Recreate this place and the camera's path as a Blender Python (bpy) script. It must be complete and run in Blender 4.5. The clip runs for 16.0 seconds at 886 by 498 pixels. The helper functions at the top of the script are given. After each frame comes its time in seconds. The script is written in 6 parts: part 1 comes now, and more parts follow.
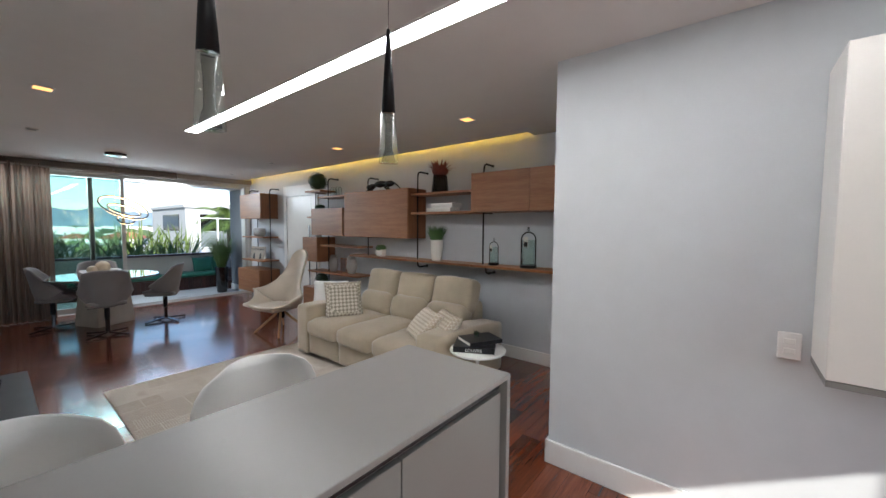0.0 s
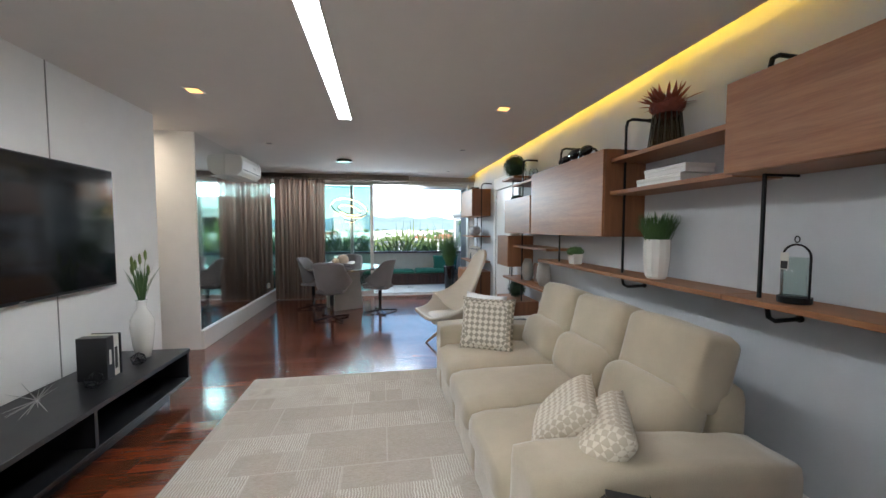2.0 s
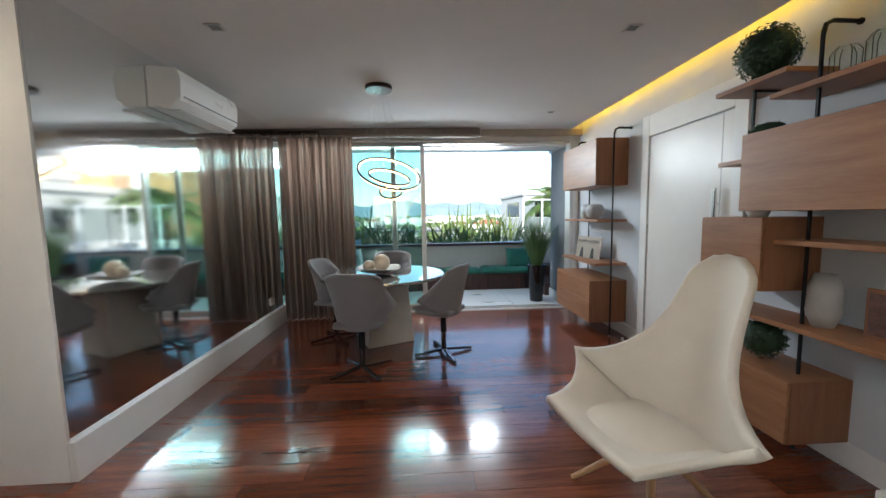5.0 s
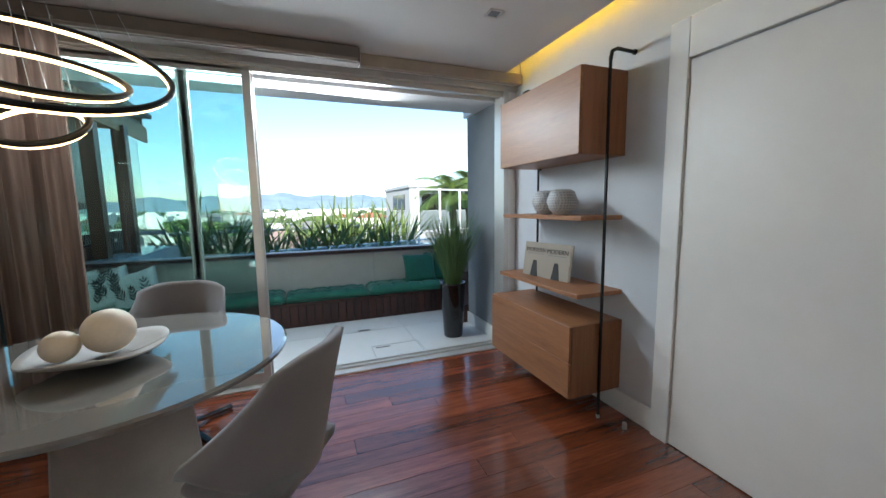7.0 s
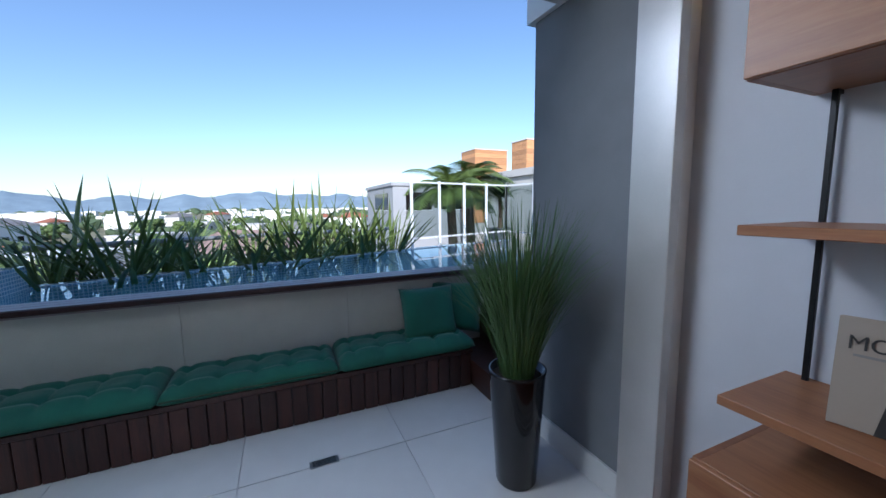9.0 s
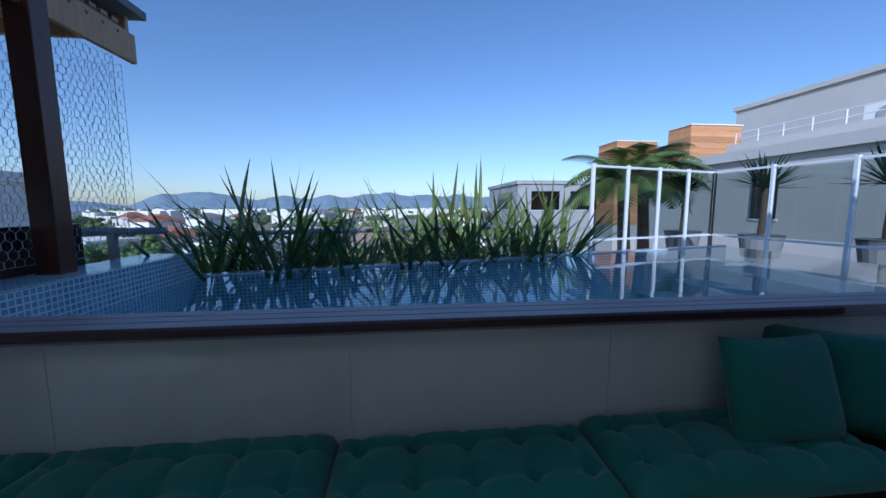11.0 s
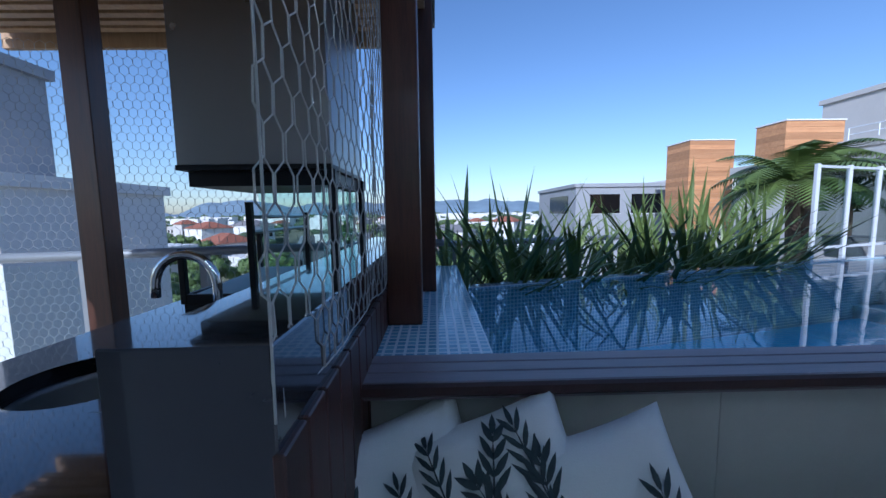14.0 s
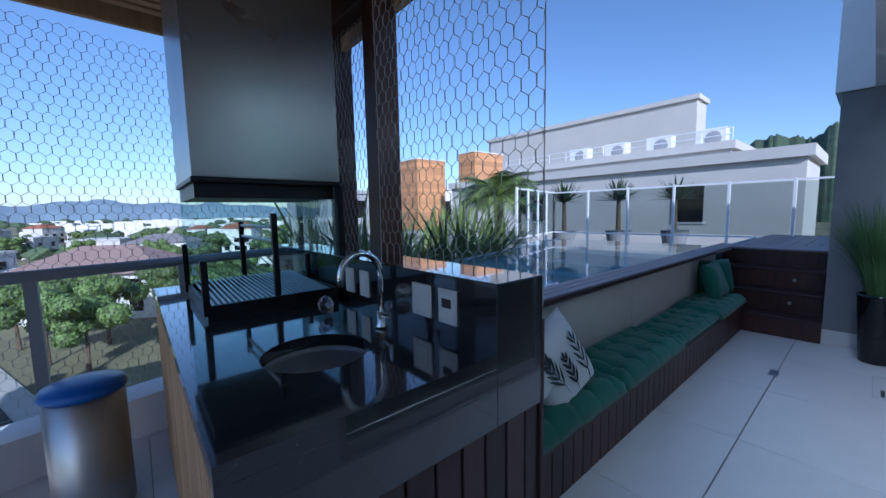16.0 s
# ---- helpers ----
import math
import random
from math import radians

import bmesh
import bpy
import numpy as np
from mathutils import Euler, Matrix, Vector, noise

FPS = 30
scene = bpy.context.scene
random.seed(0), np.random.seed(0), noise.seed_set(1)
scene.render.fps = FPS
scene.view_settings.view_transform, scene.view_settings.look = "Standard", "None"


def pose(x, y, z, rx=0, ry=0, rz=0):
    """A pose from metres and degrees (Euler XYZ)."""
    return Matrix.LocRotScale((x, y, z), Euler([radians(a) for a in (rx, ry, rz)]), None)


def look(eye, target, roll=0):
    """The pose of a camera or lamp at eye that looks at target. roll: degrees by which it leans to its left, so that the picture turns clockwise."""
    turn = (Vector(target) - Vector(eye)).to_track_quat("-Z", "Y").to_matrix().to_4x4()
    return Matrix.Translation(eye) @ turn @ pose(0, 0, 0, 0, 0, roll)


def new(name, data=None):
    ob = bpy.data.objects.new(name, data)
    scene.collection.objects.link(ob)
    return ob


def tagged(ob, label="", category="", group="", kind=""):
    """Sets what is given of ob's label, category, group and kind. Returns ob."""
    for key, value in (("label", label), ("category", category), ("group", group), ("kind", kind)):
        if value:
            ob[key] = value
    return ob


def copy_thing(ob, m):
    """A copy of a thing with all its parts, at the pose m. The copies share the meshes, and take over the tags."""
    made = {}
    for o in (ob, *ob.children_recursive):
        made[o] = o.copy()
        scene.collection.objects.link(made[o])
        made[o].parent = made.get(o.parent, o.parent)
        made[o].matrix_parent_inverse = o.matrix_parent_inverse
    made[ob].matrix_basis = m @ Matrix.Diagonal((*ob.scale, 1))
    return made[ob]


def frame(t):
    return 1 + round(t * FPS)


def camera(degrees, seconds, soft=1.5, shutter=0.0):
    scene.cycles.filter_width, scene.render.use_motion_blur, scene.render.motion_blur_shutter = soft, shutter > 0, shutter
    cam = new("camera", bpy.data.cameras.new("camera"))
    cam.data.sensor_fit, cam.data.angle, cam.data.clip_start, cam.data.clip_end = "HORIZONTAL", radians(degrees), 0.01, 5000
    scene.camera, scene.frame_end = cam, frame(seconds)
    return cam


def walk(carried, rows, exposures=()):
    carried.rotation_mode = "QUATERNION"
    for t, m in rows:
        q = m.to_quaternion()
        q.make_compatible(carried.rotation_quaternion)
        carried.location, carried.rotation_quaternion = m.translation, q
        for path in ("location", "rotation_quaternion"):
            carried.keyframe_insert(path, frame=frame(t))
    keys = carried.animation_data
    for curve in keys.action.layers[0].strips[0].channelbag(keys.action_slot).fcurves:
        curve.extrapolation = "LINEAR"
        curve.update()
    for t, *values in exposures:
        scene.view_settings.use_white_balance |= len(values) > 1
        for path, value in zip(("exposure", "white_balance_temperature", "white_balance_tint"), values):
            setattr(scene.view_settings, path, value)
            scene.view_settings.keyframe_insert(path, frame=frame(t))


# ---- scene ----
cam = camera(101.0, 16.0)
PATH = [
    (0, (-3.796, -8.642, 1.516), (-2.237, -7.395, 1.398), 0.4),
    (0.5, (-3.394, -8.526, 1.525), (-2.131, -6.981, 1.387), -0.0),
    (1, (-2.905, -8.398, 1.494), (-1.946, -6.648, 1.368), -0.2),
    (1.5, (-2.414, -8.171, 1.458), (-1.765, -6.283, 1.345), -0.1),
    (2, (-2.014, -7.849, 1.421), (-1.684, -5.879, 1.313), 0.1),
    (2.5, (-1.823, -7.437, 1.4), (-1.801, -5.441, 1.269), 0.1),
    (3, (-1.776, -6.983, 1.323), (-1.837, -4.988, 1.192), 0.0),
    (3.2, (-1.788, -6.791, 1.297), (-1.849, -4.796, 1.17), 0.1),
    (5.3, (-2.247, -4.812, 1.412), (-2.065, -2.830, 1.212), -1.2),
    (5.5, (-2.243, -4.597, 1.428), (-1.995, -2.624, 1.22), -1.2),
    (6, (-2.178, -4.068, 1.417), (-1.774, -2.121, 1.199), -1.6),
    (6.5, (-2.066, -3.531, 1.44), (-1.515, -1.625, 1.19), -1.6),
    (7, (-1.901, -2.99, 1.374), (-1.194, -1.134, 1.141), -0.9),
    (7.5, (-1.681, -2.505, 1.417), (-0.937, -0.667, 1.153), -1.4),
    (8, (-1.513, -1.964, 1.414), (-0.71, -0.15, 1.158), -0.8),
    (8.2, (-1.457, -1.733, 1.399), (-0.613, 0.063, 1.157), -0.9),
    (10.5, (-1.573, 0.243, 1.301), (-1.149, 2.183, 1.063), -0.1),
    (11, (-1.874, 0.488, 1.234), (-1.668, 2.464, 1.007), -0.1),
    (11.5, (-2.203, 0.721, 1.244), (-2.209, 2.708, 1.02), -0.2),
    (12, (-2.543, 0.831, 1.267), (-2.693, 2.814, 1.055), -0.1),
    (12.5, (-2.954, 0.876, 1.251), (-3.153, 2.856, 1.055), -0.2),
    (13, (-3.309, 0.851, 1.276), (-3.51, 2.83, 1.076), -0.1),
    (13.5, (-3.65, 0.824, 1.277), (-3.809, 2.808, 1.079), -0.4),
    (14, (-3.962, 0.822, 1.287), (-3.921, 2.812, 1.087), -0.8),
    (14.5, (-4.277, 0.82, 1.302), (-3.875, 2.768, 1.094), -0.6),
    (15, (-4.604, 0.774, 1.323), (-3.833, 2.608, 1.118), -0.8),
    (15.5, (-4.888, 0.673, 1.332), (-3.812, 2.347, 1.135), -1.1),
    (16, (-5.157, 0.596, 1.326), (-3.871, 2.115, 1.129), -1.1),
]
walk(cam, [(t, look(eye, target, roll)) for t, eye, target, roll in PATH],
     [(0, 1.5, 6100, 8), (1.5, 1.65, 6000, 6), (2.0, 1.8, 5950, 5), (3.2, 1.95, 5900, 3), (5.5, 1.75, 6150, 5), (6.3, 1.8, 6150, 3), (7, 1.55, 6050, 4), (8.2, 1.35, 5950, 11), (10.3, 0.08, 4900, 14), (14, 0.26, 4950, 15), (16, 0.35, 4950, 16)])

# world, sun and large lights
world = bpy.data.worlds.new("world")
scene.world = world
world.use_nodes = True
SUN_AT = Vector((-0.42, -0.9, 0.52)).normalized()
wn = world.node_tree
sky = wn.nodes.new("ShaderNodeTexSky")
sky.sky_type, sky.sun_disc = "NISHITA", False
sky.sun_elevation = math.asin(SUN_AT.z)
sky.sun_rotation = math.atan2(SUN_AT.x, SUN_AT.y)
sky.air_density, sky.dust_density, sky.ozone_density = 1.0, 0.6, 2.0
wn.links.new(sky.outputs[0], wn.nodes["Background"].inputs[0])
wn.nodes["Background"].inputs[1].default_value = 0.11
sun = new("sun", bpy.data.lights.new("sun", "SUN"))
sun.data.energy, sun.data.angle, sun.data.color = 3.6, radians(0.5), (1.0, 0.93, 0.82)
sun.matrix_world = look((0, 0, 30), Vector((0, 0, 30)) - SUN_AT)


def lamp(name, at, target, sx, sy, watts, color):
    ob = new(name, bpy.data.lights.new(name, "AREA"))
    ob.data.shape, ob.data.size, ob.data.size_y, ob.data.energy, ob.data.color = "RECTANGLE", sx, sy, watts, color
    ob.matrix_world = look(at, target)
    return ob


lamp("window_light", (-2.7, 0.40, 2.30), (-2.5, -3.0, 0.2), 3.2, 0.45, 50, (0.90, 0.95, 1.0))
lamp("corridor_light", (-4.87, -3.5, 2.50), (-4.87, -3.5, 0.0), 0.09, 0.09, 3, (1.0, 0.80, 0.58))
# Added fill lamp behind the camera; no kitchen window is known there.
lamp("unseen_kitchen_fill", (-4.2, -11.85, 1.6), (-3.2, -7, 1.2), 2.4, 1.3, 9, (0.93, 0.96, 1.0))


# ---------------------------------------------------------------- materials
def shader(name):
    m = bpy.data.materials.new(name)
    m.use_nodes = True
    return m, m.node_tree, m.node_tree.nodes["Principled BSDF"]


def coords(nt, scale=(1, 1, 1), kind="Object"):
    tc, mp = nt.nodes.new("ShaderNodeTexCoord"), nt.nodes.new("ShaderNodeMapping")
    mp.inputs["Scale"].default_value = scale
    nt.links.new(tc.outputs[kind], mp.inputs[0])
    return mp.outputs[0]


def noise_tex(nt, vec, scale, detail=4, rough=0.55):
    n = nt.nodes.new("ShaderNodeTexNoise")
    n.inputs["Scale"].default_value, n.inputs["Detail"].default_value, n.inputs["Roughness"].default_value = scale, detail, rough
    nt.links.new(vec, n.inputs["Vector"])
    return n.outputs["Fac"]


def ramp(nt, fac, stops):
    r = nt.nodes.new("ShaderNodeValToRGB")
    while len(r.color_ramp.elements) < len(stops):
        r.color_ramp.elements.new(0.5)
    for e, (p, c) in zip(r.color_ramp.elements, stops):
        e.position, e.color = p, (*c, 1)
    nt.links.new(fac, r.inputs[0])
    return r.outputs[0]


def bump(nt, bsdf, height, strength, distance=0.01):
    b = nt.nodes.new("ShaderNodeBump")
    b.inputs["Strength"].default_value, b.inputs["Distance"].default_value = strength, distance
    nt.links.new(height, b.inputs["Height"])
    nt.links.new(b.outputs[0], bsdf.inputs["Normal"])


def blend(nt, fac, a, b, mode="MIX"):
    m = nt.nodes.new("ShaderNodeMix")
    m.data_type, m.blend_type = "RGBA", mode
    for sock, v in ((m.inputs[0], fac), (m.inputs[6], a), (m.inputs[7], b)):
        if isinstance(v, (int, float)):
            sock.default_value = v
        elif isinstance(v, tuple):
            sock.default_value = (*v, 1)
        else:
            nt.links.new(v, sock)
    return m.outputs[2]


def dim(c, k):
    return tuple(min(1, v * k) for v in c)


def plain(name, color, rough=0.5, metal=0.0, var=0.12, scale=6, fine=120, relief=0.15, spread=0.0, **extra):
    """A surface with broad unevenness, fine grain and an uneven gloss."""
    m, nt, b = shader(name)
    v = coords(nt)
    broad = noise_tex(nt, v, scale, 5)
    grain = noise_tex(nt, v, fine, 3)
    col = ramp(nt, broad, [(0.3, dim(color, 1 - var)), (0.7, dim(color, 1 + var))])
    col = blend(nt, 0.25, col, ramp(nt, grain, [(0.3, dim(color, 1 - var)), (0.7, dim(color, 1 + var))]))
    if spread:
        info = nt.nodes.new("ShaderNodeObjectInfo")
        col = blend(nt, 1.0, col, ramp(nt, info.outputs["Random"], [(0, (1 - spread,) * 3), (1, (1 + spread,) * 3)]), "MULTIPLY")
    nt.links.new(col, b.inputs["Base Color"])
    rr = nt.nodes.new("ShaderNodeMapRange")
    rr.inputs[3].default_value, rr.inputs[4].default_value = max(0.02, rough - 0.08), min(1, rough + 0.08)
    nt.links.new(broad, rr.inputs[0])
    nt.links.new(rr.outputs[0], b.inputs["Roughness"])
    b.inputs["Metallic"].default_value = metal
    if relief:
        bump(nt, b, grain, relief, 0.002)
    for k, val in extra.items():
        b.inputs[k.replace("_", " ")].default_value = val
    return m


def wood(name, dark, light, along="y", rough=0.4, scale=1.0, coat=0.0, spread=0.25):
    m, nt, b = shader(name)
    st = {"x": (0.6, 9, 9), "y": (9, 0.6, 9), "z": (9, 9, 0.6)}[along]
    info = nt.nodes.new("ShaderNodeObjectInfo")
    tc, add, mp = nt.nodes.new("ShaderNodeTexCoord"), nt.nodes.new("ShaderNodeVectorMath"), nt.nodes.new("ShaderNodeMapping")
    sc = nt.nodes.new("ShaderNodeVectorMath")
    sc.operation = "SCALE"
    sc.inputs[0].default_value = (7.3, 5.1, 3.7)
    nt.links.new(info.outputs["Random"], sc.inputs["Scale"])
    nt.links.new(tc.outputs["Object"], add.inputs[0])
    nt.links.new(sc.outputs[0], add.inputs[1])
    mp.inputs["Scale"].default_value = [k * scale for k in st]
    nt.links.new(add.outputs[0], mp.inputs[0])
    v = mp.outputs[0]
    grain = noise_tex(nt, v, 3.0, 8, 0.65)
    fine = noise_tex(nt, v, 22, 3)
    mid = tuple((a + c) / 2 for a, c in zip(dark, light))
    col = ramp(nt, grain, [(0.3, dark), (0.5, mid), (0.72, light)])
    col = blend(nt, 0.25, col, ramp(nt, fine, [(0.35, dark), (0.65, light)]))
    col = blend(nt, 1.0, col, ramp(nt, info.outputs["Random"], [(0, (1 - spread,) * 3), (1, (1 + spread,) * 3)]), "MULTIPLY")
    nt.links.new(col, b.inputs["Base Color"])
    rr = nt.nodes.new("ShaderNodeMapRange")
    rr.inputs[3].default_value, rr.inputs[4].default_value = max(0.03, rough - 0.06), rough + 0.1
    nt.links.new(grain, rr.inputs[0])
    nt.links.new(rr.outputs[0], b.inputs["Roughness"])
    b.inputs["Coat Weight"].default_value = coat
    b.inputs["Coat Roughness"].default_value = 0.08
    bump(nt, b, fine, 0.12, 0.002)
    return m


def edge_gloss(nt, low, normal=None):
    """Reflectance that rises towards the edge, the same from both sides."""
    lw, pw, mx = nt.nodes.new("ShaderNodeLayerWeight"), nt.nodes.new("ShaderNodeMath"), nt.nodes.new("ShaderNodeMapRange")
    lw.inputs["Blend"].default_value = 0.5
    if normal is not None:
        nt.links.new(normal, lw.inputs["Normal"])
    pw.operation = "POWER"
    pw.inputs[1].default_value = 5.0
    nt.links.new(lw.outputs["Facing"], pw.inputs[0])
    mx.inputs[3].default_value, mx.inputs[4].default_value = low, 1.0
    nt.links.new(pw.outputs[0], mx.inputs[0])
    return mx.outputs[0]


def glass(name, tint=(0.93, 0.98, 0.97), rough=0.0):
    m, nt, b = shader(name)
    out = nt.nodes["Material Output"]
    tr, gl, mix = (nt.nodes.new("ShaderNode" + k) for k in ("BsdfTransparent", "BsdfGlossy", "MixShader"))
    tr.inputs[0].default_value = (*tint, 1)
    gl.inputs["Roughness"].default_value = rough
    nt.links.new(edge_gloss(nt, 0.04), mix.inputs[0])
    nt.links.new(tr.outputs[0], mix.inputs[1])
    nt.links.new(gl.outputs[0], mix.inputs[2])
    nt.links.new(mix.outputs[0], out.inputs[0])
    return m


def glow(name, color, strength):
    m, nt, b = shader(name)
    b.inputs["Base Color"].default_value = (*color, 1)
    b.inputs["Emission Color"].default_value = (*color, 1)
    b.inputs["Emission Strength"].default_value = strength
    return m


def cloth(name, color, rough=0.9, weave=260, sheen=0.3, var=0.1):
    m = plain(name, color, rough, 0, var, 5, weave, 0.5)
    b = m.node_tree.nodes["Principled BSDF"]
    b.inputs["Sheen Weight"].default_value = sheen
    return m


def face_plane(nt):
    """Flat coordinates in the plane of each face: xy on floors, xz or yz on walls."""
    tc, p, q, out = (nt.nodes.new("ShaderNode" + k) for k in ("TexCoord", "SeparateXYZ", "SeparateXYZ", "CombineXYZ"))
    nt.links.new(tc.outputs["Object"], p.inputs[0])
    nt.links.new(tc.outputs["Normal"], q.inputs[0])
    for axis, (low, high), slot in (("X", ("X", "Y"), 0), ("Z", ("Z", "Y"), 1)):
        size, over, pick = (nt.nodes.new("ShaderNode" + k) for k in ("Math", "Math", "Mix"))
        size.operation, over.operation = "ABSOLUTE", "GREATER_THAN"
        over.inputs[1].default_value = 0.75
        nt.links.new(q.outputs[axis], size.inputs[0])
        nt.links.new(size.outputs[0], over.inputs[0])
        nt.links.new(over.outputs[0], pick.inputs[0])
        nt.links.new(p.outputs[low], pick.inputs[2])
        nt.links.new(p.outputs[high], pick.inputs[3])
        nt.links.new(pick.outputs[0], out.inputs[slot])
    return out.outputs[0]


def tiled(name, a, b_, joint, w, h, mortar, rough, relief=0.4):
    m, nt, b = shader(name)
    br = nt.nodes.new("ShaderNodeTexBrick")
    br.offset = 0.0
    for k, val in (("Scale", 1.0), ("Brick Width", w), ("Row Height", h), ("Mortar Size", mortar)):
        br.inputs[k].default_value = val
    br.inputs["Color1"].default_value, br.inputs["Color2"].default_value, br.inputs["Mortar"].default_value = (*a, 1), (*b_, 1), (*joint, 1)
    v = coords(nt)
    nt.links.new(face_plane(nt), br.inputs["Vector"])
    nt.links.new(blend(nt, 0.2, br.outputs[0], ramp(nt, noise_tex(nt, v, 3), [(0.3, dim(a, 0.6)), (0.7, dim(b_, 1.2))])), b.inputs["Base Color"])
    b.inputs["Roughness"].default_value = rough
    inv = nt.nodes.new("ShaderNodeMath")
    inv.operation = "SUBTRACT"
    inv.inputs[0].default_value = 1.0
    nt.links.new(br.outputs["Fac"], inv.inputs[1])
    bump(nt, b, inv.outputs[0], relief, 0.002)
    return m


WHITE_WALL = plain("white_wall_paint", (0.80, 0.79, 0.78), 0.85, var=0.03, relief=0.1)
GREY_WALL = plain("grey_wall_paint", (0.56, 0.58, 0.60), 0.8, var=0.03, relief=0.1)
SHELF_WALL = plain("cool_grey_wall_paint", (0.57, 0.59, 0.62), 0.85, var=0.03, relief=0.1)
CEIL = plain("ceiling_paint", (0.70, 0.67, 0.65), 0.9, var=0.02, relief=0.05)
TRIM = plain("white_trim_paint", (0.76, 0.75, 0.73), 0.4, var=0.03)
DOOR_PAINT = plain("door_lacquer", (0.74, 0.71, 0.67), 0.35, var=0.03, relief=0.05)
FLOOR_WOOD = wood("cherry_floor", (0.075, 0.018, 0.008), (0.25, 0.066, 0.026), "x", 0.19, 1.0, 0.6, 0.4)
FLOOR_GAP = plain("floor_gap", (0.02, 0.008, 0.005), 0.5)
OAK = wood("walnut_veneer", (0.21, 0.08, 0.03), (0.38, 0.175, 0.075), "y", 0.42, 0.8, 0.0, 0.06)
# Dimmed walnut: cabinet-side shade put into the colour, also the dark picture frame.
OAK_SHADE = wood("shaded_dark_walnut", (0.17, 0.065, 0.028), (0.30, 0.13, 0.06), "z", 0.45, 0.8, 0.0, 0.06)
DARK_WOOD = wood("dark_deck_wood", (0.022, 0.009, 0.007), (0.075, 0.026, 0.018), "z", 0.42, 1.0, 0.0, 0.35)
BEAM_WOOD = wood("stained_beam", (0.045, 0.016, 0.009), (0.13, 0.045, 0.022), "z", 0.4, 1.0, 0.1, 0.15)
SLAT_WOOD = wood("pale_slat", (0.36, 0.20, 0.09), (0.55, 0.35, 0.18), "z", 0.5, 1.0, 0.0, 0.15)
CLADDING = wood("orange_cladding", (0.42, 0.19, 0.08), (0.66, 0.36, 0.17), "x", 0.55, 0.25, 0.0, 0.2)
BLACK_METAL = plain("black_metal", (0.012, 0.012, 0.013), 0.4, 0.6, relief=0.05)
CHROME = plain("chrome", (0.75, 0.75, 0.76), 0.12, 1.0, var=0.03, relief=0)
DARK_CHROME = plain("dark_chrome", (0.16, 0.16, 0.17), 0.18, 1.0, var=0.05, relief=0)
STEEL = plain("brushed_steel", (0.50, 0.50, 0.49), 0.38, 1.0, var=0.06, fine=300)
ALU = plain("aluminium_frame", (0.62, 0.60, 0.57), 0.38, 0.6, var=0.05)
WHITE_ALU = plain("white_aluminium", (0.78, 0.80, 0.82), 0.35, 0.1, var=0.03)
RAIL_GREY = plain("grey_rail_paint", (0.28, 0.30, 0.32), 0.4, 0.3, var=0.05)
BLACK_GLOSS = plain("black_gloss", (0.008, 0.008, 0.009), 0.08, relief=0, var=0.05)
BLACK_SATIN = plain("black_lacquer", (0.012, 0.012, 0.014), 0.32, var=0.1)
WHITE_GLOSS = plain("white_ceramic", (0.78, 0.76, 0.72), 0.15, var=0.03, relief=0)
WHITE_PLASTIC = plain("white_plastic", (0.80, 0.79, 0.76), 0.3, var=0.02, relief=0)
CERAMIC_GREY = plain("grey_stoneware", (0.38, 0.36, 0.34), 0.6, var=0.12, fine=60, relief=0.4)
ISLAND_TOP = plain("grey_quartz", (0.26, 0.25, 0.24), 0.33, var=0.04, fine=300, relief=0.03)
ISLAND_SIDE = plain("grey_laminate", (0.22, 0.215, 0.205), 0.4, var=0.04, relief=0.03)
SOFA = cloth("taupe_suede", (0.43, 0.36, 0.26), 0.85, 200, 0.4, 0.1)
CREAM = cloth("cream_leatherette", (0.62, 0.55, 0.46), 0.5, 160, 0.15, 0.05)
CHAIR_GREY = cloth("grey_felt", (0.20, 0.185, 0.19), 0.9, 300, 0.25, 0.08)
GREEN_FABRIC = cloth("green_canvas", (0.015, 0.125, 0.08), 0.85, 220, 0.2, 0.2)
WHITE_FABRIC = cloth("white_linen", (0.74, 0.74, 0.73), 0.9, 300, 0.2, 0.04)
LEAF_PRINT = plain("leaf_print", (0.035, 0.055, 0.06), 0.9, var=0.4)
GRANITE = plain("black_granite", (0.022, 0.022, 0.026), 0.10, var=0.5, scale=40, fine=500, relief=0.0, Coat_Weight=1.0, Coat_IOR=1.5, Coat_Roughness=0.03)
DECK_TILE = plain("porcelain_tile", (0.60, 0.60, 0.58), 0.35, var=0.04, spread=0.03, relief=0.05)
GROUT = plain("grout", (0.25, 0.25, 0.24), 0.9)
STUCCO = plain("grey_stucco", (0.40, 0.40, 0.39), 0.9, var=0.08, fine=200, relief=0.5)
STUCCO_DARK = plain("dark_grey_stucco", (0.20, 0.21, 0.22), 0.9, var=0.08, fine=200, relief=0.5)
PANEL_GREY = plain("pool_wall_panel", (0.50, 0.49, 0.46), 0.6, var=0.06, spread=0.06, relief=0.1)
COPING = wood("violet_grey_deck", (0.17, 0.14, 0.16), (0.27, 0.23, 0.25), "x", 0.4, 1.0, 0.0, 0.15)
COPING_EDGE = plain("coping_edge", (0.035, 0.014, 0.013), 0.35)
MOSAIC = tiled("blue_mosaic", (0.13, 0.30, 0.42), (0.30, 0.50, 0.60), (0.78, 0.82, 0.84), 0.036, 0.036, 0.005, 0.15)
POOL_TILE = tiled("pool_tile", (0.10, 0.48, 0.72), (0.16, 0.58, 0.80), (0.45, 0.65, 0.72), 0.06, 0.06, 0.004, 0.2)
GLASS = glass("clear_glass")
GLASS_GREEN = glass("greenish_glass", (0.80, 0.90, 0.88))
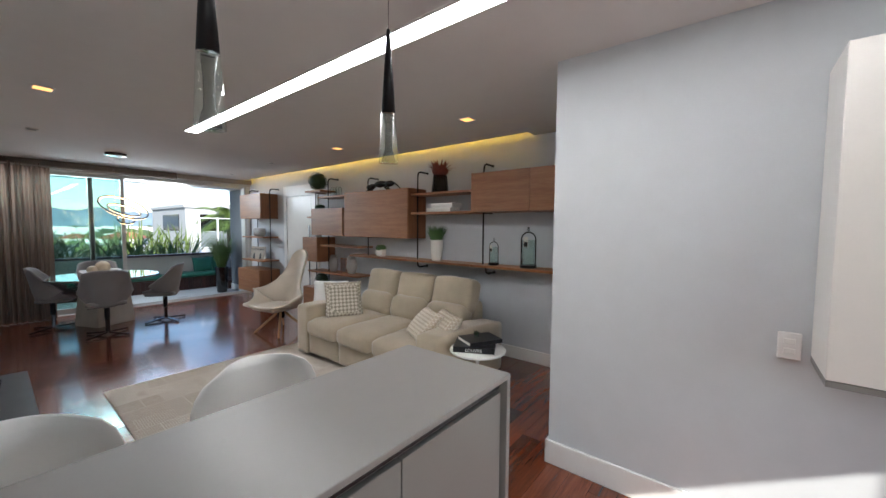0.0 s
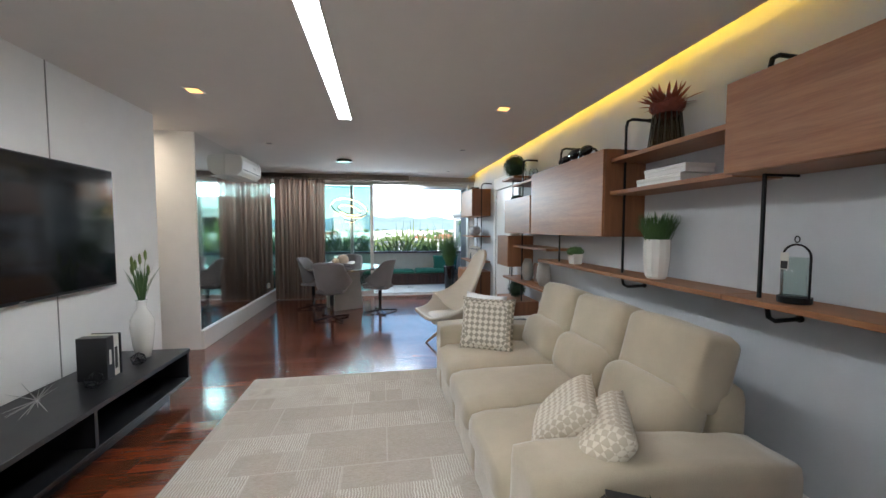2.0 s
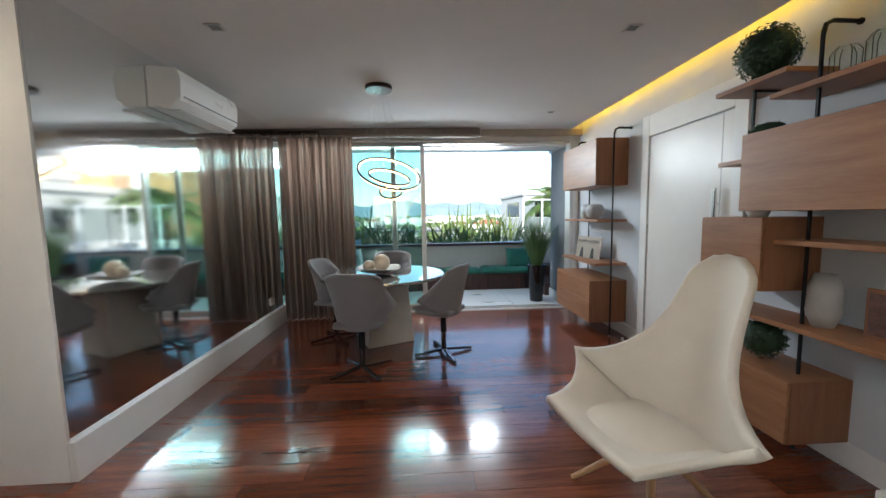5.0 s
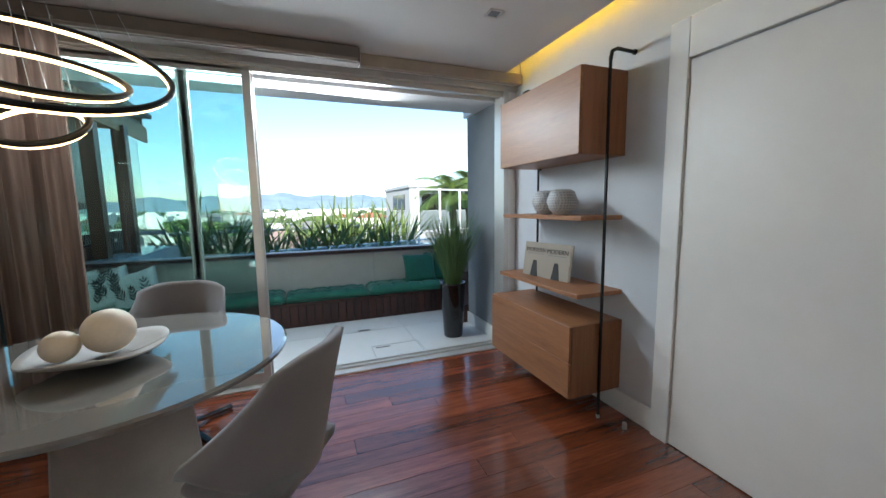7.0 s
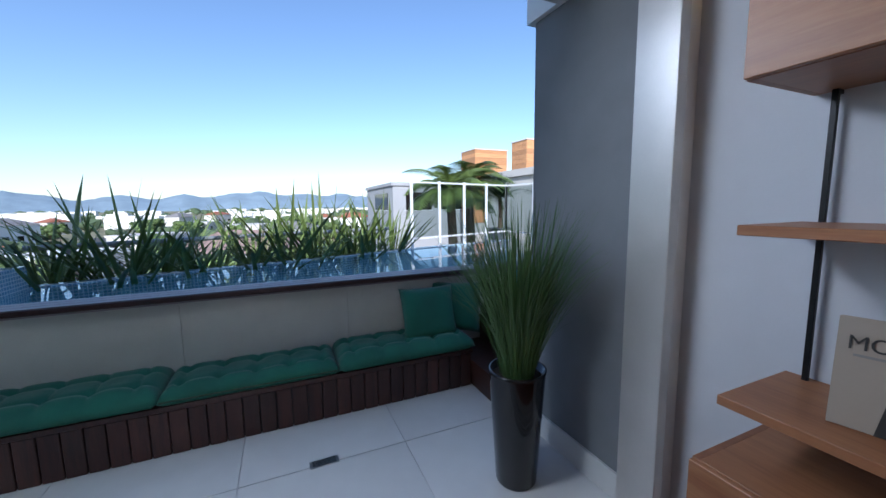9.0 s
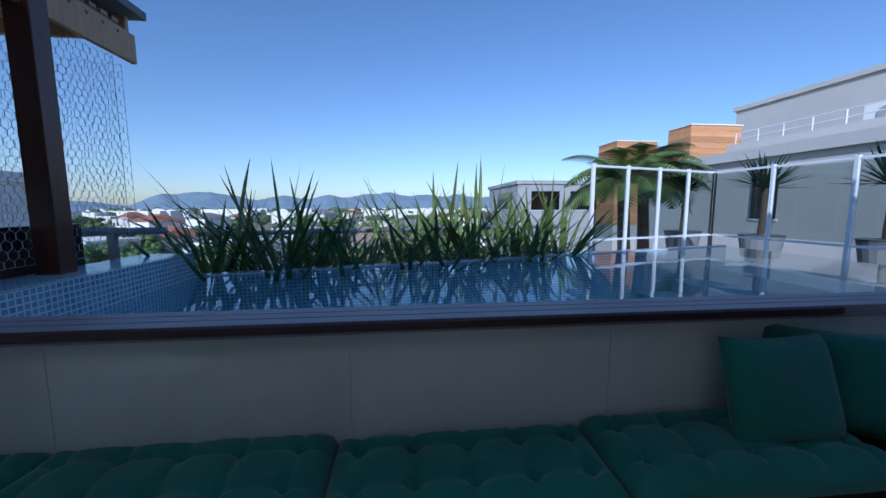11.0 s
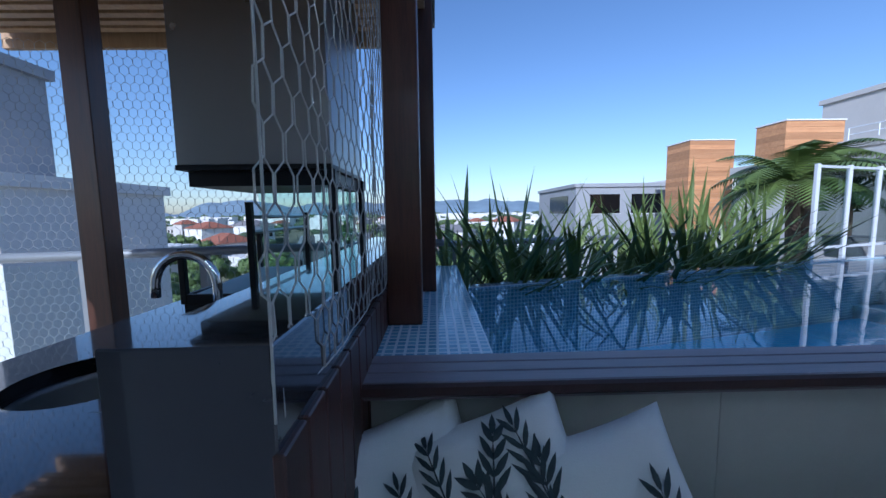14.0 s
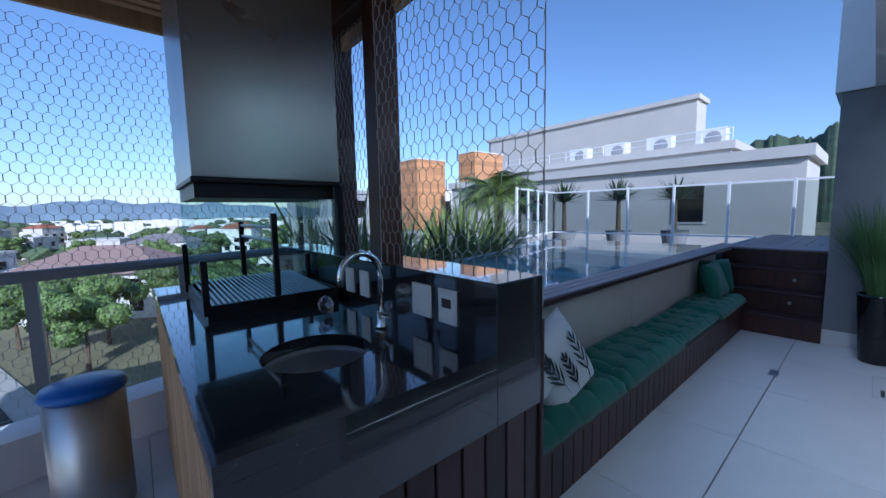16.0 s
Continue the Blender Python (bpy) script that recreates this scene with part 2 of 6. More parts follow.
GLASS_SMOKE = glass("smoky_glass", (0.50, 0.57, 0.57))
MIRROR = plain("silver_mirror", (0.88, 0.90, 0.89), 0.02, 1.0, var=0.01, relief=0)
LEAF = plain("strap_leaf", (0.135, 0.19, 0.05), 0.45, var=0.45, scale=3, spread=0.2, Subsurface_Weight=0.0)
LEAF_LIGHT = plain("grass_leaf", (0.075, 0.15, 0.045), 0.5, var=0.4, scale=3)
LEAF_DARK = plain("dark_leaf", (0.022, 0.055, 0.022), 0.6, var=0.5, scale=8)
RED_PLANT = plain("red_foliage", (0.20, 0.045, 0.03), 0.7, var=0.4)
TRUNK = plain("bark", (0.12, 0.085, 0.06), 0.9, var=0.3, fine=40, relief=0.8)
SOIL = plain("soil", (0.04, 0.03, 0.022), 0.95)
ROPE = plain("net_cord", (0.46, 0.44, 0.41), 0.8)
BLUE_PLASTIC = plain("blue_plastic", (0.02, 0.11, 0.42), 0.35, var=0.05)
PAPER = plain("book_paper", (0.70, 0.68, 0.62), 0.8, fine=400)
BEIGE_BOARD = plain("beige_cover", (0.34, 0.29, 0.235), 0.6, var=0.04)
INK = plain("dark_ink", (0.03, 0.028, 0.026), 0.6)
LED = glow("led_strip", (1.0, 0.97, 0.94), 8.8)
LED_WARM = glow("cove_led", (1.0, 0.62, 0.07), 7)
SPOT = glow("spot_lamp", (1.0, 0.45, 0.12), 0.8)
RING_LED = glow("ring_led", (1.0, 0.66, 0.30), 3.2)
LEDGE_SHADE = plain("curtain_lining", (0.20, 0.16, 0.135), 0.85)


def curtain_material():
    m, nt, b = shader("sheer_taupe")
    out = nt.nodes["Material Output"]
    v = coords(nt, (1, 1, 0.05))
    col = ramp(nt, noise_tex(nt, v, 40, 3), [(0.3, (0.25, 0.175, 0.14)), (0.7, (0.38, 0.275, 0.22))])
    df, tl, tr, m1, m2 = (nt.nodes.new("ShaderNode" + k) for k in ("BsdfDiffuse", "BsdfTranslucent", "BsdfTransparent", "MixShader", "MixShader"))
    nt.links.new(col, df.inputs[0])
    nt.links.new(col, tl.inputs[0])
    m1.inputs[0].default_value, m2.inputs[0].default_value = 0.4, 0.17
    nt.links.new(df.outputs[0], m1.inputs[1])
    nt.links.new(tl.outputs[0], m1.inputs[2])
    nt.links.new(m1.outputs[0], m2.inputs[1])
    nt.links.new(tr.outputs[0], m2.inputs[2])
    nt.links.new(m2.outputs[0], out.inputs[0])
    return m


def rug_material():
    """Worn beige weave: offset blocks of fine pale dashes on a sand ground."""
    m, nt, b = shader("rug_weave")
    v = coords(nt)
    w = nt.nodes.new("ShaderNodeTexWave")
    w.bands_direction = "X"
    w.inputs["Scale"].default_value, w.inputs["Distortion"].default_value = 20, 4
    w.inputs["Detail"].default_value, w.inputs["Detail Scale"].default_value = 3, 1.5
    nt.links.new(v, w.inputs["Vector"])
    ck = nt.nodes.new("ShaderNodeTexBrick")
    ck.offset = 0.5
    for k, val in (("Scale", 1.0), ("Brick Width", 0.26), ("Row Height", 0.2), ("Mortar Size", 0.0), ("Bias", -0.15)):
        ck.inputs[k].default_value = val
    ck.inputs["Color1"].default_value, ck.inputs["Color2"].default_value, ck.inputs["Mortar"].default_value = (0, 0, 0, 1), (1, 1, 1, 1), (0.9, 0.9, 0.9, 1)
    nt.links.new(v, ck.inputs["Vector"])
    broad = noise_tex(nt, v, 2.2, 6, 0.7)
    fine = noise_tex(nt, coords(nt, (1, 7, 1)), 45, 3)
    ground = blend(nt, 0.5, ramp(nt, broad, [(0.3, (0.42, 0.365, 0.30)), (0.7, (0.56, 0.50, 0.43))]), ramp(nt, fine, [(0.3, (0.31, 0.255, 0.205)), (0.7, (0.56, 0.50, 0.43))]))
    dash = blend(nt, ramp(nt, w.outputs["Fac"], [(0.62, (0, 0, 0)), (0.75, (1, 1, 1))]), ground, (0.80, 0.77, 0.71))
    keep = blend(nt, 1.0, ck.outputs[0], ramp(nt, noise_tex(nt, v, 5, 2), [(0.32, (0, 0, 0)), (0.45, (0.9, 0.9, 0.9))]), "MULTIPLY")
    seam = nt.nodes.new("ShaderNodeTexBrick")
    seam.offset = 0.5
    for k, val in (("Scale", 1.0), ("Brick Width", 0.52), ("Row Height", 0.4), ("Mortar Size", 0.005)):
        seam.inputs[k].default_value = val
    nt.links.new(v, seam.inputs["Vector"])
    woven = blend(nt, keep, ground, dash)
    nt.links.new(blend(nt, ramp(nt, seam.outputs["Fac"], [(0.0, (0, 0, 0)), (1.0, (0.28, 0.28, 0.28))]), woven, (0.74, 0.70, 0.64)), b.inputs["Base Color"])
    b.inputs["Roughness"].default_value = 0.95
    bump(nt, b, fine, 0.7, 0.004)
    return m


def water_material():
    m, nt, b = shader("pool_water")
    out = nt.nodes["Material Output"]
    v = coords(nt)
    n1, n2 = noise_tex(nt, v, 1.6, 2), noise_tex(nt, v, 7, 2)
    h = nt.nodes.new("ShaderNodeMath")
    h.operation = "MULTIPLY_ADD"
    h.inputs[1].default_value = 0.15
    nt.links.new(n2, h.inputs[0])
    nt.links.new(n1, h.inputs[2])
    bp = nt.nodes.new("ShaderNodeBump")
    bp.inputs["Strength"].default_value, bp.inputs["Distance"].default_value = 0.2, 0.02
    nt.links.new(h.outputs[0], bp.inputs["Height"])
    tr, gl, mix = (nt.nodes.new("ShaderNode" + k) for k in ("BsdfTransparent", "BsdfGlossy", "MixShader"))
    tr.inputs[0].default_value = (0.80, 0.94, 0.98, 1)
    gl.inputs["Roughness"].default_value = 0.0
    nt.links.new(bp.outputs[0], gl.inputs["Normal"])
    nt.links.new(edge_gloss(nt, 0.02, bp.outputs[0]), mix.inputs[0])
    nt.links.new(tr.outputs[0], mix.inputs[1])
    nt.links.new(gl.outputs[0], mix.inputs[2])
    nt.links.new(mix.outputs[0], out.inputs[0])
    return m


def checked_material(name, size, pale, dark):
    """Cushion cloth with a lattice of lozenges."""
    m, nt, b = shader(name)
    tc, mp = nt.nodes.new("ShaderNodeTexCoord"), nt.nodes.new("ShaderNodeMapping")
    mp.inputs["Rotation"].default_value = (0, radians(45), 0)
    nt.links.new(tc.outputs["Object"], mp.inputs[0])
    ck = nt.nodes.new("ShaderNodeTexChecker")
    ck.inputs["Scale"].default_value = size
    ck.inputs["Color1"].default_value, ck.inputs["Color2"].default_value = (*pale, 1), (*dark, 1)
    nt.links.new(mp.outputs[0], ck.inputs["Vector"])
    nt.links.new(ck.outputs[0], b.inputs["Base Color"])
    b.inputs["Roughness"].default_value = 0.9
    bump(nt, b, noise_tex(nt, tc.outputs["Object"], 250), 0.4, 0.002)
    return m


CURTAIN, RUG, WATER = curtain_material(), rug_material(), water_material()
CHECKED = checked_material("lozenge_cloth", 33, (0.60, 0.54, 0.45), (0.28, 0.245, 0.20))
SCALES = checked_material("pale_scale_cloth", 40, (0.64, 0.57, 0.47), (0.47, 0.40, 0.31))


# ---------------------------------------------------------------- building tools
def thing(name, at, label="", category="", group="", turn=0, kind=""):
    ob = new(name)
    ob.empty_display_size = 0.05
    ob.matrix_world = pose(*at, 0, 0, turn)
    return tagged(ob, label, category, group, kind)


def finish(name, bm, material, smooth=False):
    bmesh.ops.recalc_face_normals(bm, faces=bm.faces)
    me = bpy.data.meshes.new(name)
    if smooth:
        for f in bm.faces:
            f.smooth = True
    bm.to_mesh(me)
    bm.free()
    me.materials.append(material)
    return me


def part(name, bm, material, parent=None, label="", smooth=False):
    ob = new(name, finish(name, bm, material, smooth))
    ob.parent = parent
    return tagged(ob, label)


def solid(name, bm, material, label, category="", group="", kind="", smooth=False):
    return tagged(part(name, bm, material, None, "", smooth), label, category, group, kind)


def box(x0, x1, y0, y1, z0, z1, bevel=0.0, bm=None, seg=1):
    t = bmesh.new()
    bmesh.ops.create_cube(t, size=1, matrix=Matrix.LocRotScale(((x0 + x1) / 2, (y0 + y1) / 2, (z0 + z1) / 2), None, (abs(x1 - x0), abs(y1 - y0), abs(z1 - z0))))
    if bevel:
        bmesh.ops.bevel(t, geom=t.edges[:], offset=bevel, segments=seg, affect="EDGES", profile=0.5)
    return join(bm, t)


def join(bm, t):
    if bm is None:
        return t
    me = bpy.data.meshes.new("tmp")
    t.to_mesh(me)
    t.free()
    bm.from_mesh(me)
    bpy.data.meshes.remove(me)
    return bm


def tube(points, r, seg=8, bm=None, r_end=None, closed=False):
    """A round bar along a line of points."""
    bm = bm or bmesh.new()
    pts = [Vector(p) for p in points]
    rings, side = [], None
    for i, p in enumerate(pts):
        a, c = pts[i - 1] if (i or closed) else p, pts[(i + 1) % len(pts)] if (i < len(pts) - 1 or closed) else p
        d = (c - a).normalized()
        if side is None:
            side = d.orthogonal().normalized()
        side = (side - d * side.dot(d)).normalized()
        up = d.cross(side)
        k = r if r_end is None else r + (r_end - r) * i / (len(pts) - 1)
        rings.append([bm.verts.new(p + (side * math.cos(u) + up * math.sin(u)) * k) for u in (2 * math.pi * j / seg for j in range(seg))])
    for i in range(len(rings) - (0 if closed else 1)):
        a, c = rings[i], rings[(i + 1) % len(rings)]
        for j in range(seg):
            bm.faces.new((a[j], a[(j + 1) % seg], c[(j + 1) % seg], c[j]))
    if not closed:
        bm.faces.new(rings[0][::-1])
        bm.faces.new(rings[-1])
    return bm


def lathe(profile, seg=24, bm=None, at=(0, 0, 0), sx=1.0, sy=1.0):
    """A turned shape from (radius, height) pairs."""
    bm = bm or bmesh.new()
    rings = []
    for r, z in profile:
        rings.append([bm.verts.new((at[0] + max(r, 1e-4) * sx * math.cos(u), at[1] + max(r, 1e-4) * sy * math.sin(u), at[2] + z)) for u in (2 * math.pi * j / seg for j in range(seg))])
    for a, c in zip(rings, rings[1:]):
        for j in range(seg):
            bm.faces.new((a[j], a[(j + 1) % seg], c[(j + 1) % seg], c[j]))
    bm.faces.new(rings[0][::-1])
    bm.faces.new(rings[-1])
    return bm


def ring(center, r, thick, tilt=(0, 0), seg=48, height=None):
    m = Matrix.Translation(center) @ Euler((radians(tilt[0]), radians(tilt[1]), 0)).to_matrix().to_4x4()
    return tube([m @ Vector((r * math.cos(u), r * math.sin(u), 0)) for u in (2 * math.pi * j / seg for j in range(seg))], thick, 8, closed=True)


def pillow(w, h, d, n=12, seed=0):
    """A stuffed cushion standing in the xz plane, its base at z = 0."""
    bm = bmesh.new()
    rnd = random.Random(seed)
    ph = rnd.random() * 6
    for s in (1, -1):
        g = []
        for i in range(n + 1):
            row = []
            for j in range(n + 1):
                u, v = 2 * i / n - 1, 2 * j / n - 1
                edge = (1 - u ** 4) * (1 - v ** 4)
                pin = 1 - 0.07 * (1 - abs(v) ** 2) * abs(u) ** 3 - 0.0
                pin2 = 1 - 0.07 * (1 - abs(u) ** 2) * abs(v) ** 3
                y = s * d / 2 * edge ** 0.45 + 0.012 * math.sin(3 * u + ph) * math.sin(2.5 * v + ph) * edge
                row.append(bm.verts.new((u * w / 2 * pin, y, (v * pin2 + 1) * h / 2)))
            g.append(row)
        for i in range(n):
            for j in range(n):
                bm.faces.new((g[i][j], g[i + 1][j], g[i + 1][j + 1], g[i][j + 1]))
    bmesh.ops.remove_doubles(bm, verts=bm.verts, dist=0.0015)
    return bm


def shell(fn, nu, nv, thick):
    """A curved sheet of real thickness from fn(u, v) with u, v in 0..1."""
    bm = bmesh.new()
    g = [[bm.verts.new(fn(i / nu, j / nv)) for j in range(nv + 1)] for i in range(nu + 1)]
    fs = [bm.faces.new((g[i][j], g[i + 1][j], g[i + 1][j + 1], g[i][j + 1])) for i in range(nu) for j in range(nv)]
    bmesh.ops.recalc_face_normals(bm, faces=fs)
    bm.normal_update()
    k = [[bm.verts.new(v.co - v.normal * thick) for v in row] for row in g]
    for i in range(nu):
        for j in range(nv):
            bm.faces.new((k[i][j], k[i][j + 1], k[i + 1][j + 1], k[i + 1][j]))
    rim = [(i, 0) for i in range(nu)] + [(nu, j) for j in range(nv)] + [(i, nv) for i in range(nu, 0, -1)] + [(0, j) for j in range(nv, 0, -1)]
    for (a, b), (c, d) in zip(rim, rim[1:] + rim[:1]):
        bm.faces.new((g[a][b], g[c][d], k[c][d], k[a][b]))
    bmesh.ops.remove_doubles(bm, verts=bm.verts, dist=0.0002)
    return bm


def blade(bm, base, heading, length, width, lean, curl, steps=5):
    """One strap leaf, folded along its midrib."""
    d = Vector((math.cos(heading), math.sin(heading), 0))
    s = Vector((-d.y, d.x, 0))
    p, a, rows = Vector(base), lean, []
    for i in range(steps + 1):
        t = i / steps
        w = width * (0.55 + 1.0 * t) * (1 - t ** 3) if t < 1 else 0.0006
        up = d * math.sin(a) + Vector((0, 0, 1)) * math.cos(a)
        n = s.cross(up)
        rows.append([bm.verts.new(p + s * w + n * w * 0.35), bm.verts.new(p), bm.verts.new(p - s * w + n * w * 0.35)])
        p = p + up * (length / steps)
        a += curl / steps
    for a_, c in zip(rows, rows[1:]):
        bm.faces.new((a_[0], a_[1], c[1], c[0]))
        bm.faces.new((a_[1], a_[2], c[2], c[1]))


def tuft(n, length, width, spread, base_r, seed, curl=0.5):
    rnd = random.Random(seed)
    bm = bmesh.new()
    for _ in range(n):
        h = rnd.uniform(0, 6.283)
        r = base_r * rnd.random() ** 0.5
        blade(bm, (r * math.cos(h), r * math.sin(h), 0), h + rnd.uniform(-0.6, 0.6), length * rnd.uniform(0.55, 1.0), width * rnd.uniform(0.7, 1.2), spread * rnd.uniform(0.1, 1), curl * rnd.uniform(-0.2, 1.3))
    return bm


def leaf_ball(r, n, size, seed, squash=1.0):
    """A clipped bush: many small leaves round a dark core."""
    rnd = random.Random(seed)
    bm = bmesh.new()
    bmesh.ops.create_icosphere(bm, subdivisions=2, radius=r * 0.86)
    for v in bm.verts:
        v.co.z *= squash
    for _ in range(n):
        z, u = rnd.uniform(-1, 1), rnd.uniform(0, 6.283)
        q = math.sqrt(1 - z * z)
        d = Vector((q * math.cos(u), q * math.sin(u), z))
        c = d * r * rnd.uniform(0.82, 1.05)
        c.z *= squash
        a = (d.orthogonal().normalized() + d * rnd.uniform(-0.5, 0.8)).normalized()
        a.rotate(Matrix.Rotation(rnd.uniform(0, 6.283), 3, d))
        b2 = a.cross(d).normalized()
        k = size * rnd.uniform(0.6, 1.3)
        bm.faces.new([bm.verts.new(c + e) for e in (-a * k, b2 * k * 0.6, a * k, -b2 * k * 0.6)])
    return bm


def words(text, size, m, material, parent, depth=0.001):
    cu = bpy.data.curves.new("lettering", "FONT")
    cu.body, cu.size, cu.extrude, cu.align_x = text, size, depth, "CENTER"
    tmp = bpy.data.objects.new("lettering", cu)
    me = bpy.data.meshes.new_from_object(tmp)
    bpy.data.objects.remove(tmp)
    me.transform(m)
    me.materials.clear()
    me.materials.append(material)
    ob = new("lettering", me)
    ob.parent = parent
    return ob

# ---------------------------------------------------------------- large structure
H = 2.53


def wall(name, *b, mat=WHITE_WALL, label="plain painted wall"):
    return solid(name, box(*b), mat, label, "wall", kind="structure")


SUBFLOOR = solid("floor", box(-7.2, 0.2, -12.2, 0.02, -0.25, -0.016), FLOOR_GAP, "dark red polished hardwood plank floor", "floor", kind="structure")
wall("wall_east", 0, 0.2, -12.2, 0.06, -0.2, 2.95, mat=SHELF_WALL, label="pale grey painted wall behind the shelves")
wall("wall_kitchen", -1.57, -0.001, -12.0, -7.75, 0, H, mat=GREY_WALL, label="cool grey painted partition wall")
wall("wall_tv", -4.5, -4.2, -9.4, -3.82, 0, 2.7, label="white panelled television wall")
for i, yy in enumerate((-4.98, -6.6)):
    solid("trim", box(-4.2, -4.197, yy - 0.004, yy + 0.004, 0, H), GROUT, "thin panel joint on the white wall", "trim", kind="structure")
wall("wall_mirror", -5.3, -4.125, -3.2, 0.02, 0, 2.7, label="wall carrying the large mirror")
wall("wall_corridor", -5.4, -5.3, -9.4, 0.02, 0, 2.7, label="plain corridor wall")
wall("wall_west", -7.2, -7.0, -12.2, -9.4, 0, 2.7, label="plain kitchen wall")
wall("wall_kitchen_west", -7.0, -4.5, -9.6, -9.4, 0, 2.7, label="plain kitchen wall")
# Unseen end wall with a made-up opening for the fill lamp.
wall("wall_south", -7.2, 0, -12.2, -12.0, 0, 0.9, label="plain unseen kitchen wall under the added opening")
wall("wall_south_head", -7.2, 0, -12.2, -12.0, 2.3, 2.95, label="plain unseen kitchen wall above the added opening")
wall("wall_south_a", -7.2, -5.5, -12.2, -12.0, 0.9, 2.3, label="plain unseen kitchen wall beside the added opening")
wall("wall_south_b", -2.9, 0, -12.2, -12.0, 0.9, 2.3, label="plain unseen kitchen wall beside the added opening")
wall("wall_window_head", -5.3, 0, -0.02, 0.2, 2.45, 2.95, label="header above the sliding doors")
wall("wall_window_west", -5.3, -4.42, 0.02, 0.2, 0, 2.45, label="wall beside the sliding doors")
solid("ceiling", box(-7.2, -0.16, -12.2, 0.0, H, H + 0.02), CEIL, "smooth pale plaster ceiling", "ceiling", kind="structure")
solid("ceiling_cove_end", box(-0.16, 0, -12.2, -6.88, H, H + 0.02), CEIL, "smooth pale plaster ceiling", "ceiling", kind="structure")
solid("ceiling_upper", box(-7.2, 0.2, -12.2, 0.06, 2.7, 2.95), CEIL, "plaster ceiling above the light cove", "ceiling", kind="structure")
solid("cove_lip", box(-0.30, -0.28, -6.88, -0.02, H + 0.02, 2.7), CEIL, "inner edge of the light cove", "ceiling", kind="structure")
solid("roof", box(-7.2, 1.5, -12.2, 0.35, 2.95, 3.5), STUCCO, "concrete roof slab of the penthouse", "roof", kind="structure")
for nm, b in (("baseboard", (-0.016, 0, -7.73, -2.72, 0, 0.14)), ("baseboard", (-0.016, 0, -1.51, -0.02, 0, 0.14)), ("baseboard", (-1.588, -1.57, -12, -7.732, 0, 0.15)),
              ("baseboard", (-1.588, 0, -7.75, -7.732, 0, 0.15)), ("baseboard", (-4.2, -4.185, -9.4, -3.82, 0, 0.12)), ("baseboard", (-4.125, -4.085, -3.2, -0.02, 0, 0.22))):
    solid(nm, box(*b, bevel=0.003), TRIM, "white painted baseboard", "baseboard", kind="structure")

# dark red planks
rnd = random.Random(4)
PLANK_MESHES = {}


def piece(name, size, at, material, parent, bevel=0.002):
    key = (name, tuple(round(s, 3) for s in size), material.name)
    if key not in PLANK_MESHES:
        PLANK_MESHES[key] = finish(name, box(-size[0] / 2, size[0] / 2, -size[1] / 2, size[1] / 2, -size[2] / 2, size[2] / 2, bevel), material)
    ob = new(name, PLANK_MESHES[key])
    ob.location = at
    ob.parent = parent
    return ob


def lay_planks():
    y, row = -8.6, 0
    while y < -0.01:
        w = min(0.14, 0.0 - y)
        x = -5.29 - rnd.choice((0, 0.3, 0.6, 0.9))
        while x < 0:
            n = rnd.choice((1.2, 1.8, 2.4))
            x0, x1 = max(x, -5.29), min(x + n, 0)
            if x1 - x0 > 0.05:
                piece("plank", (round(x1 - x0 - 0.0015, 3), w - 0.0012, 0.016), ((x0 + x1) / 2, y + w / 2, -0.008), FLOOR_WOOD, SUBFLOOR, 0.0008)
            x += n
        y += 0.14
        row += 1
    solid("floor_kitchen", box(-7.2, 0, -12.0, -8.6, -0.016, 0.0), FLOOR_WOOD, "dark red hardwood kitchen floor", "floor", kind="structure")


# lights in the ceiling
t = thing("ceiling_light", (-2.37, -6.6, H), "long recessed white light strip in the ceiling", "ceiling light")
part("diffuser", box(-0.06, 0.06, -2.6, 2.6, -0.004, -0.001), LED, t)
for x0 in (-0.072, 0.06):
    part("frame", box(x0, x0 + 0.012, -2.612, 2.612, -0.006, 0), TRIM, t)
t = thing("cove_light", (-0.24, -3.45, H + 0.02), "yellow light strip hidden in the ceiling cove", "cove light")
part("strip", box(-0.01, 0.01, -3.4, 3.35, 0.001, 0.012), LED_WARM, t)
for x, y, on in ((-0.9, -4.56, 1), (-3.49, -4.57, 1), (-0.93, -6.63, 1), (-3.49, -6.63, 1), (-3.45, -2.74, 0), (-0.89, -2.78, 0), (-0.75, -0.9, 0), (-4.87, -3.5, 1)):
    t = thing("downlight", (x, y, H), "small square recessed ceiling spotlight" + (", lit warm" if on else ", switched off"), "downlight", "ceiling spotlights")
    k = 0.062 if on else 0.045
    for a in ((-k, -k + 0.012, -k, k), (k - 0.012, k, -k, k), (-k, k, -k, -k + 0.012), (-k, k, k - 0.012, k)):
        part("frame", box(*a, -0.005, 0), TRIM if on else ALU, t)
    part("lamp", box(-k + 0.014, k - 0.014, -k + 0.014, k - 0.014, -0.003, -0.0005), SPOT if on else STUCCO_DARK, t)


# ---------------------------------------------------------------- door, mirror, sliding window
t = thing("door_1", (0, -2.115, 0), "closed white lacquered entrance door with a tall handle", "door", kind="structure")
part("leaf", box(-0.02, -0.001, -0.48, 0.49, 0.005, 2.09, 0.002), DOOR_PAINT, t)
for y0, y1 in ((-0.6, -0.485), (0.495, 0.6)):
    part("jamb", box(-0.035, 0, y0, y1, 0, 2.3, 0.003), TRIM, t)
part("head", box(-0.033, 0, -0.485, 0.495, 2.1, 2.3, 0.003), TRIM, t)
h = part("handle", box(-0.075, -0.055, -0.395, -0.36, 0.42, 1.55, 0.004), CHROME, t, "tall square chrome pull handle")
